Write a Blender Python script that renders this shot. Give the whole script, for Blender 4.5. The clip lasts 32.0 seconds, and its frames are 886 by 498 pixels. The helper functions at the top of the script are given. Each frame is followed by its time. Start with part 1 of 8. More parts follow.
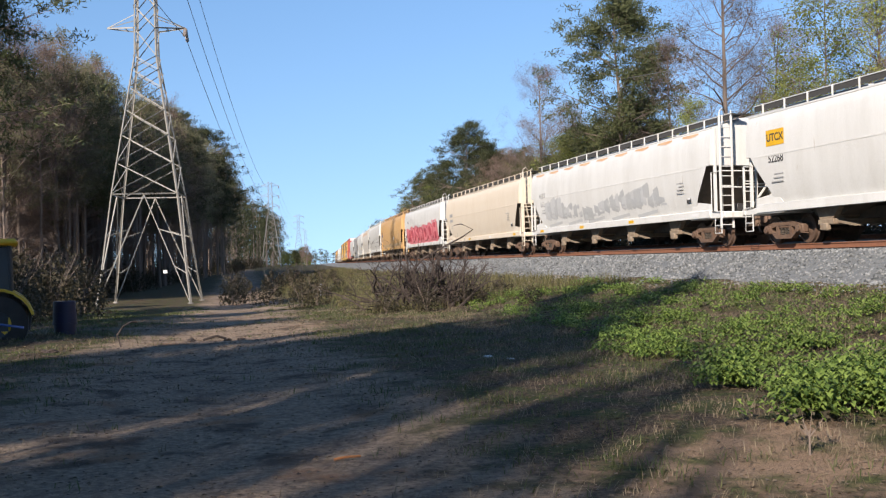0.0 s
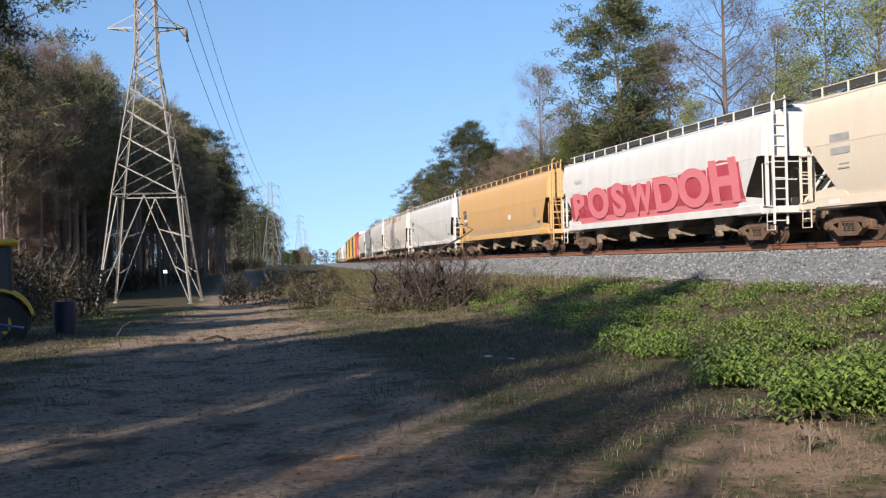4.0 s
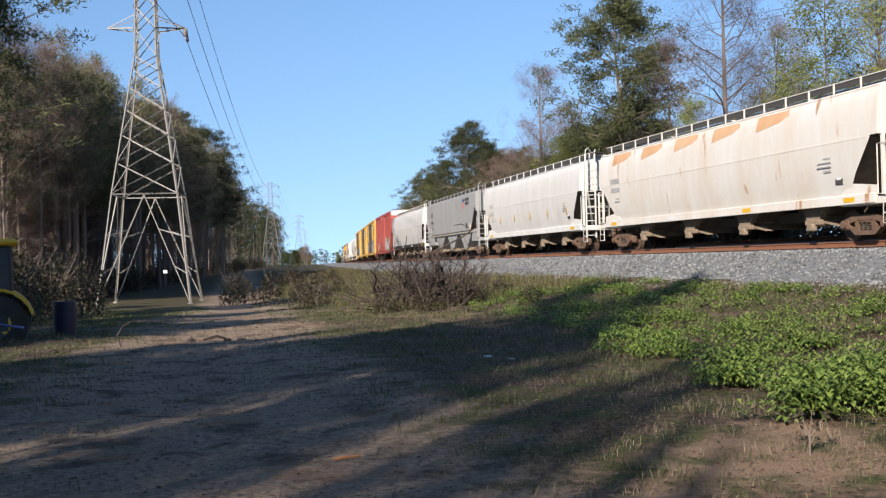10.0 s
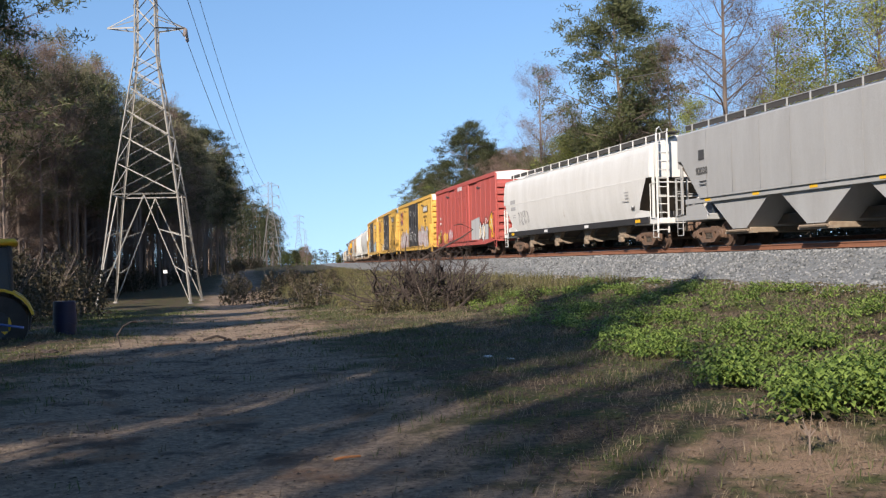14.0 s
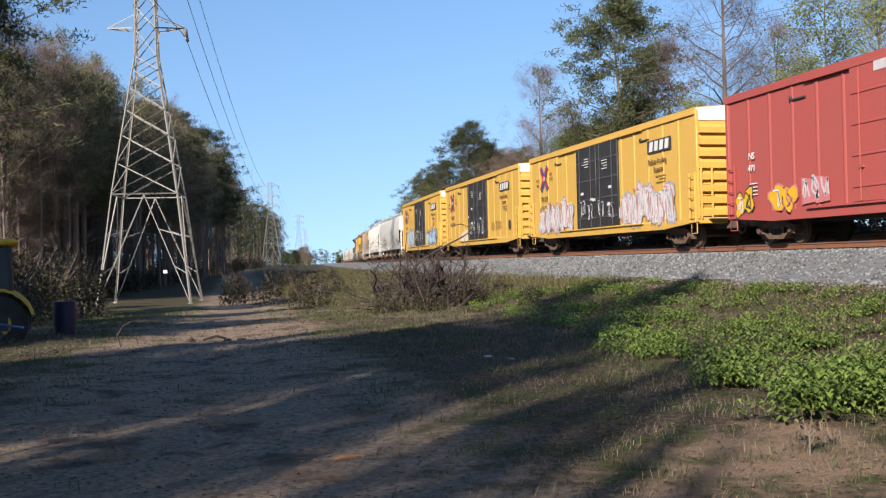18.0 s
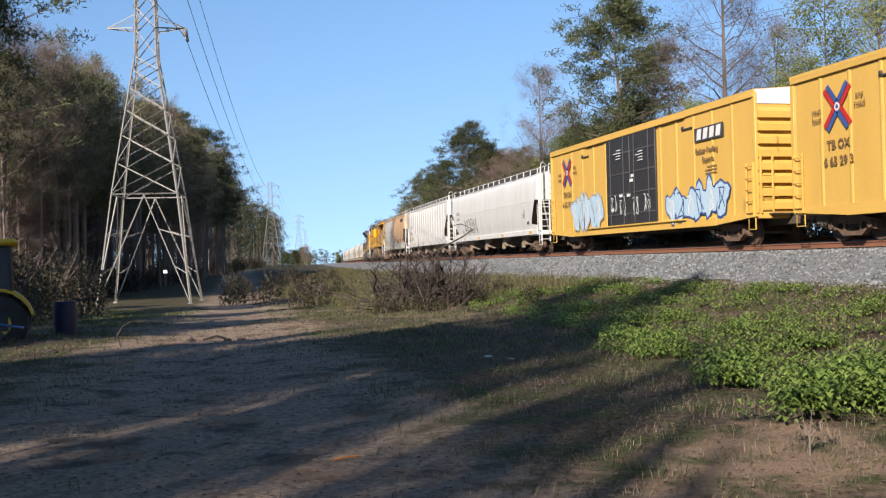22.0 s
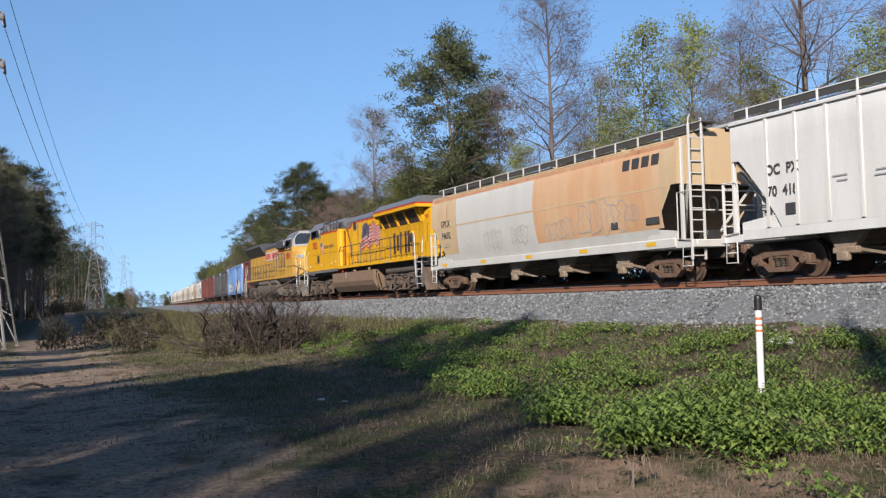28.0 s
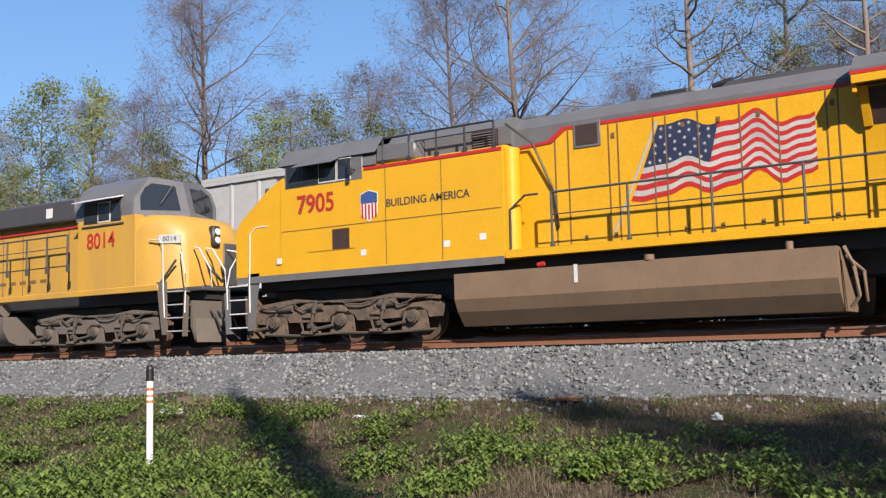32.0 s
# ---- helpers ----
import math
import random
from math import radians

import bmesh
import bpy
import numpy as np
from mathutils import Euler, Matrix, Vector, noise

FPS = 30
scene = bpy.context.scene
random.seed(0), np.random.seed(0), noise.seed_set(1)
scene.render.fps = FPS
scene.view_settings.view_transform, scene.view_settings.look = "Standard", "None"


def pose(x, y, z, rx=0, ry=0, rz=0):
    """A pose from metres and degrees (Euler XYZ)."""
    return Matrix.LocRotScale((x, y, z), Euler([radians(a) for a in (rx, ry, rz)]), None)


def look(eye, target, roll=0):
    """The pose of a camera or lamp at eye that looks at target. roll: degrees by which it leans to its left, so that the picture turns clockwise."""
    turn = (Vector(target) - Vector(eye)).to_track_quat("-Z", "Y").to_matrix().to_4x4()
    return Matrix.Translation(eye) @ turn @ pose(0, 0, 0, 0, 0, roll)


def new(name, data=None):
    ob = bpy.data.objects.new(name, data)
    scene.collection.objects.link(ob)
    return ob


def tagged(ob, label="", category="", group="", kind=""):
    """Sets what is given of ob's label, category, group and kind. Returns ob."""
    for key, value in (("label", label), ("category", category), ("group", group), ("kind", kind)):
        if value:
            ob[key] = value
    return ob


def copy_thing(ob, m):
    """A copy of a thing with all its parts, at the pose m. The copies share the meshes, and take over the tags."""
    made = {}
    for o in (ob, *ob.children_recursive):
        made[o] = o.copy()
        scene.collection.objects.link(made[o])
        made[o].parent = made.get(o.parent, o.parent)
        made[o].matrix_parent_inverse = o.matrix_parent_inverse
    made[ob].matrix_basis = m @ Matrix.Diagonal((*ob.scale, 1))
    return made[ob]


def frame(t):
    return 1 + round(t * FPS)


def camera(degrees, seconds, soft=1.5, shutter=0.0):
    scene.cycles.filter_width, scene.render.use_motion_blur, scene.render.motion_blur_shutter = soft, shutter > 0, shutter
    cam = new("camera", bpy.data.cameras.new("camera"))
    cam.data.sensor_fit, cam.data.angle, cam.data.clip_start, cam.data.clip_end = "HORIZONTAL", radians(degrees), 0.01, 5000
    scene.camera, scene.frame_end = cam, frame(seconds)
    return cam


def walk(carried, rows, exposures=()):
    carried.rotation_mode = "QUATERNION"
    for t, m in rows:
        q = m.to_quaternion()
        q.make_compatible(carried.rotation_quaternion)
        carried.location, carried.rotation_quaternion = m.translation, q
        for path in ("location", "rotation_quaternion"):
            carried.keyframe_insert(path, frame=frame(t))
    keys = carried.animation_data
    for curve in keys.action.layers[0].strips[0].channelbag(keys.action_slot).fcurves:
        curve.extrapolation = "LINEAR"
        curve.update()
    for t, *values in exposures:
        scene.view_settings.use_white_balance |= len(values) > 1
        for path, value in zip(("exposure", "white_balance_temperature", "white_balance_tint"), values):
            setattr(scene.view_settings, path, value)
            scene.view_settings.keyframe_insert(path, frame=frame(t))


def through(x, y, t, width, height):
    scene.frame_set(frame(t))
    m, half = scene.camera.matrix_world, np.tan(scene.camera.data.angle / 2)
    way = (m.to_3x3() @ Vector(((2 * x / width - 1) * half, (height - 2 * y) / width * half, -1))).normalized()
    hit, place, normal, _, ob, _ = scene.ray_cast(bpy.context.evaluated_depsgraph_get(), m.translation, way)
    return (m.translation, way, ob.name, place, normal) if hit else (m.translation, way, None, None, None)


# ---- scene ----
EYE = 1.6


def turned(yaw, pitch, roll):
    """The camera's pose: degrees to the right of the track's heading, up, and its lean."""
    return pose(0, 0, EYE, 0, 0, -yaw) @ pose(0, 0, 0, 90 + pitch) @ pose(0, 0, 0, 0, 0, roll)


PATH = [(0, 14.08, 0.68, -1.33), (12, 14.08, 0.68, -1.33), (24.6, 14.08, 0.68, -1.33), (25.4, 14.35, 1.05, -1.38), (26.0, 15.35, 2.1, -1.55), (26.5, 16.54, 2.56, -1.63),
        (27.0, 17.92, 2.59, -1.62), (27.5, 20.2, 2.63, -1.54), (28.0, 23.38, 2.77, -1.53), (28.5, 27.16, 2.8, -1.5), (29.0, 29.64, 2.85, -1.5),
        (29.5, 32.48, 2.93, -1.46), (30.0, 34.94, 2.96, -1.46), (30.5, 36.92, 3.02, -1.42), (31.0, 41.19, 3.13, -1.31), (31.5, 49.82, 4.19, -1.27), (32.0, 56.21, 5.82, -1.38)]
cam = camera(46.55, 32.0, soft=1.25)
walk(cam, [(t, turned(a, b, c)) for t, a, b, c in PATH], [(0.0, 0.99, 6560, 17), (24.5, 0.99, 6560, 17), (27.5, 0.83, 6360, 17), (29.0, 0.69, 6240, 17), (30.5, 0.74, 6280, 17), (32.0, 0.89, 6450, 18)])

# ---- sky, sun ----
SUN_AZ, SUN_EL = math.atan2(-0.64, -0.77), radians(30)      # towards the sun: behind the camera, to its left
world = bpy.data.worlds.new("world")
scene.world = world
world.use_nodes = True
sky = world.node_tree.nodes.new("ShaderNodeTexSky")
sky.sky_type, sky.sun_disc, sky.sun_elevation, sky.sun_rotation = "NISHITA", False, SUN_EL, SUN_AZ
sky.air_density, sky.dust_density, sky.ozone_density = 1.0, 0.0, 1.5
# the clear upper air reaches down to the horizon
facing, lift = world.node_tree.nodes.new("ShaderNodeTexCoord"), world.node_tree.nodes.new("ShaderNodeMapping")
lift.inputs["Location"].default_value, lift.inputs["Scale"].default_value = (0, 0, 0.14), (1, 1, 0.58)
world.node_tree.links.new(facing.outputs["Generated"], lift.inputs[0])
world.node_tree.links.new(lift.outputs[0], sky.inputs[0])
rich = world.node_tree.nodes.new("ShaderNodeHueSaturation")
rich.inputs["Saturation"].default_value = 1.2
world.node_tree.links.new(sky.outputs[0], rich.inputs["Color"])
world.node_tree.links.new(rich.outputs[0], world.node_tree.nodes["Background"].inputs[0])
world.node_tree.nodes["Background"].inputs[1].default_value = 0.082
sun = new("sun", bpy.data.lights.new("sun", "SUN"))
sun.data.energy, sun.data.angle, sun.data.color = 4.8, radians(0.55), (1.0, 0.92, 0.78)
toward = Vector((math.sin(SUN_AZ) * math.cos(SUN_EL), math.cos(SUN_AZ) * math.cos(SUN_EL), math.sin(SUN_EL)))
sun.matrix_world = look(toward * 60, (0, 0, 0))
scene.view_settings.use_white_balance = True

# ---- the line: the track's centre, level, straight and then bending to the right ----
LANE, BEND, BEND_FROM, BEND_LONG, RAIL_TOP = 19.65, 0.1235, 37.5, 100.6, 1.908


def track(u, off=0.0):
    """x, y and heading (radians to the right of +y) of the line u metres along, off metres to its right."""
    a, b = min(max(u - BEND_FROM, 0), BEND_LONG), max(u - BEND_FROM - BEND_LONG, 0)
    h = BEND * a / BEND_LONG
    x = LANE + BEND * a * a / (2 * BEND_LONG) + BEND * b
    y = u - BEND ** 2 * a ** 3 / (6 * BEND_LONG ** 2) - BEND ** 2 * b / 2
    return x + off * math.cos(h), y - off * math.sin(h), h


def run(t):
    """Metres that the train still has to go at t seconds to where it stands at the end."""
    q = (t - 16) / 16
    return -(1.7631 * q ** 3 + 1.1288 * q * q + 183.999 * q - 186.811) 


def on_track(u, z=RAIL_TOP):
    x, y, h = track(u)
    return pose(x, y, z, 0, 0, -math.degrees(h))

# ---- materials ----
def mat(name, base, rough=0.7, metal=0.0, other=None, scale=3.0, amount=0.5, stretch=(1, 1, 1), fine=40.0, bump=0.15, third=None, third_at=0.62, spread=0.0, gloss=0.5):
    """A surface with stains (other over base, in patches), fine grain, a third colour in spots, relief, and a shift from object to object."""
    m = bpy.data.materials.new(name)
    m.use_nodes = True
    n, l = m.node_tree.nodes, m.node_tree.links
    b = n["Principled BSDF"]
    b.inputs["Roughness"].default_value, b.inputs["Metallic"].default_value = rough, metal
    b.inputs["Specular IOR Level"].default_value = gloss
    co = n.new("ShaderNodeTexCoord")
    mp = n.new("ShaderNodeMapping")
    mp.inputs["Scale"].default_value = stretch
    l.new(co.outputs["Object"], mp.inputs[0])
    big, small = n.new("ShaderNodeTexNoise"), n.new("ShaderNodeTexNoise")
    big.inputs["Scale"].default_value, big.inputs["Detail"].default_value, big.inputs["Roughness"].default_value = scale, 6, 0.65
    small.inputs["Scale"].default_value, small.inputs["Detail"].default_value = fine, 4
    l.new(mp.outputs[0], big.inputs["Vector"])
    l.new(co.outputs["Object"], small.inputs["Vector"])
    if spread:
        inf = n.new("ShaderNodeObjectInfo")
        ad = n.new("ShaderNodeVectorMath")
        ad.operation = "MULTIPLY_ADD"
        ad.inputs[1].default_value = (37, 37, 37)
        l.new(inf.outputs["Random"], ad.inputs[0])
        l.new(mp.outputs[0], ad.inputs[2])
        l.new(ad.outputs[0], big.inputs["Vector"])
    ramp = n.new("ShaderNodeValToRGB")
    ramp.color_ramp.elements[0].position, ramp.color_ramp.elements[1].position = 0.38, 0.68
    l.new(big.outputs[0], ramp.inputs[0])
    other = other or tuple(c * 0.6 for c in base)
    mx = n.new("ShaderNodeMix")
    mx.data_type = "RGBA"
    mul = n.new("ShaderNodeMath")
    mul.operation = "MULTIPLY"
    mul.inputs[1].default_value = amount
    l.new(ramp.outputs[0], mul.inputs[0])
    l.new(mul.outputs[0], mx.inputs["Factor"])
    mx.inputs[6].default_value, mx.inputs[7].default_value = (*base, 1), (*other, 1)
    col = mx.outputs[2]
    if third:
        r2 = n.new("ShaderNodeValToRGB")
        r2.color_ramp.elements[0].position, r2.color_ramp.elements[1].position = third_at, third_at + 0.08
        n3 = n.new("ShaderNodeTexNoise")
        n3.inputs["Scale"].default_value, n3.inputs["Detail"].default_value = scale * 2.3, 8
        l.new(mp.outputs[0], n3.inputs["Vector"])
        l.new(n3.outputs[0], r2.inputs[0])
        m3 = n.new("ShaderNodeMix")
        m3.data_type = "RGBA"
        l.new(r2.outputs[0], m3.inputs["Factor"])
        l.new(col, m3.inputs[6])
        m3.inputs[7].default_value = (*third, 1)
        col = m3.outputs[2]
    fin = n.new("ShaderNodeMix")
    fin.data_type, fin.blend_type = "RGBA", "OVERLAY"
    fin.inputs["Factor"].default_value = 0.25
    l.new(col, fin.inputs[6])
    l.new(small.outputs[0], fin.inputs[7])
    col = fin.outputs[2]
    if spread:
        hs = n.new("ShaderNodeHueSaturation")
        mr = n.new("ShaderNodeMapRange")
        mr.inputs["To Min"].default_value, mr.inputs["To Max"].default_value = 1 - spread, 1 + spread
        l.new(inf.outputs["Random"], mr.inputs["Value"])
        l.new(mr.outputs[0], hs.inputs["Value"])
        l.new(col, hs.inputs["Color"])
        col = hs.outputs[0]
    l.new(col, b.inputs["Base Color"])
    if bump:
        bp = n.new("ShaderNodeBump")
        bp.inputs["Strength"].default_value, bp.inputs["Distance"].default_value = bump, 0.02
        l.new(small.outputs[0], bp.inputs["Height"])
        l.new(bp.outputs[0], b.inputs["Normal"])
    return m


def leafy(name, base, other, island=0.35, through=0.35, rough=0.6):
    """Leaves: each piece its own tint, light passing through."""
    m = bpy.data.materials.new(name)
    m.use_nodes = True
    n, l = m.node_tree.nodes, m.node_tree.links
    b, out = n["Principled BSDF"], n["Material Output"]
    b.inputs["Roughness"].default_value = rough
    b.inputs["Specular IOR Level"].default_value = 0.25
    geo, inf = n.new("ShaderNodeNewGeometry"), n.new("ShaderNodeObjectInfo")
    mx = n.new("ShaderNodeMix")
    mx.data_type = "RGBA"
    mx.inputs[6].default_value, mx.inputs[7].default_value = (*base, 1), (*other, 1)
    l.new(geo.outputs["Random Per Island"], mx.inputs["Factor"])
    hs, mr = n.new("ShaderNodeHueSaturation"), n.new("ShaderNodeMapRange")
    mr.inputs["To Min"].default_value, mr.inputs["To Max"].default_value = 1 - island, 1 + island
    l.new(inf.outputs["Random"], mr.inputs["Value"])
    l.new(mr.outputs[0], hs.inputs["Value"])
    l.new(mx.outputs[2], hs.inputs["Color"])
    l.new(hs.outputs[0], b.inputs["Base Color"])
    tr, ad = n.new("ShaderNodeBsdfTranslucent"), n.new("ShaderNodeMixShader")
    ad.inputs[0].default_value = through
    l.new(hs.outputs[0], tr.inputs[0])
    l.new(b.outputs[0], ad.inputs[1])
    l.new(tr.outputs[0], ad.inputs[2])
    l.new(ad.outputs[0], out.inputs[0])
    return m


STREAK = (1.0, 0.7, 0.12)
RUST = (0.20, 0.085, 0.035)
WHITE_CAR = mat("white_car_paint", (0.54, 0.54, 0.518), 0.45, other=(0.423, 0.416, 0.387), scale=2.2, amount=0.55, stretch=STREAK, spread=0.03, third=(0.365, 0.321, 0.263), third_at=0.68)
RUSTY_CAR = mat("rust_stained_white_paint", (0.533, 0.526, 0.496), 0.5, other=(0.453, 0.365, 0.263), scale=1.6, amount=0.5, stretch=STREAK, third=(0.329, 0.19, 0.0949), third_at=0.66)
GREY_CAR = mat("grey_car_paint", (0.277, 0.281, 0.277), 0.5, other=(0.212, 0.212, 0.204), scale=2.0, amount=0.6, stretch=STREAK)
CREAM_CAR = mat("cream_car_paint", (0.555, 0.489, 0.394), 0.5, other=(0.511, 0.431, 0.329), scale=2.0, amount=0.6, stretch=STREAK, third=(0.423, 0.307, 0.19), third_at=0.68)
ORANGE_CAR = mat("faded_orange_car_paint", (0.511, 0.299, 0.117), 0.5, other=(0.482, 0.336, 0.182), scale=1.8, amount=0.7, stretch=STREAK, third=(0.307, 0.146, 0.0511), third_at=0.68)
TAN_CAR = mat("tan_car_paint", (0.438, 0.336, 0.204), 0.5, other=(0.38, 0.248, 0.131), scale=1.6, amount=0.7, stretch=STREAK, third=(0.307, 0.161, 0.073), third_at=0.66)
PEACH_CAR = mat("peach_primer_paint", (0.482, 0.329, 0.197), 0.55, other=(0.438, 0.219, 0.0949), scale=1.3, amount=0.8, stretch=STREAK, third=(0.336, 0.146, 0.0584), third_at=0.66)
PATCH_GREY = mat("grey_repaint", (0.321, 0.329, 0.329), 0.55, other=(0.38, 0.38, 0.365), scale=3, amount=0.6)
PATCH_PALE = mat("pale_grey_overpaint", (0.38, 0.387, 0.387), 0.55, other=(0.438, 0.438, 0.423), scale=3, amount=0.6)
RUST_BAND = mat("rust_red_band", (0.336, 0.161, 0.0803), 0.7, other=(0.423, 0.263, 0.146), scale=1.5, amount=0.7, stretch=STREAK, third=(0.219, 0.0876, 0.0365), third_at=0.62)
PATCH_WHITE = mat("pale_grey_repaint", (0.438, 0.438, 0.409), 0.5, other=(0.38, 0.365, 0.329), scale=2, amount=0.6, stretch=STREAK)
YELLOW_BOX = mat("boxcar_yellow_paint", (0.54, 0.332, 0.073), 0.45, other=(0.482, 0.285, 0.0621), scale=1.6, amount=0.6, stretch=STREAK, third=(0.263, 0.146, 0.0511), third_at=0.7, spread=0.05)
RED_BOX = mat("faded_red_box_paint", (0.336, 0.0672, 0.0555), 0.55, other=(0.292, 0.0766, 0.0621), scale=1.5, amount=0.7, stretch=STREAK, third=(0.219, 0.0511, 0.0365), third_at=0.72)
MAROON_BOX = mat("maroon_box_paint", (0.146, 0.0401, 0.0292), 0.6, scale=1.5, stretch=STREAK, amount=0.6, spread=0.1)
BLUE_BOX = mat("pale_blue_box_paint", (0.146, 0.263, 0.496), 0.55, scale=1.5, stretch=STREAK, amount=0.4)
DARK_BOX = mat("dark_grey_box_paint", (0.073, 0.073, 0.0803), 0.6, scale=1.5, stretch=STREAK, amount=0.5)
BLACK = mat("black_paint", (0.0204, 0.0204, 0.0226), 0.5, other=(0.0365, 0.0343, 0.0314), scale=3, amount=0.6)
WALKBOARD = mat("dark_grating", (0.0365, 0.035, 0.0328), 0.8, scale=6)
PINK = mat("pink_spray_paint", (0.584, 0.182, 0.204), 0.5, other=(0.54, 0.139, 0.161), scale=1.2, amount=0.6)
WINE = mat("wine_spray_paint", (0.35, 0.0438, 0.0657), 0.5, other=(0.438, 0.0803, 0.102), scale=1.5, amount=0.8)
INK = mat("faded_black_ink", (0.0438, 0.0438, 0.0438), 0.6)
INK_GREY = mat("faded_grey_ink", (0.30, 0.30, 0.295), 0.6)
INK_BROWN = mat("brown_ink", (0.161, 0.0949, 0.0365), 0.6)
SIGN_WHITE = mat("white_marking", (0.584, 0.584, 0.569), 0.5, amount=0.3)
SIGN_YELLOW = mat("yellow_marking", (0.584, 0.336, 0.0146), 0.5, amount=0.3)
SKY_BLUE = mat("light_blue_spray_paint", (0.307, 0.438, 0.526), 0.5, amount=0.3, other=(0.511, 0.547, 0.555))
LILAC = mat("pale_lilac_spray_paint", (0.423, 0.387, 0.409), 0.5, other=(0.496, 0.482, 0.482), amount=0.8, scale=3)
ROSE = mat("rose_spray_paint", (0.453, 0.161, 0.161), 0.5, amount=0.4)
FLAG_WHITE = mat("weathered_white_marking", (0.423, 0.409, 0.38), 0.5, other=(0.263, 0.256, 0.248), scale=1.2, amount=0.8)
NAVY = mat("dark_navy_marking", (0.0146, 0.0204, 0.0511), 0.5, other=(0.0365, 0.0511, 0.102), scale=3, amount=0.5)
BLUE_MARK = mat("blue_marking", (0.0365, 0.073, 0.219), 0.5, amount=0.3)
RED_MARK = mat("red_marking", (0.402, 0.0219, 0.0182), 0.45, amount=0.3)
# underframe dust; the hoppers' slope sheets borrow it as painted-in shade
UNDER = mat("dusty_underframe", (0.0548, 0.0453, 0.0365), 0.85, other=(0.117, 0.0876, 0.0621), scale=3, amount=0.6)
BOGIE = mat("rusty_bogie_iron", (0.0949, 0.0548, 0.035), 0.8, other=(0.146, 0.0949, 0.0621), scale=5, amount=0.7, third=(0.0365, 0.0256, 0.0219), third_at=0.6)
GATE = mat("dusty_gate_iron", (0.219, 0.175, 0.124), 0.8, other=(0.131, 0.0876, 0.0584), scale=4, amount=0.7)
WHEEL = mat("rolled_steel", (0.117, 0.073, 0.0511), 0.6, metal=0.3, other=(0.073, 0.0511, 0.0365), scale=6)
LOCO_YELLOW = mat("armour_yellow_paint", (0.584, 0.314, 0.00876), 0.38, other=(0.54, 0.277, 0.00876), scale=1.4, amount=0.6, fine=30, bump=0.04)
OLD_YELLOW = mat("faded_yellow_paint", (0.467, 0.263, 0.0365), 0.5, other=(0.336, 0.201, 0.0621), scale=1.5, amount=0.7, stretch=STREAK, bump=0.05)
LOCO_GREY = mat("engine_grey_paint", (0.12, 0.12, 0.124), 0.45, other=(0.0876, 0.0876, 0.0876), scale=2, amount=0.6)
DARK_GREY = mat("sooty_grey_paint", (0.0548, 0.0548, 0.0584), 0.6, other=(0.0365, 0.0365, 0.0365), scale=2, amount=0.6)
TANK = mat("dust_brown_tank", (0.172, 0.113, 0.0693), 0.8, other=(0.124, 0.0839, 0.0548), scale=1.6, amount=0.7)
TANK_OLD = mat("grey_brown_tank", (0.113, 0.0949, 0.0766), 0.8, other=(0.0949, 0.0803, 0.0657), scale=1.6, amount=0.7)
TRUCK = mat("dust_brown_truck", (0.131, 0.0912, 0.0642), 0.85, other=(0.0511, 0.038, 0.0277), scale=3.5, amount=0.85, third=(0.0292, 0.0234, 0.0197), third_at=0.6)
GRILLE = mat("dark_grille", (0.0438, 0.0256, 0.0204), 0.6, scale=4)
GLASS = mat("cab_glass", (0.0219, 0.0263, 0.0328), 0.05, amount=0.1, bump=0.0)
STEEL_WHITE = mat("white_handrail", (0.526, 0.526, 0.511), 0.5, amount=0.3)
STEEL_TOWER = mat("galvanised_steel", (0.232, 0.217, 0.188), 0.6, metal=0.15, other=(0.3, 0.292, 0.27), scale=3)
WIRE = mat("conductor", (0.16, 0.16, 0.17), 0.5, metal=0.6)
INSULATOR = mat("porcelain", (0.30, 0.25, 0.22), 0.25)
RAIL = mat("rusty_rail", (0.188, 0.0788, 0.0413), 0.75, other=(0.128, 0.0562, 0.0315), scale=4, amount=0.6)
RAIL_HEAD = mat("polished_rail_head", (0.45, 0.42, 0.40), 0.3, metal=0.9, other=(0.3, 0.26, 0.23), scale=6)
BARK_PINE = mat("pine_bark", (0.189, 0.147, 0.119), 0.95, other=(0.084, 0.063, 0.049), scale=3, stretch=(1, 1, 0.3), fine=25, bump=0.6, spread=0.2)
BARK_GREY = mat("grey_bark", (0.153, 0.119, 0.0978), 0.95, other=(0.0978, 0.0782, 0.0663), scale=3, stretch=(1, 1, 0.3), fine=25, bump=0.5, spread=0.2)
NEEDLE = leafy("pine_needles", (0.0429, 0.053, 0.0218), (0.0936, 0.101, 0.0429), through=0.3)
NEEDLE_DIM = leafy("dull_pine_needles", (0.115, 0.115, 0.062), (0.22, 0.205, 0.115), through=0.4)
BUD = leafy("red_brown_buds", (0.145, 0.0978, 0.0765), (0.212, 0.149, 0.119))
SPRING = leafy("spring_leaves", (0.136, 0.162, 0.034), (0.221, 0.238, 0.0723))
UNDERLEAF = leafy("understorey_leaves", (0.0292, 0.0273, 0.0143), (0.0715, 0.0585, 0.0358))
WEED = leafy("weed_leaves", (0.058, 0.105, 0.020), (0.235, 0.315, 0.072), rough=0.5)
GRASS = leafy("grass_blades", (0.048, 0.068, 0.0208), (0.104, 0.116, 0.04))
STRAW = leafy("dry_grass", (0.136, 0.104, 0.064), (0.336, 0.272, 0.184))
DEADWOOD = mat("dead_branches", (0.0488, 0.0358, 0.0292), 0.95, other=(0.0358, 0.026, 0.0228), scale=4)
PLASTIC_WHITE = mat("white_marker_plastic", (0.6, 0.6, 0.585), 0.5, other=(0.525, 0.51, 0.465), scale=4, amount=0.4)
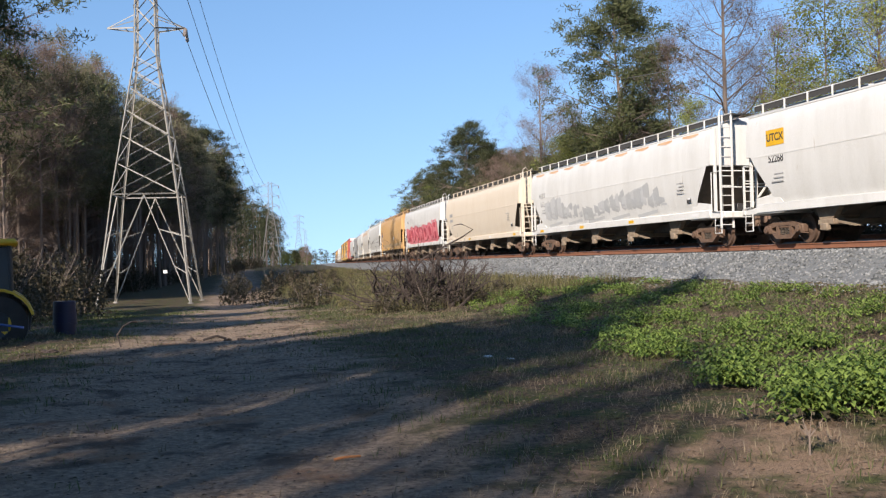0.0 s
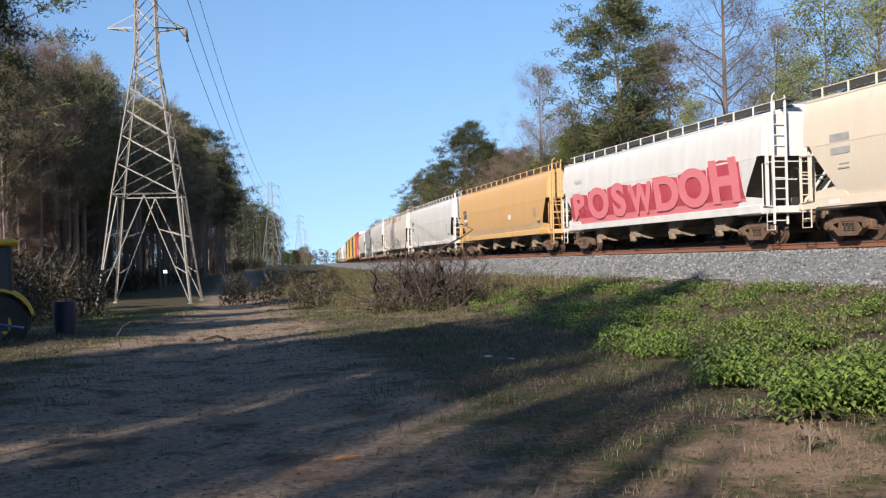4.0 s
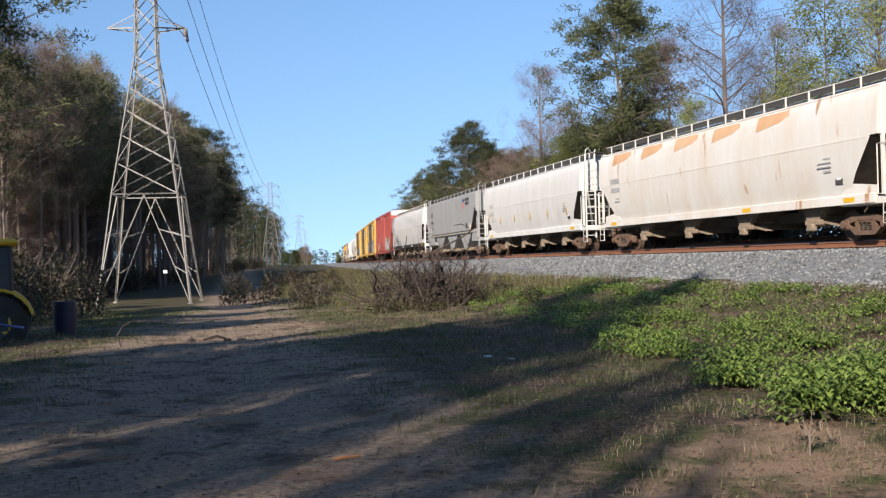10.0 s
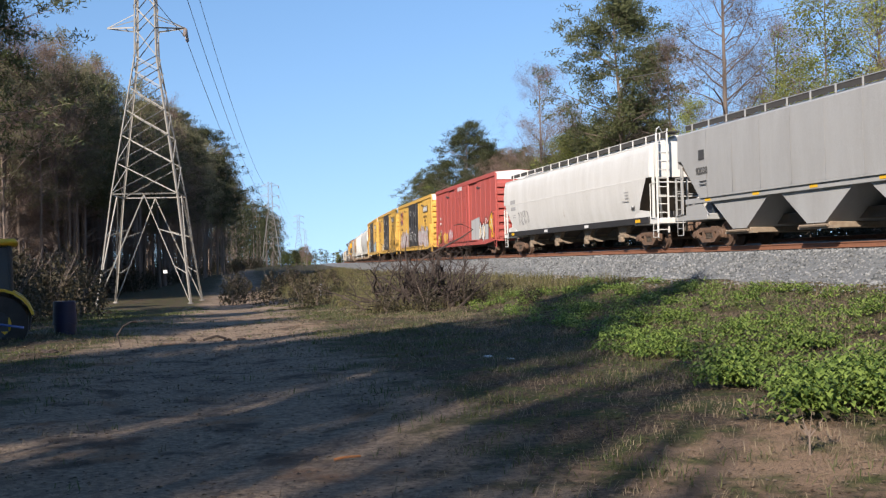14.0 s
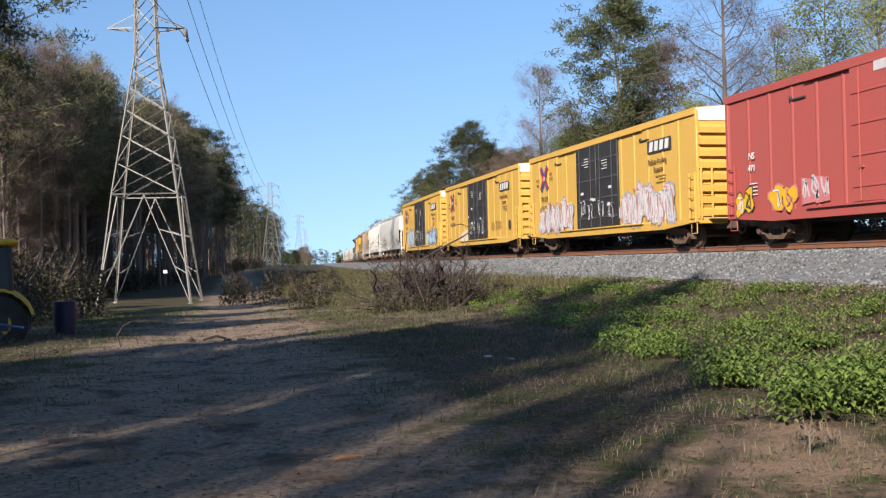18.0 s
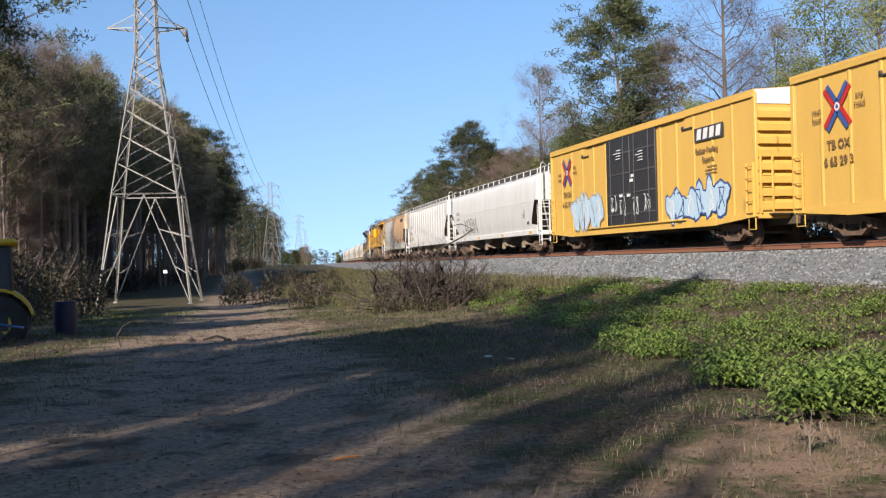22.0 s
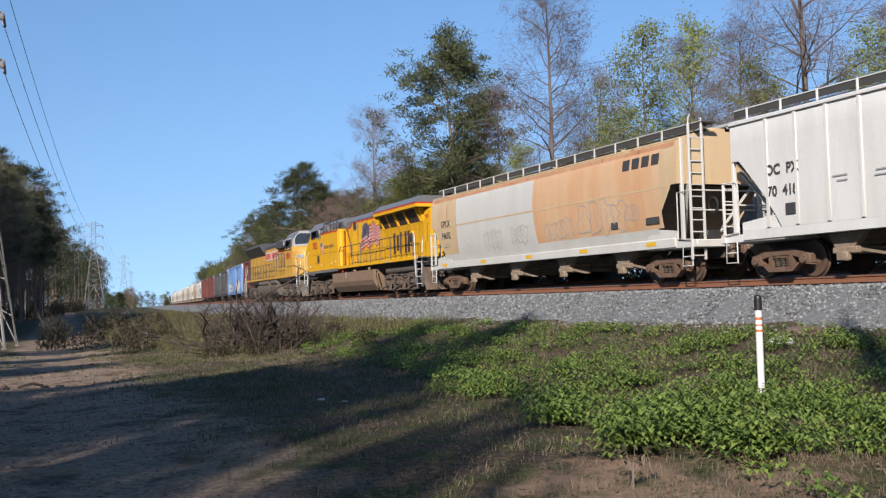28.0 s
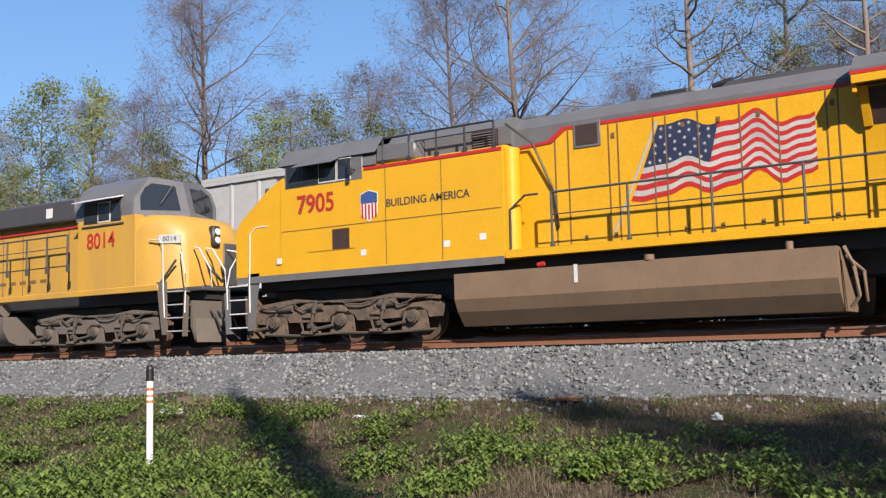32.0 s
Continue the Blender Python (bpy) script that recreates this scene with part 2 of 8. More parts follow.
PLASTIC_BLACK = mat("black_marker_cap", (0.012, 0.012, 0.013), 0.45)
ORANGE_MARK = mat("orange_marking", (0.562, 0.12, 0.03), 0.5)
DIGGER = mat("digger_yellow", (0.62, 0.37, 0.015), 0.45, other=(0.48, 0.27, 0.02), scale=2)
TYRE = mat("tyre_rubber", (0.022, 0.021, 0.02), 0.85, other=(0.06, 0.05, 0.04), scale=3)
WINDOW = mat("tinted_window", (0.05, 0.055, 0.06), 0.45, amount=0.1, bump=0.0)
BLUE_BIN = mat("dark_blue_plastic", (0.010, 0.012, 0.045), 0.5)
LITTER = mat("pale_litter", (0.54, 0.54, 0.525), 0.6, amount=0.3)
TWIG = mat("orange_clay", (0.375, 0.15, 0.0525), 0.9)

# ---- mesh helpers ----
class Geo:
    """Collects vertices and faces of one part."""

    def __init__(self):
        self.v, self.f = [], []

    def add(self, vs, fs):
        k = len(self.v)
        self.v += [tuple(p) for p in vs]
        self.f += [tuple(i + k for i in q) for q in fs]
        return self

    def box(self, x0, x1, y0, y1, z0, z1, c=0.0):
        """A box; c cuts its edges."""
        if x0 > x1: x0, x1 = x1, x0
        if y0 > y1: y0, y1 = y1, y0
        if z0 > z1: z0, z1 = z1, z0
        c = min(c, (x1 - x0) * 0.45, (y1 - y0) * 0.45, (z1 - z0) * 0.45)
        if c <= 0:
            vs = [(x, y, z) for x in (x0, x1) for y in (y0, y1) for z in (z0, z1)]
            return self.add(vs, [(0, 1, 3, 2), (4, 6, 7, 5), (0, 4, 5, 1), (2, 3, 7, 6), (0, 2, 6, 4), (1, 5, 7, 3)])
        bm = bmesh.new()
        bmesh.ops.create_cube(bm, size=1)
        for v in bm.verts:
            v.co = ((x0 + x1) / 2 + v.co.x * (x1 - x0), (y0 + y1) / 2 + v.co.y * (y1 - y0), (z0 + z1) / 2 + v.co.z * (z1 - z0))
        bmesh.ops.bevel(bm, geom=bm.edges[:], offset=c, segments=1, affect="EDGES")
        bm.verts.index_update()
        self.add([v.co[:] for v in bm.verts], [[v.index for v in f.verts] for f in bm.faces])
        bm.free()
        return self

    def prism(self, pts, lo, hi, axis="y"):
        """A polygon pushed along an axis. pts are the other two coordinates in the order x, y, z."""
        n = len(pts)
        put = {"y": lambda a, b, s: (a, s, b), "x": lambda a, b, s: (s, a, b), "z": lambda a, b, s: (a, b, s)}[axis]
        vs = [put(a, b, lo) for a, b in pts] + [put(a, b, hi) for a, b in pts]
        return self.add(vs, [tuple(range(n - 1, -1, -1)), tuple(range(n, 2 * n))] + [(i, (i + 1) % n, n + (i + 1) % n, n + i) for i in range(n)])

    def rod(self, a, b, r, n=6, r2=None, caps=True):
        a, b = Vector(a), Vector(b)
        q = (b - a).to_track_quat("Z", "Y").to_matrix()
        r2 = r if r2 is None else r2
        ring = [(math.cos(6.28319 * i / n), math.sin(6.28319 * i / n)) for i in range(n)]
        vs = [a + q @ Vector((x * r, y * r, 0)) for x, y in ring] + [b + q @ Vector((x * r2, y * r2, 0)) for x, y in ring]
        fs = [(i, (i + 1) % n, n + (i + 1) % n, n + i) for i in range(n)]
        if caps:
            fs += [tuple(range(n - 1, -1, -1)), tuple(range(n, 2 * n))]
        return self.add(vs, fs)

    def pipe(self, pts, r, n=6):
        """A bent tube in one piece."""
        pts = [Vector(p) for p in pts]
        vs, fs = [], []
        up = Vector((0.13, 0.21, 0.97))
        for i, p in enumerate(pts):
            d = (pts[min(i + 1, len(pts) - 1)] - pts[max(i - 1, 0)]).normalized()
            a = d.cross(up)
            a = a.normalized() if a.length > 0.05 else d.orthogonal().normalized()
            b = d.cross(a)
            vs += [p + (a * math.cos(6.28319 * q / n) + b * math.sin(6.28319 * q / n)) * r for q in range(n)]
        for i in range(len(pts) - 1):
            fs += [(i * n + q, i * n + (q + 1) % n, (i + 1) * n + (q + 1) % n, (i + 1) * n + q) for q in range(n)]
        fs += [tuple(range(n - 1, -1, -1)), tuple(range((len(pts) - 1) * n, len(pts) * n))]
        return self.add(vs, fs)

    def spun(self, prof, n=20, centre=(0, 0, 0)):
        """A profile of (radius, x) turned about the x axis."""
        cx, cy, cz = centre
        vs = [(cx + x, cy + r * math.cos(6.28319 * i / n), cz + r * math.sin(6.28319 * i / n)) for r, x in prof for i in range(n)]
        fs = [(j * n + i, j * n + (i + 1) % n, (j + 1) * n + (i + 1) % n, (j + 1) * n + i) for j in range(len(prof) - 1) for i in range(n)]
        return self.add(vs, fs)


def part(name, g, material, parent=None, label="", smooth=40):
    """Links the collected geometry as one mesh under a thing or a part."""
    me = bpy.data.meshes.new(name)
    me.from_pydata(g.v, [], g.f)
    me.validate()
    if smooth:
        me.polygons.foreach_set("use_smooth", [True] * len(me.polygons))
        me.set_sharp_from_angle(angle=radians(smooth))
    me.materials.append(material)
    ob = new(name, me)
    if parent is not None:
        ob.parent = parent
    if label:
        tagged(ob, label)
    return ob


def many(name, verts, faces, material, parent=None, label=""):
    """A large mesh from arrays."""
    me = bpy.data.meshes.new(name)
    me.from_pydata(verts.tolist() if hasattr(verts, "tolist") else verts, [], faces.tolist() if hasattr(faces, "tolist") else faces)
    me.materials.append(material)
    ob = new(name, me)
    if parent is not None:
        ob.parent = parent
    if label:
        tagged(ob, label)
    return ob


def thing(name, label, category, group="", kind=""):
    return tagged(new(name), label, category, group, kind)


def lettering(name, text, size, material, parent, m, label="", wide=1.0, bold=0.0):
    """Flat raised letters in the built-in font."""
    c = bpy.data.curves.new(name, "FONT")
    c.body, c.size, c.offset, c.extrude, c.align_x, c.align_y = text, size, bold, 0.004, "CENTER", "CENTER"
    tmp = bpy.data.objects.new(name, c)
    scene.collection.objects.link(tmp)
    bpy.context.view_layer.update()
    me = bpy.data.meshes.new_from_object(tmp.evaluated_get(bpy.context.evaluated_depsgraph_get()))
    bpy.data.objects.remove(tmp)
    bpy.data.curves.remove(c)
    me.materials.clear()
    me.materials.append(material)
    ob = new(name, me)
    ob.parent = parent
    ob.matrix_basis = m @ Matrix.Diagonal((wide, 1, 1, 1))
    if label:
        tagged(ob, label)
    return ob


def soft_step(a, b, x):
    q = min(max((x - a) / (b - a), 0), 1)
    return q * q * (3 - 2 * q)


# ---- ground ----
def base_level(y):
    """The open ground beside the line sinks towards the first tower and rises again in the distance."""
    return np.interp(y, [-60, 26, 50, 75, 110, 170, 320, 600, 3000], [0, 0, -0.55, -0.95, -0.75, -0.05, 1.0, 1.45, 1.5])


def lane_x(y):
    return track(y)[0]


def height(x, y):
    off = x - lane_x(y)
    b = float(base_level(y))
    side = np.interp(off, [-16, -10.3, -6.8, -3.4, 9, 13, 30], [0, 0.06, 0.5, 0.86, 0.86, 0.5, 0.3])
    w = soft_step(-17, -5, off)
    z = b * (1 - w) + float(side) if off < 0 else float(side)
    near = 1.0 if abs(x) < 60 and -20 < y < 120 else 0.4
    z += near * (0.10 * noise.noise((x * 0.25, y * 0.25, 0)) + 0.035 * noise.noise((x * 1.1, y * 1.1, 3)) + 0.018 * noise.noise((x * 3.1, y * 3.1, 7)))
    road = math.exp(-((x - (-0.6 + 0.055 * y)) / 1.9) ** 2)
    return z - 0.07 * road * near


def ground_material():
    m = bpy.data.materials.new("earth_and_grass")
    m.use_nodes = True
    n, l = m.node_tree.nodes, m.node_tree.links
    b = n["Principled BSDF"]
    b.inputs["Roughness"].default_value = 0.95
    b.inputs["Specular IOR Level"].default_value = 0.15
    pos = n.new("ShaderNodeNewGeometry")
    sep = n.new("ShaderNodeSeparateXYZ")
    l.new(pos.outputs["Position"], sep.inputs[0])

    def noise_at(scale, detail=6, rough=0.6):
        t = n.new("ShaderNodeTexNoise")
        t.inputs["Scale"].default_value, t.inputs["Detail"].default_value, t.inputs["Roughness"].default_value = scale, detail, rough
        l.new(pos.outputs["Position"], t.inputs["Vector"])
        return t.outputs[0]

    def calc(op, a, c):
        t = n.new("ShaderNodeMath")
        t.operation = op
        for k, q in ((0, a), (1, c)):
            if isinstance(q, (int, float)):
                t.inputs[k].default_value = q
            else:
                l.new(q, t.inputs[k])
        return t.outputs[0]

    def span(v, a, c):
        t = n.new("ShaderNodeMapRange")
        t.interpolation_type = "SMOOTHSTEP"
        t.inputs["From Min"].default_value, t.inputs["From Max"].default_value = a, c
        l.new(v, t.inputs["Value"])
        return t.outputs[0]

    def blend(f, a, c):
        t = n.new("ShaderNodeMix")
        t.data_type = "RGBA"
        l.new(f, t.inputs["Factor"])
        for k, q in ((6, a), (7, c)):
            if isinstance(q, tuple):
                t.inputs[k].default_value = (*q, 1)
            else:
                l.new(q, t.inputs[k])
        return t.outputs[2]

    mid, fine, broad = noise_at(1.3), noise_at(14.0, 8, 0.7), noise_at(0.28)
    grit = noise_at(60.0, 4, 0.7)
    litter = blend(span(fine, 0.38, 0.66), (0.0252, 0.0182, 0.0126), (0.119, 0.0854, 0.056))
    green = blend(span(fine, 0.35, 0.65), (0.0266, 0.035, 0.0126), (0.077, 0.0805, 0.0294))
    litter = blend(span(grit, 0.54, 0.66), litter, (0.168, 0.126, 0.0875))
    litter = blend(span(noise_at(33.0, 5, 0.75), 0.54, 0.64), litter, (0.021, 0.0154, 0.0112))
    field = blend(span(mid, 0.44, 0.60), litter, green)
    sand = blend(span(fine, 0.3, 0.7), (0.120, 0.090, 0.068), (0.32, 0.24, 0.168))
    clay = blend(span(noise_at(0.7), 0.56, 0.70), sand, (0.22, 0.125, 0.07))
    clay = blend(span(mid, 0.50, 0.66), clay, (0.075, 0.056, 0.042))
    leafs = blend(span(grit, 0.57, 0.70), clay, (0.07, 0.052, 0.038))
    # the track's dirt strip
    mid_x = calc("ADD", calc("MULTIPLY", sep.outputs[1], 0.055), -0.6)
    away = calc("ABSOLUTE", calc("SUBTRACT", sep.outputs[0], mid_x), 0.0)
    away = calc("ADD", away, calc("MULTIPLY", calc("SUBTRACT", broad, 0.5), 4.0))
    away = calc("ADD", away, calc("MULTIPLY", calc("SUBTRACT", mid, 0.5), 2.4))
    # a worn bare patch at the weeds' edge
    dx, dy = calc("MULTIPLY", calc("SUBTRACT", sep.outputs[0], 4.9), 0.55), calc("SUBTRACT", sep.outputs[1], 7.2)
    bare = calc("ADD", calc("ADD", calc("MULTIPLY", dx, dx), calc("MULTIPLY", dy, dy)), calc("MULTIPLY", calc("SUBTRACT", mid, 0.5), 7.0))
    field = blend(span(bare, 0.0, 1.6), blend(span(grit, 0.5, 0.62), (0.22, 0.15, 0.10), (0.12, 0.085, 0.055)), field)
    col = blend(span(away, 1.7, 3.3), leafs, field)
    l.new(col, b.inputs["Base Color"])
    bp = n.new("ShaderNodeBump")
    bp.inputs["Strength"].default_value, bp.inputs["Distance"].default_value = 0.7, 0.06
    l.new(calc("ADD", fine, calc("MULTIPLY", grit, 0.4)), bp.inputs["Height"])
    l.new(bp.outputs[0], b.inputs["Normal"])
    return m


def build_ground():
    xs = np.concatenate([[-900, -500, -250, -140], np.arange(-90, -14, 4), np.arange(-14, 24, 0.4), np.arange(24, 110, 3), np.geomspace(110, 1500, 14)])
    ys = np.concatenate([[-300, -120, -60, -30, -14, -6, 0], np.arange(3, 40, 0.4), np.arange(40, 100, 1.5), np.arange(100, 240, 5), np.geomspace(240, 4000, 24)])
    v = [(float(x), float(y), height(float(x), float(y))) for y in ys for x in xs]
    w = len(xs)
    f = [(j * w + i, j * w + i + 1, (j + 1) * w + i + 1, (j + 1) * w + i) for j in range(len(ys) - 1) for i in range(w - 1)]
    ob = many("ground", v, f, ground_material())
    ob.data.polygons.foreach_set("use_smooth", [True] * len(f))
    tagged(ob, "sandy earth with leaf litter and patchy grass beside the line", "ground", kind="structure")


build_ground()

# ---- ballast, rails ----
STONE_GREY = mat("crushed_stone", (0.128, 0.136, 0.138), 0.9, other=(0.0576, 0.0611, 0.0619), scale=11, amount=0.9, fine=22, bump=1.0, third=(0.192, 0.166, 0.144), third_at=0.60)
STONES = leafy("loose_stones", (0.0544, 0.0598, 0.0619), (0.23, 0.236, 0.234), island=0.0, through=0.0, rough=0.9)


def sweep(name, section, material, lo, hi, step, z_rough=0.0, closed=True):
    """A cross-section of (offset, height) drawn along the line."""
    us = [lo]
    while us[-1] < hi:
        us.append(us[-1] + step * (1 if us[-1] < 160 else 6))
    v, f, k = [], [], len(section)
    for u in us:
        for o, z in section:
            x, y, h = track(u, o)
            r = z_rough if u < 120 else 0
            v.append((x, y, z + r * noise.noise((x * 1.7, y * 1.7, o))))
    for j in range(len(us) - 1):
        for i in range(k if closed else k - 1):
            f.append((j * k + i, j * k + (i + 1) % k, (j + 1) * k + (i + 1) % k, (j + 1) * k + i))
    if closed:
        f += [tuple(range(k - 1, -1, -1)), tuple(range((len(us) - 1) * k, len(us) * k))]
    return many(name, v, f, material)


BED = [(-4.3, 0.62), (-3.7, 0.84), (-2.9, 1.17), (-2.0, 1.62), (-1.0, 1.655), (1.0, 1.655), (1.9, 1.66), (2.7, 2.0), (4.6, 2.05), (6.8, 2.02), (9.2, 0.6)]
ballast = sweep("ballast", BED, STONE_GREY, -60, 1500, 0.6, 0.07)
tagged(ballast, "grey crushed stone ballast bank under the track", "ballast", kind="structure")
RAIL_SEC = [(-0.075, 0), (0.075, 0), (0.075, 0.012), (0.012, 0.03), (0.01, 0.12), (0.035, 0.135), (0.035, 0.168), (-0.035, 0.168), (-0.035, 0.135), (-0.01, 0.12), (-0.012, 0.03), (-0.075, 0.012)]


def build_rails(centre, lo, hi, z, label):
    line = thing("railway_track", label, "track", kind="structure")
    for side in (-0.753, 0.753):
        rail = sweep("rail", [(o + side + centre, h + z) for o, h in RAIL_SEC], RAIL, lo, hi, 2.0)
        rail.parent = line
        head = sweep("rail_head", [(side + centre - 0.03, z + 0.168), (side + centre + 0.03, z + 0.168), (side + centre + 0.026, z + 0.1755), (side + centre - 0.026, z + 0.1755)], RAIL_HEAD, lo, hi, 2.0)
        head.parent = rail
        tagged(head, "polished steel running surface")
    return line


main_line = build_rails(0.0, -60, 1400, RAIL_TOP - 0.175, "pair of rust-brown steel rails on grey ballast")
side_line = build_rails(4.6, -60, 480, 2.03, "rusty second track behind the train")


def build_stones():
    rng = np.random.default_rng(5)
    octa = np.array([(1, 0, 0), (-1, 0, 0), (0, 1, 0), (0, -1, 0), (0, 0, 1), (0, 0, -1)], float)
    tri = np.array([(0, 2, 4), (2, 1, 4), (1, 3, 4), (3, 0, 4), (2, 0, 5), (1, 2, 5), (3, 1, 5), (0, 3, 5)])
    v, f, k = [], [], 0
    for i in range(26000):
        u = -6 + 70 * rng.random() ** 1.5
        o = -4.3 + 3.45 * rng.random() ** 0.8 if rng.random() < 0.97 else -4.2 - 1.1 * rng.random() ** 2
        x, y, h = track(u, o)
        z = float(np.interp(o, [q[0] for q in BED], [q[1] for q in BED])) - 0.015 if o > -4.2 else height(x, y)
        s = 0.022 + 0.03 * rng.random()
        p = octa * (s * rng.uniform(0.7, 1.4, 3)) * rng.uniform(0.75, 1.25, (6, 1))
        a = rng.random() * 6.28
        c, d = math.cos(a), math.sin(a)
        tilt = rng.random() * 1.2
        y2 = p[:, 1] * math.cos(tilt) - p[:, 2] * math.sin(tilt)
        z2 = p[:, 1] * math.sin(tilt) + p[:, 2] * math.cos(tilt)
        q = np.stack([p[:, 0] * c - y2 * d + x, p[:, 0] * d + y2 * c + y, z2 + z + 0.025], 1)
        v.append(q)
        f.append(tri + k)
        k += 6
    ob = many("ballast_stones", np.concatenate(v), np.concatenate(f), STONES)
    tagged(ob, "loose angular grey and white ballast stones", "stones", kind="stuff")


build_stones()

# ---- rolling stock: each car's own space has the rail top at z = 0, -x towards the watcher, +y towards the train's rear ----
CACHE = {}
WHEELS = []     # (car's place in the train, wheel, its place in the bogie, radius)


def shared(name, key, make, material, parent, m=None, label="", smooth=40):
    """A part whose mesh is made once for a key and a material."""
    k = (key, material.name)
    if k not in CACHE:
        ob = part(name, make(), material, parent, label, smooth)
        CACHE[k] = ob.data
    else:
        ob = new(name, CACHE[k])
        ob.parent = parent
        if label:
            tagged(ob, label)
    if m is not None:
        ob.matrix_basis = m
    return ob


def wheelset_geo(r):
    side = [(0.085, 0.62), (0.12, 0.66), (r * 0.55, 0.70), (r - 0.07, 0.69), (r + 0.028, 0.685), (r + 0.028, 0.71), (r, 0.725), (r - 0.006, 0.815), (r - 0.07, 0.82), (r - 0.09, 0.79), (r * 0.5, 0.76), (0.12, 0.83), (0.075, 0.84), (0.075, 1.05), (0.0, 1.05)]
    return Geo().spun([(a, -b) for a, b in side[::-1]] + side, 28)


def side_frame_geo(s):
    g = Geo()
    x = 1.0 * s
    outer = [(-0.98, 0.60), (-1.16, 0.56), (-1.18, 0.36), (-1.06, 0.30), (-0.70, 0.34), (-0.44, 0.17), (0.44, 0.17), (0.70, 0.34), (1.06, 0.30), (1.18, 0.36), (1.16, 0.56), (0.98, 0.60), (0.42, 0.74), (-0.42, 0.74)]
    top = [(-0.98, 0.60), (-0.86, 0.46), (-0.36, 0.58), (0.36, 0.58), (0.86, 0.46), (0.98, 0.60), (0.42, 0.74), (-0.42, 0.74)]
    low = [(-1.1, 0.31), (-0.70, 0.36), (-0.44, 0.16), (0.44, 0.16), (0.70, 0.36), (1.1, 0.31), (0.86, 0.46), (0.40, 0.29), (-0.40, 0.29), (-0.86, 0.46)]
    for k, p in enumerate((top, low)):
        g.prism(p, x - 0.09 - 0.004 * k, x + 0.09 + 0.004 * k, "x")
    for q in (-0.89, 0.89):
        g.box(x - 0.11, x + 0.11, q - 0.19, q + 0.19, 0.33, 0.6, 0.03)
        g.rod((x - 0.02 * s, q, 0.457), (x + 0.19 * s, q, 0.457), 0.105, 12)
    g.box(0.93 * s, 1.07 * s, -0.34, 0.34, 0.50, 0.60, 0.02)
    for q in (-0.38, 0.38):
        g.box(x - 0.085, x + 0.085, q - 0.06, q + 0.06, 0.22, 0.66)
    return g


def spring_geo(s):
    """Three coils wound from one bar."""
    turns = []
    for n, q in enumerate((-0.2, 0.0, 0.2)):
        coil = [(1.0 * s + 0.055 * math.cos(k * 0.9), q + 0.07 * math.sin(k * 0.9), 0.30 + k * 0.0072) for k in range(29)]
        turns += coil if n % 2 == 0 else coil[::-1]
    return Geo().pipe(turns, 0.017, 5)


def bogie(car, y, place):
    b = shared("bogie", "bogie_bolster", lambda: Geo().box(-0.95, 0.95, -0.17, 0.17, 0.46, 0.68, 0.03).rod((0, 0, 0.6), (0, 0, 0.86), 0.2, 14), BOGIE, car, pose(0, y, 0))
    for s in (-1, 1):
        shared("side_frame", ("side_frame", s), lambda: side_frame_geo(s), BOGIE, b)
        shared("spring", ("spring", s), lambda: spring_geo(s), UNDER, b)
    for q in (-0.89, 0.89):
        w = shared("wheel", "wheelset", lambda: wheelset_geo(0.457), WHEEL, b, pose(0, q, 0.457))
        WHEELS.append((place + y + q, w, (0, q, 0.457), 0.457))
    return b


def coupler_geo(y, s):
    g = Geo()
    g.box(-0.09, 0.09, y - s * 0.55, y, 0.78, 0.95, 0.02)
    g.box(-0.17, 0.14, y - s * 0.14, y + s * 0.02, 0.72, 1.0, 0.04)
    g.box(-0.28, 0.28, y - s * 0.75, y - s * 0.45, 0.66, 1.06, 0.03)
    g.pipe([(-0.3, y - s * 0.3, 0.85), (-0.34, y - s * 0.1, 0.5), (-0.32, y + s * 0.03, 0.42)], 0.03, 6)
    return g


def shell(rows, ends=True, cols=13):
    """A car body: rows of (z, half width, half length) from the sill to the roof's middle, both sides and both ends."""
    g = Geo()
    n = len(rows)
    for side in (-1, 1):
        vs, fs = [], []
        for z, x, ye in rows:
            for k in range(cols):
                vs.append((side * x, ye * (2 * k / (cols - 1) - 1), z))
        for j in range(n - 1):
            for k in range(cols - 1):
                q = (j * cols + k, j * cols + k + 1, (j + 1) * cols + k + 1, (j + 1) * cols + k)
                fs.append(q if side > 0 else q[::-1])
        g.add(vs, fs)
    if ends:
        for e in (-1, 1):
            vs = [(s * x, e * (ye - max(0.0, 3.13 - z) * 1.1), z) for z, x, ye in rows for s in (-1, 1)]
            fs = [(2 * j, 2 * j + 1, 2 * j + 3, 2 * j + 2) if e < 0 else (2 * j + 1, 2 * j, 2 * j + 2, 2 * j + 3) for j in range(n - 1)]
            g.add(vs, fs)
    z, x, ye = rows[-1]
    g.add([(-x, -ye, z), (x, -ye, z), (x, ye, z), (-x, ye, z)], [(0, 1, 2, 3)])
    return g


def ladder_geo(x0, x1, y, z0, z1, step=0.38, r=0.02):
    g = Geo()
    for x in (x0, x1):
        g.box(x - 0.035, x + 0.035, y - 0.03, y + 0.03, z0, z1, 0.008)
    z = z0 + 0.12
    while z < z1 - 0.08:
        g.rod((x0, y, z), (x1, y, z), r, 6)
        z += step
    return g


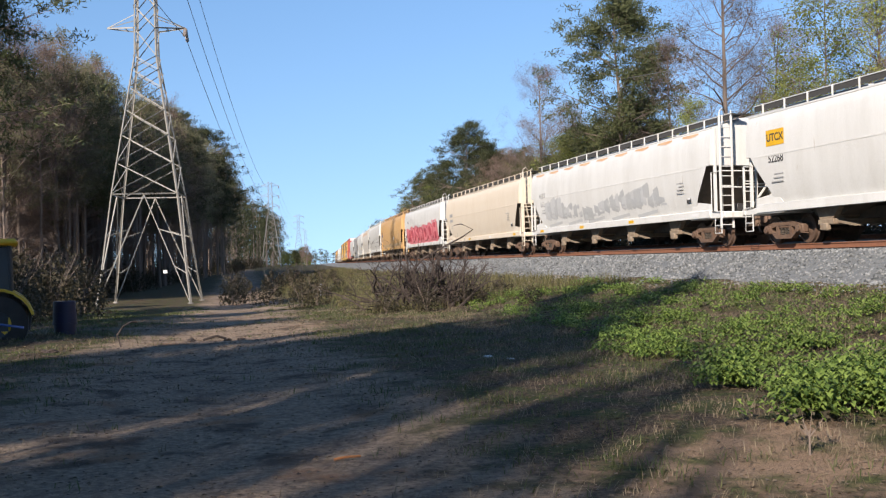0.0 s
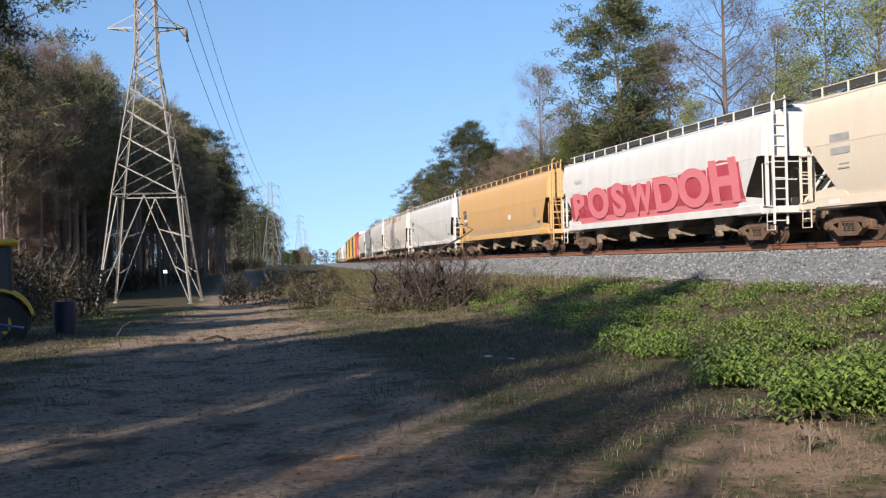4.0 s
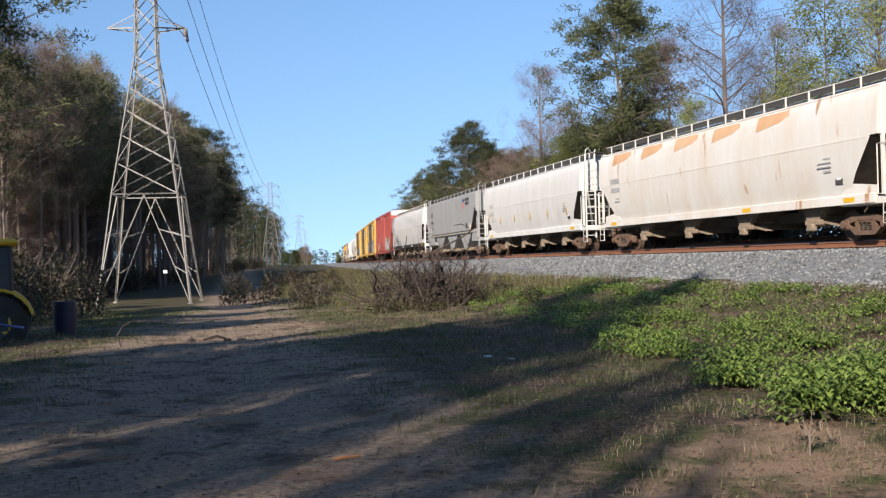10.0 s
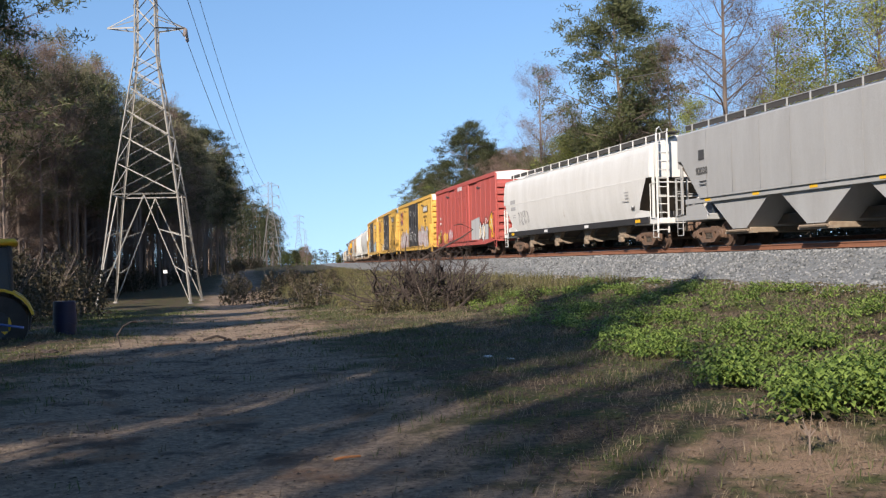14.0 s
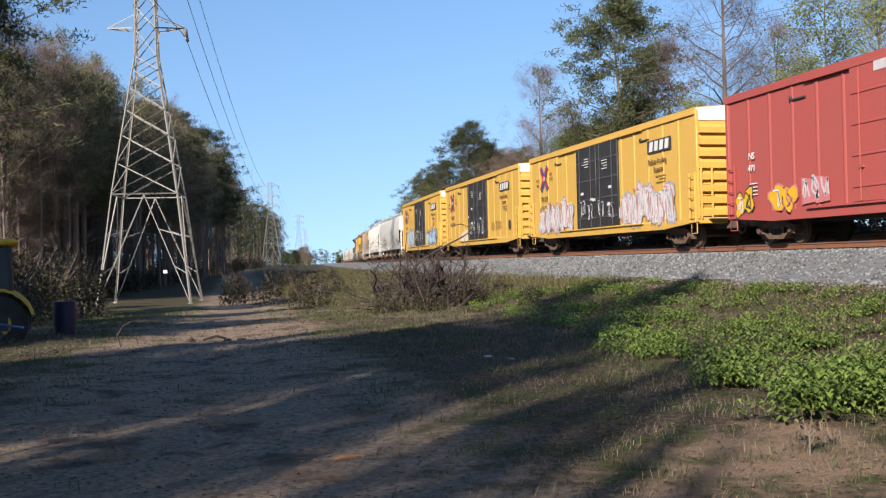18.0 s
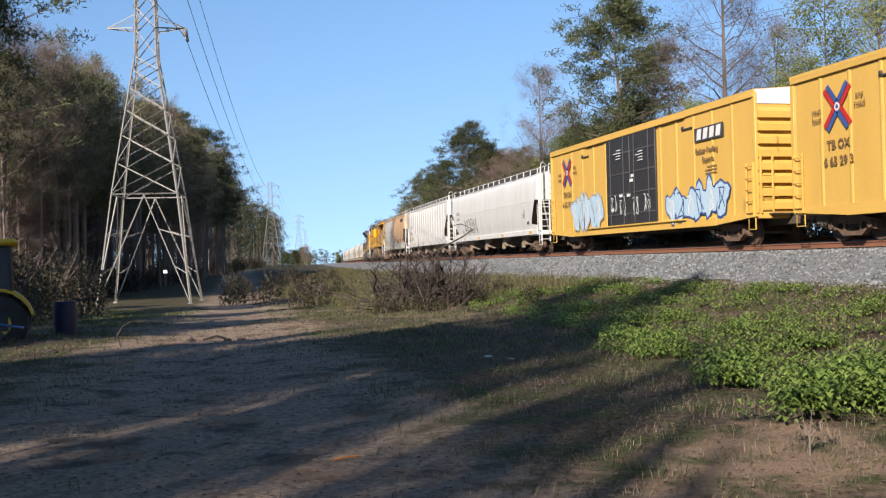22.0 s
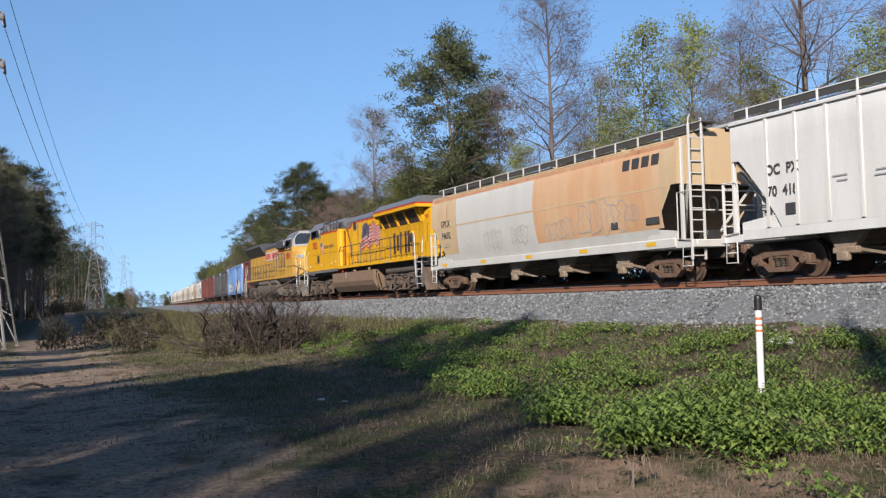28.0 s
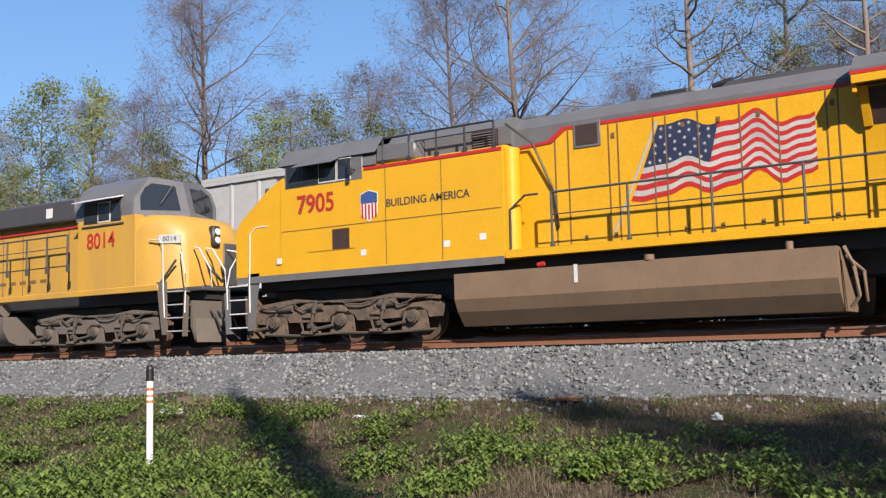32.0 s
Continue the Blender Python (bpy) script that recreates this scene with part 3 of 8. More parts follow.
def hopper(label, paint, front, rear, style="round", gates=4, group="covered hoppers of the train", frame_paint=None, sill_paint=None, walk_posts=1.25):
    """A covered hopper between two coupler faces given along the train."""
    L = rear - front
    place = (front + rear) / 2
    car = thing("covered_hopper", label, "railway car", group)
    yE = L / 2 - 1.15
    frame_paint, sill_paint = frame_paint or paint, sill_paint or paint
    if style == "three_bay":
        rows = [(1.75, 1.53, yE - 1.6), (2.3, 1.55, yE - 1.1), (2.95, 1.57, yE - 0.5), (3.2, 1.57, yE - 0.28), (3.203, 1.57, yE), (3.5, 1.57, yE), (4.18, 1.55, yE), (4.24, 1.49, yE), (4.36, 0.9, yE), (4.42, 0.35, yE)]
    elif style == "ribbed":
        rows = [(1.28, 1.47, yE - 1.85), (1.6, 1.48, yE - 1.65), (2.2, 1.48, yE - 1.2), (2.95, 1.48, yE - 0.5), (3.15, 1.48, yE - 0.3), (3.153, 1.48, yE), (3.6, 1.48, yE), (4.18, 1.48, yE), (4.24, 1.44, yE), (4.38, 0.9, yE), (4.44, 0.35, yE)]
    else:
        rows = [(1.26, 1.37, yE - 1.50), (1.5, 1.43, yE - 1.36), (1.9, 1.515, yE - 1.05), (2.4, 1.57, yE - 0.62), (2.7, 1.59, yE - 0.38), (2.85, 1.60, yE - 0.28), (2.853, 1.60, yE), (3.4, 1.595, yE), (3.85, 1.55, yE), (4.12, 1.48, yE), (4.21, 1.40, yE), (4.36, 0.9, yE), (4.43, 0.35, yE)]
    part("body", shell(rows, False), paint, car, smooth=35)
    # recess shade and grime are put into the low sheets' dark colour
    for e in (-1, 1):
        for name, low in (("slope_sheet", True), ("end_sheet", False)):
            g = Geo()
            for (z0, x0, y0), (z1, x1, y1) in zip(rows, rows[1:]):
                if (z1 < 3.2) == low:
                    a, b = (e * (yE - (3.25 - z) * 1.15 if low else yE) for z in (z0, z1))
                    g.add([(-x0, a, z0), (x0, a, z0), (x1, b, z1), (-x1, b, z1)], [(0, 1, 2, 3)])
            part(name, g, UNDER if low else paint, car, "dark sloping end sheet, recess shade and grime in its colour" if low else "", smooth=0)
    # sills and ends
    for s in (-1, 1):
        part("side_sill", Geo().box(s * 1.34, s * 1.47, -(yE - 0.35), yE - 0.35, 1.02 if style != "three_bay" else 1.58, 1.29 if style != "three_bay" else 1.78, 0.015), sill_paint, car)
        part("walk_rail", Geo().box(s * 0.985, s * 1.005, -yE - 0.4, yE + 0.4, 4.625, 4.65), frame_paint, car)
        if style == "round":
            part("side_seam", Geo().box(s * 1.585, s * 1.604, -yE + 0.5, yE - 0.5, 2.80, 2.86, 0.002), paint, car)
        part("eave_rail", Geo().box(s * 1.44, s * 1.535, -yE, yE, 4.12, 4.20, 0.012) if style != "round" else Geo().box(s * 1.41, s * 1.47, -yE, yE, 4.15, 4.215, 0.012), paint, car)
    part("centre_sill", Geo().box(-0.3, 0.3, -L / 2 + 0.5, L / 2 - 0.5, 0.68, 1.0), UNDER, car)
    for s in (-1, 1):
        e = s * yE
        part("end_platform", Geo().box(-1.42, 1.42, e - s * 1.9, e + s * 0.62, 0.98, 1.20, 0.02), frame_paint, car)
        for w in (-1, 1):
            part("corner_post", Geo().box(w * 1.36, w * 1.46, e - s * 0.06, e + s * 0.04, 1.2, 4.18, 0.012), frame_paint, car)
            part("shear_plate", Geo().prism([(e - s * 2.0, 1.18), (e - s * 0.3, 1.18), (e - s * 0.3, 1.5), (e - s * 1.5, 1.62)], w * 1.40, w * 1.425, "x"), frame_paint, car)
            part("end_brace", Geo().rod((w * 1.2, e + s * 0.0, 2.9), (w * 0.5, e - s * 1.2, 1.15), 0.05, 6), frame_paint, car)
            part("ladder", ladder_geo(w * 1.44, w * 0.98, e + s * 0.42, 0.62 if w * s > 0 else 1.0, 4.55 if w * s > 0 else 2.6, 0.34), frame_paint, car)
            part("grab_rail", Geo().pipe([(w * 1.46, e + s * 0.42, 1.2), (w * 1.47, e - s * 0.18, 1.25), (w * 1.47, e - s * 0.18, 2.6), (w * 1.46, e + s * 0.42, 2.62)], 0.02), frame_paint, car)
            part("step", Geo().pipe([(w * 1.42, e + s * 0.4, 1.0), (w * 1.42, e + s * 0.4, 0.45), (w * 1.42, e - s * 0.05, 0.45), (w * 1.42, e - s * 0.05, 1.0)], 0.022).rod((w * 1.42, e + s * 0.4, 0.72), (w * 1.42, e - s * 0.05, 0.72), 0.02), frame_paint, car)
        part("roof_grab", Geo().pipe([(s * 1.44, e + s * 0.42, 4.5), (s * 1.40, e + s * 0.38, 4.72), (s * 1.2, e + s * 0.2, 4.84), (s * 0.98, e, 4.66)], 0.022).pipe([(s * 0.98, e + s * 0.42, 4.5), (s * 0.94, e + s * 0.36, 4.72), (s * 0.8, e + s * 0.1, 4.78), (s * 0.7, e - s * 0.1, 4.64)], 0.022), frame_paint, car)
        part("end_handrail", Geo().pipe([(-1.4, e + s * 0.44, 2.05), (1.4, e + s * 0.44, 2.05)], 0.022).pipe([(-1.4, e + s * 0.44, 2.62), (1.4, e + s * 0.44, 2.62)], 0.022), frame_paint, car)
        part("coupler", coupler_geo(s * L / 2, s), BOGIE, car)
        if s < 0:
            part("brake_cylinder", Geo().rod((0.55, e - 0.3, 1.5), (0.55, e - 0.02 + 0.5, 1.5), 0.17, 12), BLACK, car)
            part("brake_valve", Geo().box(-0.6, -0.1, e - 0.05, e + 0.35, 1.25, 1.5, 0.02), BLACK, car)
            part("brake_wheel", Geo().spun([(0.20, 0.0), (0.24, 0.01), (0.24, 0.04), (0.20, 0.05)], 16, (-0.7, e - 0.45, 2.2)), BLACK, car)
    # roof walk
    for s in (-1, 1):
        part("running_board", Geo().box(s * 0.42, s * 0.98, -yE - 0.42, yE + 0.42, 4.60, 4.635).box(s * 0.955, s * 0.985, -yE - 0.4, yE + 0.4, 4.44, 4.63), WALKBOARD, car)
        n = int(2 * yE / walk_posts)
        for k in range(n + 1):
            y = -yE + 0.15 + k * (2 * yE - 0.3) / n
            shared("board_bracket", ("bracket", s), lambda: Geo().box(s * 0.99, s * 1.03, -0.022, 0.022, 4.28, 4.65).box(s * 0.4, s * 1.0, -0.02, 0.02, 4.56, 4.60), frame_paint, car, pose(0, y, 0))
    for k in range(gates):
        y = (k - (gates - 1) / 2) * (2 * yE / gates)
        shared("hatch_cover", ("hatch", round(yE / gates, 1)), lambda: Geo().box(-0.36, 0.36, -yE / gates + 0.15, yE / gates - 0.15, 4.42, 4.56, 0.03), paint, car, pose(0, y, 0))
    # bays and gates
    if style == "three_bay":
        w = (2 * yE - 3.6) / 3
        for k in (-1, 0, 1):
            y = k * w
            part("bay", Geo().prism([(y - w * 0.47, 1.76), (y + w * 0.47, 1.76), (y + 0.45, 0.58), (y - 0.45, 0.58)], -1.36, 1.36, "x"), paint, car, smooth=0)
            part("outlet_gate", Geo().box(-1.25, 1.25, y - 0.5, y + 0.5, 0.42, 0.6, 0.02), GATE, car)
            part("gate_rack", Geo().box(-1.4, -1.2, y - 0.9, y + 0.9, 0.40, 0.48), GATE, car)
            part("gate_shaft", Geo().rod((-1.45, y - 0.7, 0.5), (-1.45, y + 0.7, 0.5), 0.05), GATE, car)
    else:
        w = (2 * yE - 3.4) / gates
        for k in range(gates):
            y = (k - (gates - 1) / 2) * w
            part("bay", Geo().prism([(y - w * 0.46, 1.27), (y + w * 0.46, 1.27), (y + 0.42, 0.78), (y - 0.42, 0.78)], -0.98, 0.98, "x"), UNDER, car, smooth=0)
            at = pose(0, y, 0)
            shared("outlet_hopper", "outlet_hopper", lambda: Geo().prism([(-0.62, 1.02), (0.52, 1.02), (0.3, 0.66), (-0.3, 0.66)], -1.16, 1.16, "x"), GATE, car, at)
            shared("outlet_gate", "outlet_gate", lambda: Geo().box(-1.2, 1.2, -0.40, 0.36, 0.52, 0.68, 0.02), GATE, car, at)
            shared("gate_box", "gate_box", lambda: Geo().box(-1.26, -1.1, -0.16, 0.2, 0.34, 0.56, 0.03), GATE, car, at)
            shared("gate_rail", "gate_rail", lambda: Geo().prism([(-0.3, 0.66), (-0.3, 0.58), (-1.15, 0.44), (-1.15, 0.48)], -1.05, -0.75, "x"), GATE, car, at)
    for s in (-1, 1):
        bogie(car, s * (L / 2 - 2.45), place)
    return car, place, L


def plate(name, material, car, y, z, wide, high, x=-1.62, label="", lean=0.0):
    """A flat marking on the near side: a thin sheet standing 4 mm proud."""
    return part(name, Geo().box(x - 0.004, x, y - wide / 2, y + wide / 2, z - high / 2, z + high / 2), material, car, label, smooth=0)


FACING = Matrix.Rotation(radians(90), 4, "X")


def side_text(name, text, size, material, car, y, z, x=-1.62, label="", wide=1.0, bold=0.006):
    """Letters on the near side, read from -x: their baseline runs towards -y."""
    m = Matrix.Translation((x, y, z)) @ Matrix.Rotation(radians(-90), 4, "Z") @ FACING
    return lettering(name, text, size, material, car, m, label, wide, bold)


def side_x(z, style="round"):
    """Where the near side of a hopper lies at a height."""
    if style == "round":
        return -float(np.interp(z, [1.26, 1.5, 1.9, 2.4, 2.95, 3.4, 3.85, 4.12], [1.37, 1.43, 1.515, 1.57, 1.60, 1.595, 1.55, 1.48])) - 0.006
    return -(1.585 if style == "three_bay" else 1.50)


def paint_blob(name, car, pts, material, style="round", label="", lift=0.0):
    """A painted patch that follows the side: pts are (y, z) corners of a polygon, filled in strips."""
    zs = [p[1] for p in pts]
    lo, hi, g = min(zs), max(zs), Geo()
    n = max(2, int((hi - lo) / 0.12))

    def cuts(z):
        r = []
        for (a, b), (c, d) in zip(pts, pts[1:] + pts[:1]):
            if (b <= z < d) or (d <= z < b):
                r.append(a + (c - a) * (z - b) / (d - b))
        return sorted(r)

    def vertex(y, z):
        at = (round(y, 4), round(z, 4))
        if at not in seen:
            seen[at] = len(g.v)
            g.v.append((side_x(z, style) - lift, y, z))
        return seen[at]

    seen, levels = {}, [lo + (hi - lo) * k / n for k in range(n + 1)]
    rows = [cuts(min(max(z, lo + 1e-4), hi - 1e-4)) for z in levels]
    for k in range(n):
        ca, cb = rows[k], rows[k + 1]
        if len(ca) != len(cb):
            ca = cb = cuts((levels[k] + levels[k + 1]) / 2)
        for i in range(0, len(ca) - 1, 2):
            g.f.append((vertex(ca[i], levels[k]), vertex(cb[i], levels[k + 1]), vertex(cb[i + 1], levels[k + 1]), vertex(ca[i + 1], levels[k])))
    return part(name, g, material, car, label, smooth=60)


def lines_of_print(car, y, z, rng, rows=3, style="round", material=None, wide=0.7):
    """Small print that cannot be read, as bars."""
    for k in range(rows):
        w = wide * rng.uniform(0.5, 1.0)
        plate("print_line", material or INK_GREY, car, y - (wide - w) / 2, z - k * 0.12, w, 0.035, side_x(z, style))


def scrawl(name, car, y, z, wide, high, rng, material, style="round", stroke=0.07, letters=5, label="", lift=0.003, x=None):
    """Sprayed letters that cannot be read: bent strokes side by side."""
    g = Geo()
    for k in range(letters):
        cy = y + wide / 2 - (k + 0.5) * wide / letters
        w, h = wide / letters * 0.8, high * rng.uniform(0.8, 1.05)
        pts = [(cy + w * rng.uniform(-0.5, 0.5), z + h * (q - 0.5) + h * rng.uniform(-0.12, 0.12)) for q in (1, 0.55, 0.1, 0, 0.4, 0.9)]
        pts = [(cy + w * 0.45, pts[0][1])] + pts + [(cy - w * 0.45, z - h * 0.4)]
        for (a, b), (c, d) in zip(pts, pts[1:]):
            l = math.hypot(c - a, d - b) or 1e-6
            nx, nz = -(d - b) / l * stroke / 2, (c - a) / l * stroke / 2
            xx = [((side_x(q, style) if x is None else x) - lift) for q in (b, d)]
            g.add([(xx[0], a + nx, b + nz), (xx[0], a - nx, b - nz), (xx[1], c - nx, d - nz), (xx[1], c + nx, d + nz)], [(0, 1, 2, 3)])
    return part(name, g, material, car, label, smooth=0)


def outlined(car, y, z, wide, high, n, rng, material, stroke=0.04, x=None, style="round", lift=0.009):
    """Sprayed bubble letters that cannot be read: a wobbling closed line round each, and a stroke inside."""
    for k in range(n):
        cy, w, h = y + wide / 2 - (k + 0.5) * wide / n, wide / n * rng.uniform(0.44, 0.58), high * rng.uniform(0.42, 0.55)
        f1, f2 = rng.random() * 6.28, rng.random() * 6.28
        ring = []
        for i in range(22):
            a = 6.28319 * i / 22
            r = 1 + 0.22 * math.sin(3 * a + f1) + 0.12 * math.sin(5 * a + f2)
            ca, sa = math.cos(a), math.sin(a)
            sq = max(abs(ca), abs(sa)) ** 0.6
            ring.append((cy + ca / sq * w * r, z + sa / sq * h * r))
        inner = [(cy + w * rng.uniform(-0.4, 0.4), z + h * q) for q in (0.55, 0.1, -0.2, -0.55)]
        g = Geo()
        for line in (ring + ring[:1], inner):
            vs = []
            for i, (a, b) in enumerate(line):
                (p0, q0), (p1, q1) = line[max(i - 1, 0)], line[min(i + 1, len(line) - 1)]
                l = math.hypot(p1 - p0, q1 - q0) or 1e-6
                ny, nz = -(q1 - q0) / l * stroke / 2, (p1 - p0) / l * stroke / 2
                xx = (side_x(b, style) if x is None else x) - lift
                vs += [(xx, a + ny, b + nz), (xx, a - ny, b - nz)]
            g.add(vs, [(2 * i, 2 * i + 1, 2 * i + 3, 2 * i + 2) for i in range(len(line) - 1)])
        part("graffiti_letter", g, material, car, "thin outlined sprayed letter", smooth=0)


TRAIN = []      # (thing, place along the train)


def join_train(made):
    TRAIN.append((made[0], made[1]))
    return made


rng = random.Random(11)


def common_marks(car, L, paint_ink, n1="", n2="", style="round", size=0.36):
    """Road letters and numbers near the rear end, small print, a test plate, sill stripes."""
    y = L / 2 - 2.9
    if n1:
        side_text("road_letters", n1, size, paint_ink, car, y, 2.95, side_x(2.95, style), wide=0.9)
        side_text("road_number", n2, size, paint_ink, car, y, 2.5, side_x(2.5, style), wide=0.9)
    else:
        plate("road_letters", paint_ink, car, y, 2.95, 0.9, 0.22, side_x(2.95, style))
        plate("road_number", paint_ink, car, y, 2.58, 0.9, 0.2, side_x(2.55, style))
    lines_of_print(car, y, 2.2, rng, 2, style)
    lines_of_print(car, -L / 2 + 3.6, 2.4, rng, 4, style)
    plate("test_plate", INK, car, -L / 2 + 3.0, 1.78, 0.34, 0.3, side_x(1.75, style))
    plate("test_plate_print", SIGN_WHITE, car, -L / 2 + 3.0, 1.8, 0.22, 0.1, side_x(1.75, style) - 0.005)
    for k in range(4):
        plate("sill_stripe", SIGN_YELLOW if rng.random() < 0.6 else SIGN_WHITE, car, -L / 2 + 2.6 + k * (L - 5) / 3, 1.15, 0.5, 0.13, -1.472)


def hoppers():
    c, p, L = join_train(hopper("white covered hopper with a yellow owner's plate", WHITE_CAR, -361.2, -339.75))
    plate("owner_plate", SIGN_YELLOW, c, L / 2 - 2.9, 3.35, 1.0, 0.5, side_x(3.35) - 0.004, "yellow owner's plate")
    side_text("owner_letters", "UTCX", 0.34, INK, c, L / 2 - 2.9, 3.35, side_x(3.35) - 0.01)
    side_text("road_number", "52268", 0.34, INK, c, L / 2 - 2.9, 2.68, side_x(2.68))
    lines_of_print(c, L / 2 - 2.9, 2.2, rng, 3)
    c, p, L = join_train(hopper("white covered hopper with grey patches of overpainting along its flank", WHITE_CAR, -339.75, -317.8))
    common_marks(c, L, INK_GREY, "WLRX", "6072")
    for k in range(46):
        q = k / 46
        y0, w, top = L / 2 - 3.6 - 13.6 * q, rng.uniform(0.35, 0.9), 2.05 + 0.42 * math.sin(q * 9.0 + 1.0) + rng.uniform(-0.2, 0.45)
        low = rng.choice((1.62, 1.66, 1.75, 2.0))
        pts = [(y0 + w / 2, low + 0.1), (y0 + w / 2, top - 0.14), (y0 + w * 0.38, top - 0.02), (y0 - w * 0.3, top), (y0 - w * 0.48, top - 0.12), (y0 - w / 2, low + 0.06), (y0 - w * 0.3, low)]
        paint_blob("overpaint", c, pts, PATCH_GREY if k % 3 else PATCH_PALE, label="matt grey overpaint", lift=0.0004 * (k % 7))
    for k in range(5):
        y0 = L / 2 - 4.5 - k * 2.7
        paint_blob("overpaint", c, [(y0 + 1.0, 1.30), (y0 + 1.05, 1.52), (y0 - 0.9, 1.55), (y0 - 0.95, 1.31)], PATCH_PALE, label="matt grey overpaint")
    for k in range(9):
        y0 = L / 2 - 2.4 - k * 2.1
        paint_blob("rust_stain", c, [(y0 + 0.7, 4.02), (y0 + 0.6, 4.11), (y0 - 0.6, 4.11), (y0 - 0.7, 4.05), (y0 - 0.1, 3.98)], PEACH_CAR, lift=0.0006)
    c, p, L = join_train(hopper("cream covered hopper with rust streaks", CREAM_CAR, -317.8, -296.5))
    common_marks(c, L, INK_GREY)
    c, p, L = join_train(hopper("white covered hopper with large pink block graffiti", WHITE_CAR, -296.5, -276.2))
    side_text("road_letters", "NAHX", 0.3, INK_GREY, c, L / 2 - 3.2, 3.25, side_x(3.25))
    n, w = 7, (L - 4.6) / 7
    tilt = Matrix.Rotation(radians(-7.5), 4, "Y")
    for k in range(n):
        y, high = L / 2 - 2.1 - (k + 0.5) * w, (1.0, 1.08, 1.1, 0.98, 1.05, 1.1, 1.2)[k]
        top = 1.4 + 1.28 * high
        paint_blob("graffiti_edge", c, [(y + w * 0.54, 1.29), (y + w * 0.50, top - 0.03), (y + w * 0.1, top + 0.03), (y - w * 0.46, top), (y - w * 0.53, 1.29)], WINE, label="dark red edge behind a letter", lift=0.001 + 0.0006 * (k % 2))
        m = Matrix.Translation((-1.552, y, 1.36 + 0.66 * high)) @ tilt @ Matrix.Rotation(radians(-90), 4, "Z") @ FACING
        o = lettering("graffiti_letter", "BOSWDOH"[k], 1.7, PINK, c, m, "pink sprayed block letter", 1.66 if k != 3 else 1.12, 0.075)
        o.matrix_basis = o.matrix_basis @ Matrix.Diagonal((1, high * 0.98, 1, 1))
    paint_blob("graffiti_base", c, [(L / 2 - 1.9, 1.29), (L / 2 - 2.0, 1.56), (-L / 2 + 2.5, 1.56), (-L / 2 + 2.4, 1.29)], PINK, label="pink painted band under the letters", lift=0.004)
    c, p, L = join_train(hopper("faded orange covered hopper with light blue panels", ORANGE_CAR, -276.2, -254.4))
    common_marks(c, L, INK_BROWN)
    paint_blob("pale_sill_band", c, [(L / 2 - 2.4, 1.29), (L / 2 - 2.4, 1.62), (-L / 2 + 2.4, 1.62), (-L / 2 + 2.4, 1.29)], TAN_CAR, lift=0.0005)
    plate("blue_panel", BLUE_MARK, c, L / 2 - 3.0, 2.75, 0.8, 0.3, side_x(2.75))
    plate("white_panel", SIGN_WHITE, c, L / 2 - 3.0, 2.45, 0.8, 0.26, side_x(2.45))
    plate("blue_panel", BLUE_MARK, c, L / 2 - 3.0, 2.2, 0.8, 0.2, side_x(2.15))
    plate("white_panel", SIGN_WHITE, c, -2.6, 2.2, 0.5, 0.42, side_x(2.2))
    c, p, L = join_train(hopper("clean white covered hopper with black road letters", WHITE_CAR, -254.4, -233.0))
    common_marks(c, L, INK, "CCBX", "56716")
    c, p, L = join_train(hopper("white covered hopper with rust along the eaves", RUSTY_CAR, -233.0, -211.6))
    common_marks(c, L, INK_GREY)
    for k in range(5):
        y = L / 2 - 3.5 - k * 2.9
        paint_blob("rust_stain", c, [(y + 0.9, 3.62), (y + 0.8, 4.1), (y - 0.9, 4.1), (y - 1.0, 3.9), (y - 0.2, 3.7)], PEACH_CAR, lift=0.0005)
    c, p, L = join_train(hopper("white covered hopper with black letters and yellow dashes", WHITE_CAR, -211.6, -192.2))
    common_marks(c, L, INK_GREY, "WLFX", "60373")
    plate("yellow_dash", SIGN_YELLOW, c, L / 2 - 2.3, 2.6, 0.1, 0.8, side_x(2.6))
    for k in range(5):
        plate("yellow_dash", SIGN_YELLOW, c, L / 2 - 4.6 - k * 2.9, 2.05, 0.10, 0.36, side_x(2.2))
    c, p, L = join_train(hopper("grey three-bay covered hopper with sloping bays", GREY_CAR, -192.2, -173.2, "three_bay", 3))
    plate("owner_letters", INK, c, L / 2 - 3.0, 3.3, 0.42, 0.36, side_x(3, "three_bay"))
    side_text("road_number", "92038", 0.34, INK, c, L / 2 - 3.0, 2.72, side_x(3, "three_bay"))
    lines_of_print(c, L / 2 - 3.0, 2.35, rng, 2, "three_bay", INK)
    side_text("slogan", "BUILDING\nAMERICA", 0.27, INK, c, -L / 2 + 3.6, 3.72, side_x(3, "three_bay"))
    plate("shield_top", BLUE_MARK, c, -L / 2 + 4.7, 3.82, 0.5, 0.2, side_x(3, "three_bay"))
    plate("shield_field", ROSE, c, -L / 2 + 4.7, 3.5, 0.46, 0.42, side_x(3, "three_bay"), "faded red shield field")
    plate("test_plate", INK, c, -L / 2 + 3.9, 2.1, 0.3, 0.34, side_x(3, "three_bay"))
    plate("repaint", CREAM_CAR, c, -L / 2 + 2.7, 2.0, 0.5, 0.4, side_x(3, "three_bay"))
    for k in range(5):
        plate("sill_stripe", SIGN_YELLOW, c, -L / 2 + 3.0 + k * 3.2, 1.68, 0.4, 0.1, -1.475)
    for k in range(8):
        plate("weld_seam", INK_GREY, c, -L / 2 + 3.4 + k * 1.75, 2.98, 0.02, 2.3, side_x(3, "three_bay") + 0.002)
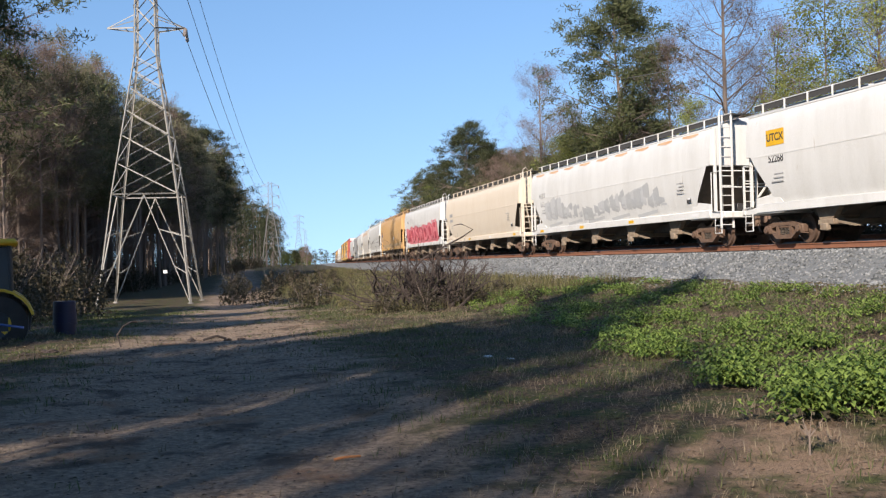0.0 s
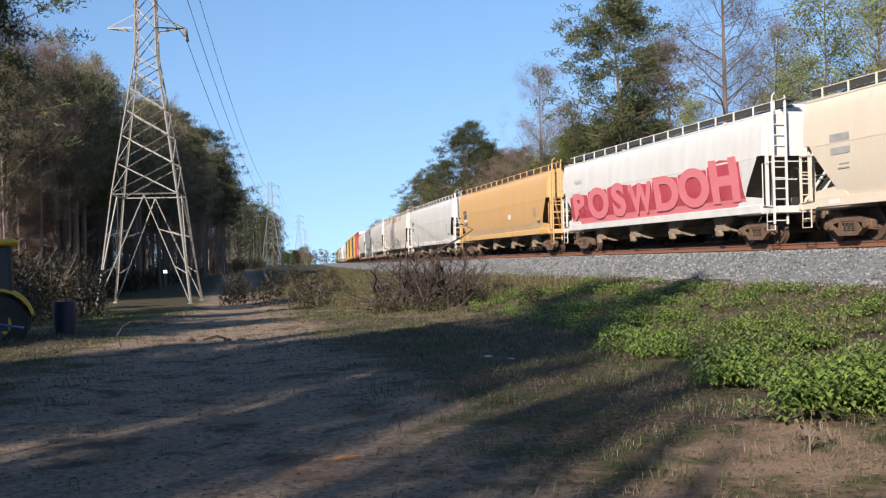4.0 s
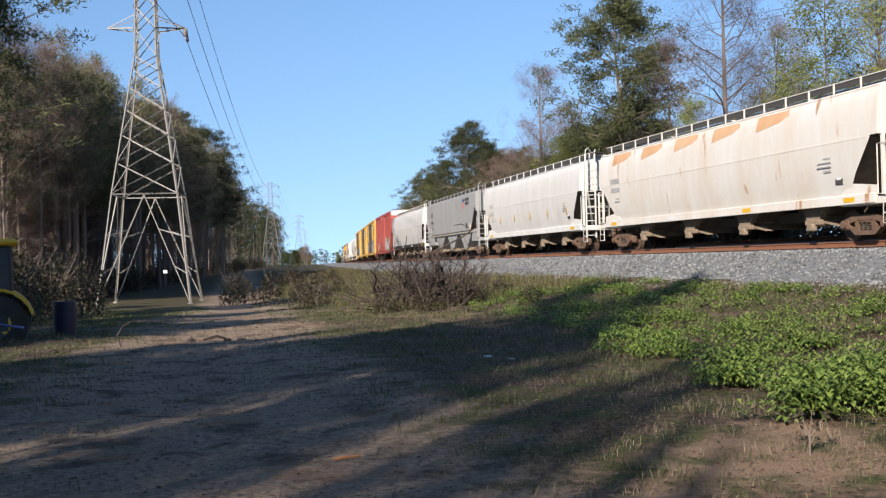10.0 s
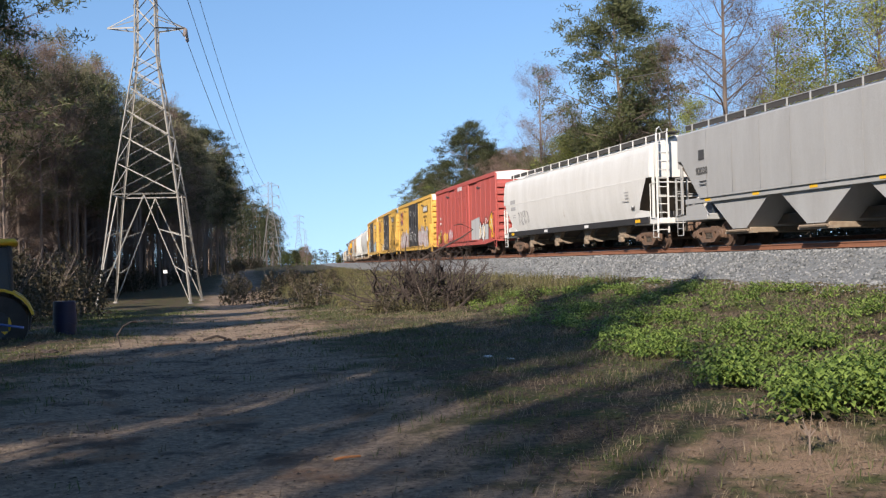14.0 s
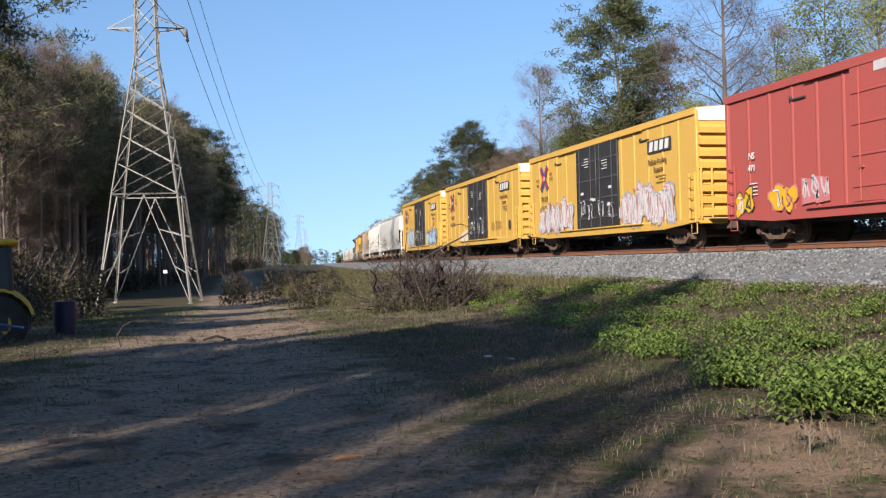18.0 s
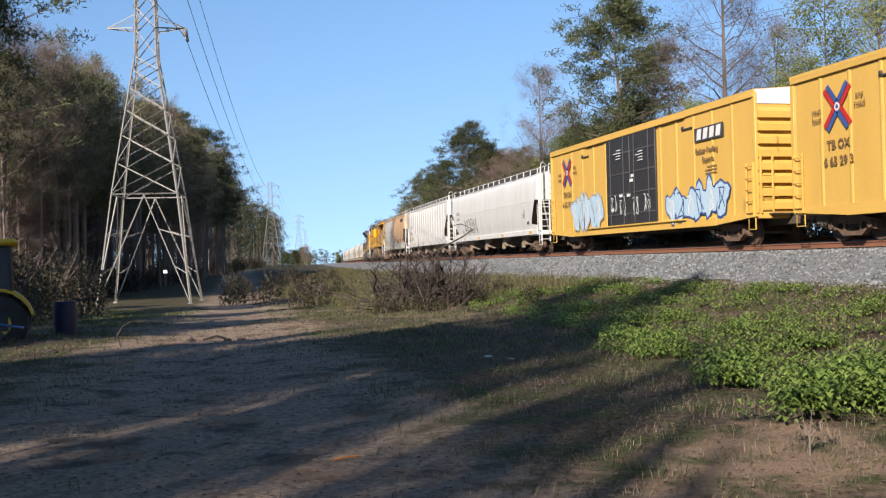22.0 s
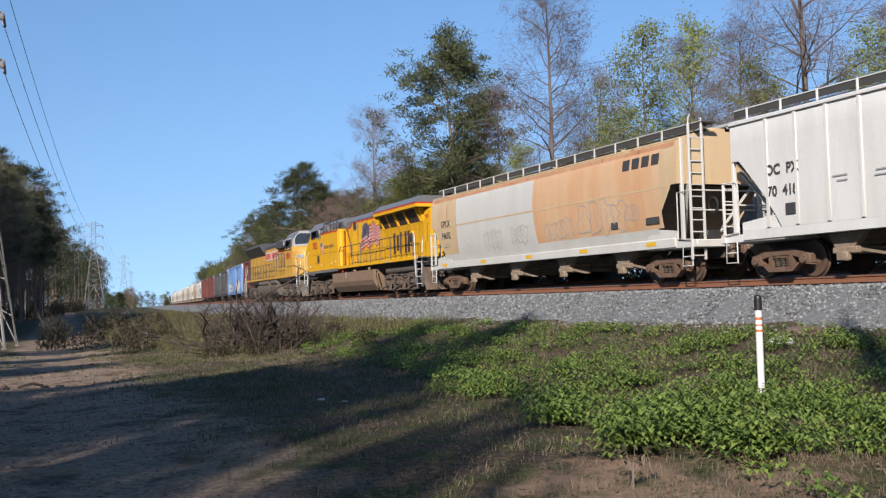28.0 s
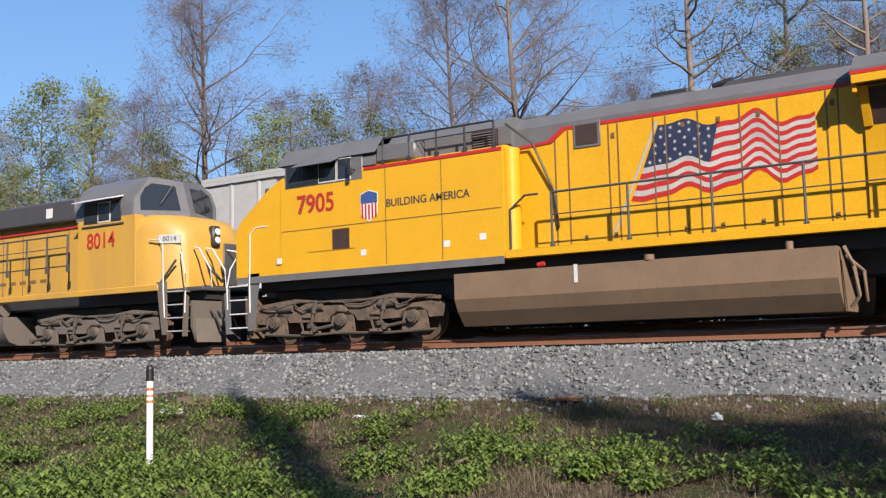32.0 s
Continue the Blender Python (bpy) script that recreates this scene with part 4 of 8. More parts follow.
    c, p, L = join_train(hopper("white covered hopper with a black lower sill", WHITE_CAR, -173.2, -150.9, sill_paint=BLACK))
    common_marks(c, L, INK_GREY)
    scrawl("graffiti", c, L / 2 - 4.6, 2.0, 2.0, 0.7, rng, INK_GREY, letters=4, label="thin black sprayed tag")
    c, p, L = join_train(hopper("white covered hopper with outlined graffiti near its end", WHITE_CAR, -67.0, -44.9))
    common_marks(c, L, INK_GREY)
    scrawl("graffiti", c, L / 2 - 6.3, 2.0, 3.6, 0.8, rng, INK, letters=6, stroke=0.06, label="black outlined sprayed letters")
    scrawl("graffiti", c, L / 2 - 5.9, 1.62, 4.6, 0.3, rng, INK_GREY, letters=6, stroke=0.05)
    c, p, L = join_train(hopper("white ribbed covered hopper with spaced black letters", WHITE_CAR, -44.9, -24.0, "ribbed", 4))
    side_text("road_letters", "OC  PX", 0.36, INK, c, L / 2 - 3.1, 2.75, -1.505)
    side_text("road_number", "70  418", 0.36, INK, c, L / 2 - 3.1, 2.2, -1.505)
    plate("test_plate", INK, c, L / 2 - 3.4, 1.72, 0.42, 0.28, -1.505)
    for k in range(16):
        y = -L / 2 + 2.55 + k * (L - 5.1) / 15
        shared("side_rib", "hopper_rib", lambda: Geo().box(-1.515, -1.47, -0.06, 0.06, 1.3, 4.14, 0.018), WHITE_CAR, c, pose(0, y, 0))
    for k in range(4):
        lines_of_print(c, L / 2 - 5.0 - 1.3 * k, 2.35, rng, 2, "ribbed", wide=0.55)
    c, p, L = join_train(hopper("tan covered hopper with pale repainted panels and faint tags", TAN_CAR, -24.0, -3.25, sill_paint=PATCH_WHITE, frame_paint=PATCH_WHITE))
    side_text("road_letters", "GPLX", 0.4, INK, c, L / 2 - 2.75, 2.95, side_x(2.95))
    side_text("road_number", "74692", 0.4, INK, c, L / 2 - 2.75, 2.45, side_x(2.45))
    lines_of_print(c, L / 2 - 2.75, 2.1, rng, 2)
    paint_blob("pale_panel", c, [(L / 2 - 3.9, 1.62), (L / 2 - 3.95, 2.6), (L / 2 - 3.85, 4.0), (L / 2 - 10.9, 4.0), (L / 2 - 10.8, 3.0), (L / 2 - 10.95, 1.62)], PATCH_WHITE, label="pale grey repainted panel", lift=0.001)
    paint_blob("peach_panel", c, [(L / 2 - 10.95, 1.62), (L / 2 - 10.8, 3.0), (L / 2 - 10.9, 4.0), (-L / 2 + 2.0, 4.0), (-L / 2 + 2.0, 1.62)], PEACH_CAR, label="rusty peach panel", lift=0.0008)
    paint_blob("white_band", c, [(L / 2 - 2.3, 1.27), (L / 2 - 2.3, 1.62), (-L / 2 + 2.3, 1.62), (-L / 2 + 2.3, 1.27)], PATCH_WHITE, label="white lower band", lift=0.0012)
    paint_blob("rust_band", c, [(L / 2 - 1.3, 3.98), (L / 2 - 1.3, 4.12), (-L / 2 + 1.3, 4.12), (-L / 2 + 1.3, 3.98)], RUST_BAND, label="rust-red band under the eaves", lift=0.0015)
    # the owner's heavy slanted mark, drawn as plain bars
    for k in range(4):
        y = -L / 2 + 3.75 - k * 0.52 + 0.05
        part("owner_mark", Geo().prism([(y + 0.2, 3.4), (y + 0.1, 3.86), (y - 0.28, 3.86), (y - 0.18, 3.4)], side_x(3.6) - 0.008, side_x(3.6) - 0.002, "x"), INK, c, smooth=0)
    outlined(c, L / 2 - 5.0, 1.95, 0.9, 0.5, 2, rng, LILAC, 0.03)
    outlined(c, L / 2 - 7.3, 1.98, 1.5, 0.62, 4, rng, INK_GREY, 0.026)
    outlined(c, L / 2 - 9.6, 2.05, 1.3, 0.6, 3, rng, INK_GREY, 0.03)
    outlined(c, L / 2 - 12.6, 2.0, 2.0, 0.62, 5, rng, INK_GREY, 0.030)
    outlined(c, L / 2 - 15.4, 2.2, 2.9, 1.0, 4, rng, INK_GREY, 0.034)
    outlined(c, L / 2 - 17.2, 2.2, 0.7, 0.5, 2, rng, INK_GREY, 0.030)
    plate("test_plate", INK, c, -L / 2 + 4.6, 1.95, 0.4, 0.34, side_x(1.95))
    plate("test_plate", INK, c, -L / 2 + 2.5, 1.95, 0.7, 0.34, side_x(1.95))
    for k in range(5):
        plate("sill_stripe", SIGN_YELLOW, c, -L / 2 + 2.7 + k * (L - 5) / 4, 1.17, 0.5, 0.12, -1.474)


hoppers()

# ---- boxcars ----
def boxcar(label, paint, front, rear, door=None, door_label="", top=5.12, end_paint=None, group="boxcars of the train", doors=2, door_at=0.0, door_wide=4.9, roof=None):
    L, place = rear - front, (front + rear) / 2
    car = thing("boxcar", label, "railway car", group)
    yE, end_paint, door = L / 2 - 1.05, end_paint or paint, door or paint
    part("body", Geo().box(-1.46, 1.46, -yE, yE, 1.02, top - 0.12, 0.01), paint, car)
    part("roof", Geo().prism([(-1.53, top - 0.14), (-1.53, top - 0.03), (0, top + 0.09), (1.53, top - 0.03), (1.53, top - 0.14)], -yE - 0.02, yE + 0.02), roof or paint, car)
    for s in (-1, 1):
        part("side_sill", Geo().box(s * 1.40, s * 1.52, -yE + 2.6, yE - 2.6, 0.72, 1.04, 0.012).prism([(-yE, 1.04), (-yE, 0.92), (-yE + 2.6, 0.74), (-yE + 2.6, 1.04)], s * 1.40, s * 1.515, "x").prism([(yE, 1.04), (yE - 2.6, 1.04), (yE - 2.6, 0.74), (yE, 0.92)], s * 1.40, s * 1.515, "x"), paint, car)
        part("eave_rail", Geo().box(s * 1.46, s * 1.535, -yE, yE, top - 0.28, top - 0.14, 0.012), paint, car)
        n = 14
        for k in range(n + 1):
            y = -yE + 0.1 + k * (2 * yE - 0.2) / n
            if s < 0 and abs(y - door_at) < door_wide / 2 + 0.1:
                continue
            shared("side_seam", ("seam", s, top), lambda: Geo().prism([(s * 1.458, -0.09), (s * 1.488, -0.045), (s * 1.488, 0.045), (s * 1.458, 0.09)], 1.04, top - 0.28, "z"), paint, car, pose(0, y, 0))
        for q in (-1, 1):
            shared("tie_bracket", ("bracket", s, q, top), lambda: Geo().box(s * 1.46, s * 1.52, -0.42, 0.42, top - 0.75, top - 0.70).box(s * 1.46, s * 1.54, 0.28, 0.40, top - 0.72, top - 0.60, 0.02), INK, car, pose(0, door_at + q * (door_wide / 2 + 2.6), 0))
    # doors on the near side
    w, rib = door_wide / doors, DARK_GREY if door == BLACK else door
    for k in range(doors):
        y = door_at + (k - (doors - 1) / 2) * w
        d = part("door", Geo().box(-1.56, -1.46, y - w / 2 + 0.015, y + w / 2 - 0.015, 1.06, top - 0.3, 0.02), door, car, door_label)
        for q in range(4):
            z = 1.5 + q * (top - 2.0) / 3.6
            part("door_rib", Geo().box(-1.585, -1.555, y - w / 2 + 0.08, y + w / 2 - 0.08, z - 0.035, z + 0.035, 0.012), rib, d)
        for q in (-0.28, 0.28):
            part("lock_rod", Geo().rod((-1.60, y + q * w, 1.1), (-1.60, y + q * w, top - 0.35), 0.022, 6).box(-1.62, -1.57, y + q * w - 0.14, y + q * w + 0.06, 2.0, 2.07), rib, d)
    part("door_track", Geo().box(-1.6, -1.46, door_at - door_wide, door_at + door_wide, 1.0, 1.06, 0.01).box(-1.58, -1.5, door_at - door_wide, door_at + door_wide, top - 0.3, top - 0.24), paint, car)
    for s in (-1, 1):
        e = s * yE
        for k in range(8):
            z = 1.30 + k * (top - 1.95) / 7.4
            part("end_rib", Geo().prism([(e, z - 0.15), (e + s * 0.16, z - 0.15), (e + s * 0.16, z + 0.06), (e, z + 0.20)], -1.40, 1.40, "x"), end_paint, car)
        part("end_top", Geo().prism([(-1.46, top - 0.5), (-1.46, top - 0.05), (0, top + 0.07), (1.46, top - 0.05), (1.46, top - 0.5)], min(e - s * 0.01, e + s * 0.03), max(e - s * 0.01, e + s * 0.03)), SIGN_WHITE, car, "white upper end panel")
        for wd in (-1, 1):
            part("corner_post", Geo().box(wd * 1.40, wd * 1.50, e - s * 0.12, e + s * 0.06, 1.02, top - 0.12, 0.015), paint, car)
            part("ladder", ladder_geo(wd * 1.38, wd * 0.95, e + s * 0.14, 1.0, 2.9 if wd * s > 0 else 2.9), paint, car)
            part("side_ladder", Geo().box(wd * 1.5, wd * 1.56, e - s * 0.55, e - s * 0.50, 0.9, 2.7).box(wd * 1.5, wd * 1.56, e - s * 0.13, e - s * 0.08, 0.9, 2.7).add([], []), paint, car)
            for q in range(5):
                shared("rung", ("rung", wd, s, yE), lambda: Geo().rod((wd * 1.56, e - s * 0.55, 0), (wd * 1.56, e - s * 0.08, 0), 0.018), paint, car, pose(0, 0, 1.05 + q * 0.38))
            part("step", Geo().pipe([(wd * 1.46, e - s * 0.52, 1.0), (wd * 1.46, e - s * 0.52, 0.5), (wd * 1.46, e - s * 0.1, 0.5), (wd * 1.46, e - s * 0.1, 1.0)], 0.022), paint, car)
        part("end_sill", Geo().box(-1.4, 1.4, e - s * 0.3, e + s * 0.12, 0.85, 1.06, 0.02), paint, car)
        part("crossover_platform", Geo().box(-1.1, 1.1, e + s * 0.1, e + s * 0.42, 0.98, 1.02), WALKBOARD, car)
        part("coupler", coupler_geo(s * L / 2, s), BOGIE, car)
        bogie(car, s * (L / 2 - 3.3), place)
    part("centre_sill", Geo().box(-0.35, 0.35, -L / 2 + 0.5, L / 2 - 0.5, 0.66, 1.0).box(-1.3, 1.3, -2.4, -2.2, 0.75, 1.0).box(-1.3, 1.3, 2.2, 2.4, 0.75, 1.0), UNDER, car)
    part("brake_cylinder", Geo().rod((0.6, -0.6, 0.75), (0.6, 0.4, 0.75), 0.16, 10), UNDER, car)
    part("brake_valve", Geo().box(-1.1, -0.7, 0.8, 1.4, 0.55, 0.85, 0.03), UNDER, car)
    return car, place, L


def crossed_bands(car, y, z, s):
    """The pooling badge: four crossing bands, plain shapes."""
    x = -1.512
    for sy in (-1, 1):
        for sz in (-1, 1):
            c, d = (y + sy * 0.10 * s, z + sz * 0.10 * s), (y + sy * 0.66 * s, z + sz * 0.74 * s)
            for q, m in ((-1, RED_MARK), (1, BLUE_MARK)):
                # the band's outer half is blue, towards the top or the foot, its inner half red
                oy, oz = -q * sy * 0.085 * s, q * sz * 0.065 * s
                part("badge_band", Geo().prism([(c[0] + oy * 0.15, c[1] + oz * 0.15), (d[0] + oy * 0.15, d[1] + oz * 0.15), (d[0] + oy * 1.9, d[1] + oz * 1.9), (c[0] + oy * 1.9, c[1] + oz * 1.9)], x - 0.006, x, "x"), m, car, smooth=0)
    part("badge_centre", Geo().rod((x - 0.010, y, z), (x - 0.002, y, z), 0.15 * s, 20), SIGN_WHITE, car, smooth=0)
    part("badge_heart", Geo().rod((x - 0.013, y, z), (x - 0.011, y, z), 0.08 * s, 20), BLUE_MARK, car, smooth=0)
    for word, dy, dz in (("next", 1.25, -0.02), ("load", 1.25, -0.34), ("any", -1.25, 0.26), ("road", -1.25, -0.06)):
        side_text("slogan", word, 0.26, INK_BROWN, car, y + dy * s, z + dz * s, x - 0.003, bold=0.0)


def sprayed(car, y0, z0, wide, high, n, fill, edge, light, rng):
    """Bulging sprayed letters that cannot be read: an outline, a fill and a light stroke each."""
    for k in range(n):
        cy, w, h = y0 + wide / 2 - (k + 0.5) * wide / n, wide / n * rng.uniform(0.62, 0.78), high * rng.uniform(0.42, 0.56)
        f1, f2, lean = rng.random() * 6.28, rng.random() * 6.28, rng.uniform(-0.25, 0.25)
        cz = z0 + h + rng.uniform(-0.04, 0.06)
        for name, grow, m, lift in (("graffiti_outline", 1.0, edge, 0.0), ("graffiti_letter", 0.86, fill, 0.002 + 0.0005 * k)):
            ring = []
            for i in range(18):
                a = 6.28319 * i / 18
                r = (1 + 0.20 * math.sin(3 * a + f1) + 0.13 * math.sin(5 * a + f2)) * grow
                dz = math.sin(a) * h * r
                ring.append((cy + math.cos(a) * w * r + lean * dz, max(cz + dz, 0.80)))
            part(name, Geo().prism(ring, -1.520 - lift, -1.5195 - lift, "x"), m, car, smooth=0)
        scrawl("graffiti_stroke", car, cy, cz, w * 1.2, h * 1.3, rng, edge if k % 2 else light, letters=1, stroke=0.05, x=-1.5255)
        if edge == INK_GREY and fill == LILAC:
            scrawl("graffiti_stroke", car, cy, cz, w * 1.7, h * 1.9, rng, ROSE, letters=2, stroke=0.045, x=-1.5265)
            scrawl("graffiti_stroke", car, cy, cz, w * 1.5, h * 1.6, rng, SIGN_WHITE, letters=2, stroke=0.06, x=-1.5275)


def box_marks(car, L, number, spray=()):
    """Marks of the yellow pool cars."""
    yE = L / 2 - 1.05
    crossed_bands(car, yE - 2.3, 3.85, 0.8)
    side_text("road_letters", "TB OX", 0.36, INK_BROWN, car, yE - 2.3, 2.78, -1.515)
    side_text("road_number", number, 0.36, INK_BROWN, car, yE - 2.3, 2.3, -1.515)
    # owner's badge: a black field with pale slanted bars
    y = -yE + 3.0
    plate("owner_badge", INK, car, y, 4.05, 2.1, 0.5, -1.515, "black owner's badge")
    for k in range(4):
        q = y + 0.72 - k * 0.46
        part("badge_bar", Geo().prism([(q + 0.16, 3.86), (q + 0.08, 4.24), (q - 0.22, 4.24), (q - 0.14, 3.86)], -1.527, -1.52, "x"), SIGN_WHITE, car, smooth=0)
    for k, (text, dz) in enumerate((("Railcar Pooling", 3.45), ("Experts", 3.12))):
        side_text("slogan", text, 0.27, INK_BROWN, car, y + 0.2 - 0.1 * k, dz, -1.515)
    lines_of_print(car, y, 2.85, rng, 3, "ribbed", INK_BROWN, 1.0)
    plate("test_plate", INK, car, -yE + 2.0, 1.75, 0.42, 0.5, -1.515)
    for q, zz in ((-0.5, 4.0), (0.6, 4.25)):
        lines_of_print(car, q * 2.0, zz, rng, 4, "ribbed", SIGN_WHITE, 0.8)
    for o in car.children:
        if o.name.startswith("print_line") and abs(o.data.vertices[0].co.y) < 2.3 and o.data.materials[0] == SIGN_WHITE:
            o.location.x = -0.095
    for k in range(5):
        g = part("door_tag", Geo().box(-1.592, -1.588, 0, 0.35, 0, 0.12), SIGN_WHITE, car, smooth=0)
        g.location = (0, rng.uniform(-2.2, 1.9), rng.uniform(1.3, 3.2))
    for q in (-1.7, -0.6, 0.7, 1.6):
        scrawl("door_scribble", car, q, 1.75 + 0.25 * rng.random(), 0.7, 0.75, rng, SIGN_WHITE, letters=2, stroke=0.035, x=-1.592)
    for y0, w, h, fill, edge in spray:
        sprayed(car, y0, 0.95, w, h, max(4, int(w / 0.72)), fill, edge, SIGN_WHITE, rng)


def simple_copy(car):
    """A car for the far end of the train: like parts joined."""
    bins = {}
    for o in car.children_recursive:
        m, p = Matrix(), o
        while p != car:
            m = p.matrix_basis @ m
            p = p.parent
        bins.setdefault((o.name.split(".")[0], o.data.materials[0]), Geo()).add([m @ v.co for v in o.data.vertices], [tuple(f.vertices) for f in o.data.polygons])
    ob = thing(car.name.split(".")[0], car["label"], car["category"], car["group"])
    for (name, material), g in bins.items():
        part(name, g, material, ob)
    return ob


def boxcars():
    c, p, L = join_train(boxcar("faded red double-door boxcar with graffiti along its lower side", RED_BOX, -150.9, -130.8, door_wide=4.3, door_at=0.0, top=5.12))
    yE = L / 2 - 1.05
    plate("owner_letters", LILAC, c, 0.4, 4.7, 1.3, 0.3, -1.572)
    side_text("owner_letters", "NS", 0.3, SIGN_WHITE, c, yE - 1.6, 2.9, -1.515)
    side_text("road_number", "471", 0.3, SIGN_WHITE, c, yE - 1.6, 2.5, -1.515)
    lines_of_print(c, yE - 1.5, 2.0, rng, 4, "ribbed", SIGN_WHITE, 0.8)
    for (q, z, w, h), m in (((-3.2, 1.02, 0.95, 1.35), PATCH_GREY), ((-4.35, 1.05, 1.1, 1.40), PATCH_GREY), ((-6.75, 1.0, 0.9, 1.0), PATCH_GREY)):
        part("graffiti_block", Geo().prism([(q + w / 2, z), (q + w / 2 - 0.04, z + h), (q - w / 2, z + h * 0.97), (q - w / 2 + 0.05, z + 0.03)], -1.520, -1.516, "x"), m, c, smooth=0)
    part("graffiti_block", Geo().prism([(-2.62, 0.95), (-2.66, 2.35), (-4.95, 2.50), (-4.9, 0.98)], -1.515, -1.512, "x"), INK_GREY, c, smooth=0)
    sprayed(c, -5.6, 0.95, 1.5, 1.2, 3, SIGN_WHITE, INK, SIGN_YELLOW, rng)
    sprayed(c, -6.75, 1.9, 1.0, 0.5, 1, RED_BOX, INK, SIGN_WHITE, rng)
    sprayed(c, -8.0, 1.3, 0.7, 1.3, 1, SIGN_YELLOW, INK, SIGN_WHITE, rng)
    sprayed(c, 5.6, 0.95, 1.4, 0.9, 2, SIGN_YELLOW, ROSE, SIGN_WHITE, rng)
    sprayed(c, 7.9, 0.95, 1.0, 1.0, 2, SIGN_YELLOW, INK, SIGN_WHITE, rng)
    for y0, w, h, m in ((3.9, 1.4, 0.8, ROSE),):
        n = max(2, int(w / 0.8))
        for k in range(n):
            q = y0 + w / 2 - (k + 0.5) * w / n
            hh = h * rng.uniform(0.75, 1.1)
            part("graffiti_letter", Geo().prism([(q + w / n * 0.5, 1.15), (q + w / n * 0.5, 1.2 + hh), (q - w / n * 0.42, 1.15 + hh * 0.95), (q - w / n * 0.5, 1.2)], -1.522, -1.518, "x"), m, c, smooth=0)
        scrawl("graffiti_outline", c, y0, 1.2 + h / 2, w, h * 0.8, rng, LILAC, letters=n + 1, stroke=0.08, x=-1.522)
    plate("yellow_panel", SIGN_YELLOW, c, -yE + 0.75, 1.25, 0.7, 0.3, -1.515)
    black_label = "black double sliding door"
    c, p, L = join_train(boxcar("yellow boxcar with black doors and pale pink graffiti", YELLOW_BOX, -130.8, -109.8, BLACK, black_label))
    box_marks(c, L, "6 65 93 5", [(L / 2 - 5.0, 4.8, 1.45, LILAC, INK_GREY), (-5.1, 5.0, 1.65, LILAC, INK_GREY)])
    c, p, L = join_train(boxcar("yellow boxcar with black doors, lightly tagged", YELLOW_BOX, -109.8, -88.5, BLACK, black_label))
    box_marks(c, L, "6 65 29 3")
    scrawl("graffiti", c, -4.6, 1.8, 2.6, 0.6, rng, INK_BROWN, letters=5, stroke=0.04, x=-1.514)
    part("primer_patch", Geo().prism([(2.75, 0.98), (2.8, 1.75), (3.3, 1.85), (3.9, 1.6), (4.4, 1.7), (4.9, 1.4), (5.0, 0.98)], -1.512, -1.5, "x"), CREAM_CAR, c, "pale primer patch", smooth=0)
    c, p, L = join_train(boxcar("yellow boxcar with black doors and light blue graffiti", YELLOW_BOX, -88.5, -67.0, BLACK, black_label))
    box_marks(c, L, "6 65 38 4", [(4.9, 3.6, 1.75, SKY_BLUE, INK_GREY), (-5.6, 4.6, 1.3, SKY_BLUE, BLUE_MARK)])


boxcars()

# ---- locomotives; y is measured along the train, the thing stands at its own middle ----
def truck_frame_geo(s, half=2.05):
    """Side of a three-axle truck: a deep frame with arches, pedestals and brake gear."""
    g = Geo()
    x = 1.12 * s
    a, b = sorted((x - 0.1, x + 0.1))
    top = [(-half - 0.62, 0.52), (-half - 0.70, 0.78), (-half - 0.4, 0.86), (-half * 0.75, 0.80), (-half * 0.5, 0.98), (-0.5, 0.88), (0.5, 0.88), (half * 0.5, 0.98), (half * 0.75, 0.80), (half + 0.4, 0.86), (half + 0.70, 0.78), (half + 0.62, 0.52),
           (half + 0.38, 0.50), (half + 0.34, 0.66), (half - 0.34, 0.66), (half - 0.42, 0.52), (0.44, 0.50), (0.36, 0.64), (-0.36, 0.64), (-0.44, 0.50), (-half + 0.42, 0.52), (-half + 0.34, 0.66), (-half - 0.34, 0.66), (-half - 0.38, 0.50)]
    g.prism(top, a, b, "x")
    return g


def journal_geo(s):
    g = Geo()
    x = 1.12 * s
    g.prism([(-0.36, 0.26), (-0.30, 0.66), (-0.15, 0.74), (0.15, 0.74), (0.30, 0.66), (0.36, 0.26), (0.2, 0.22), (-0.2, 0.22)], min(x - 0.05, x + 0.1 * s), max(x - 0.05, x + 0.1 * s), "x")
    g.rod((x, 0, 0.53), (x + 0.2 * s, 0, 0.53), 0.15, 14)
    g.rod((x + 0.2 * s, 0, 0.53), (x + 0.215 * s, 0, 0.53), 0.09, 10)
    return g


def truck_springs_geo(s):
    g = Geo()
    turns = [(1.11 * s + 0.09 * math.cos(k * 0.785), 0.12 * math.sin(k * 0.785), 0.30 + k * 0.0075) for k in range(40)]
    return g.pipe(turns, 0.02, 5)


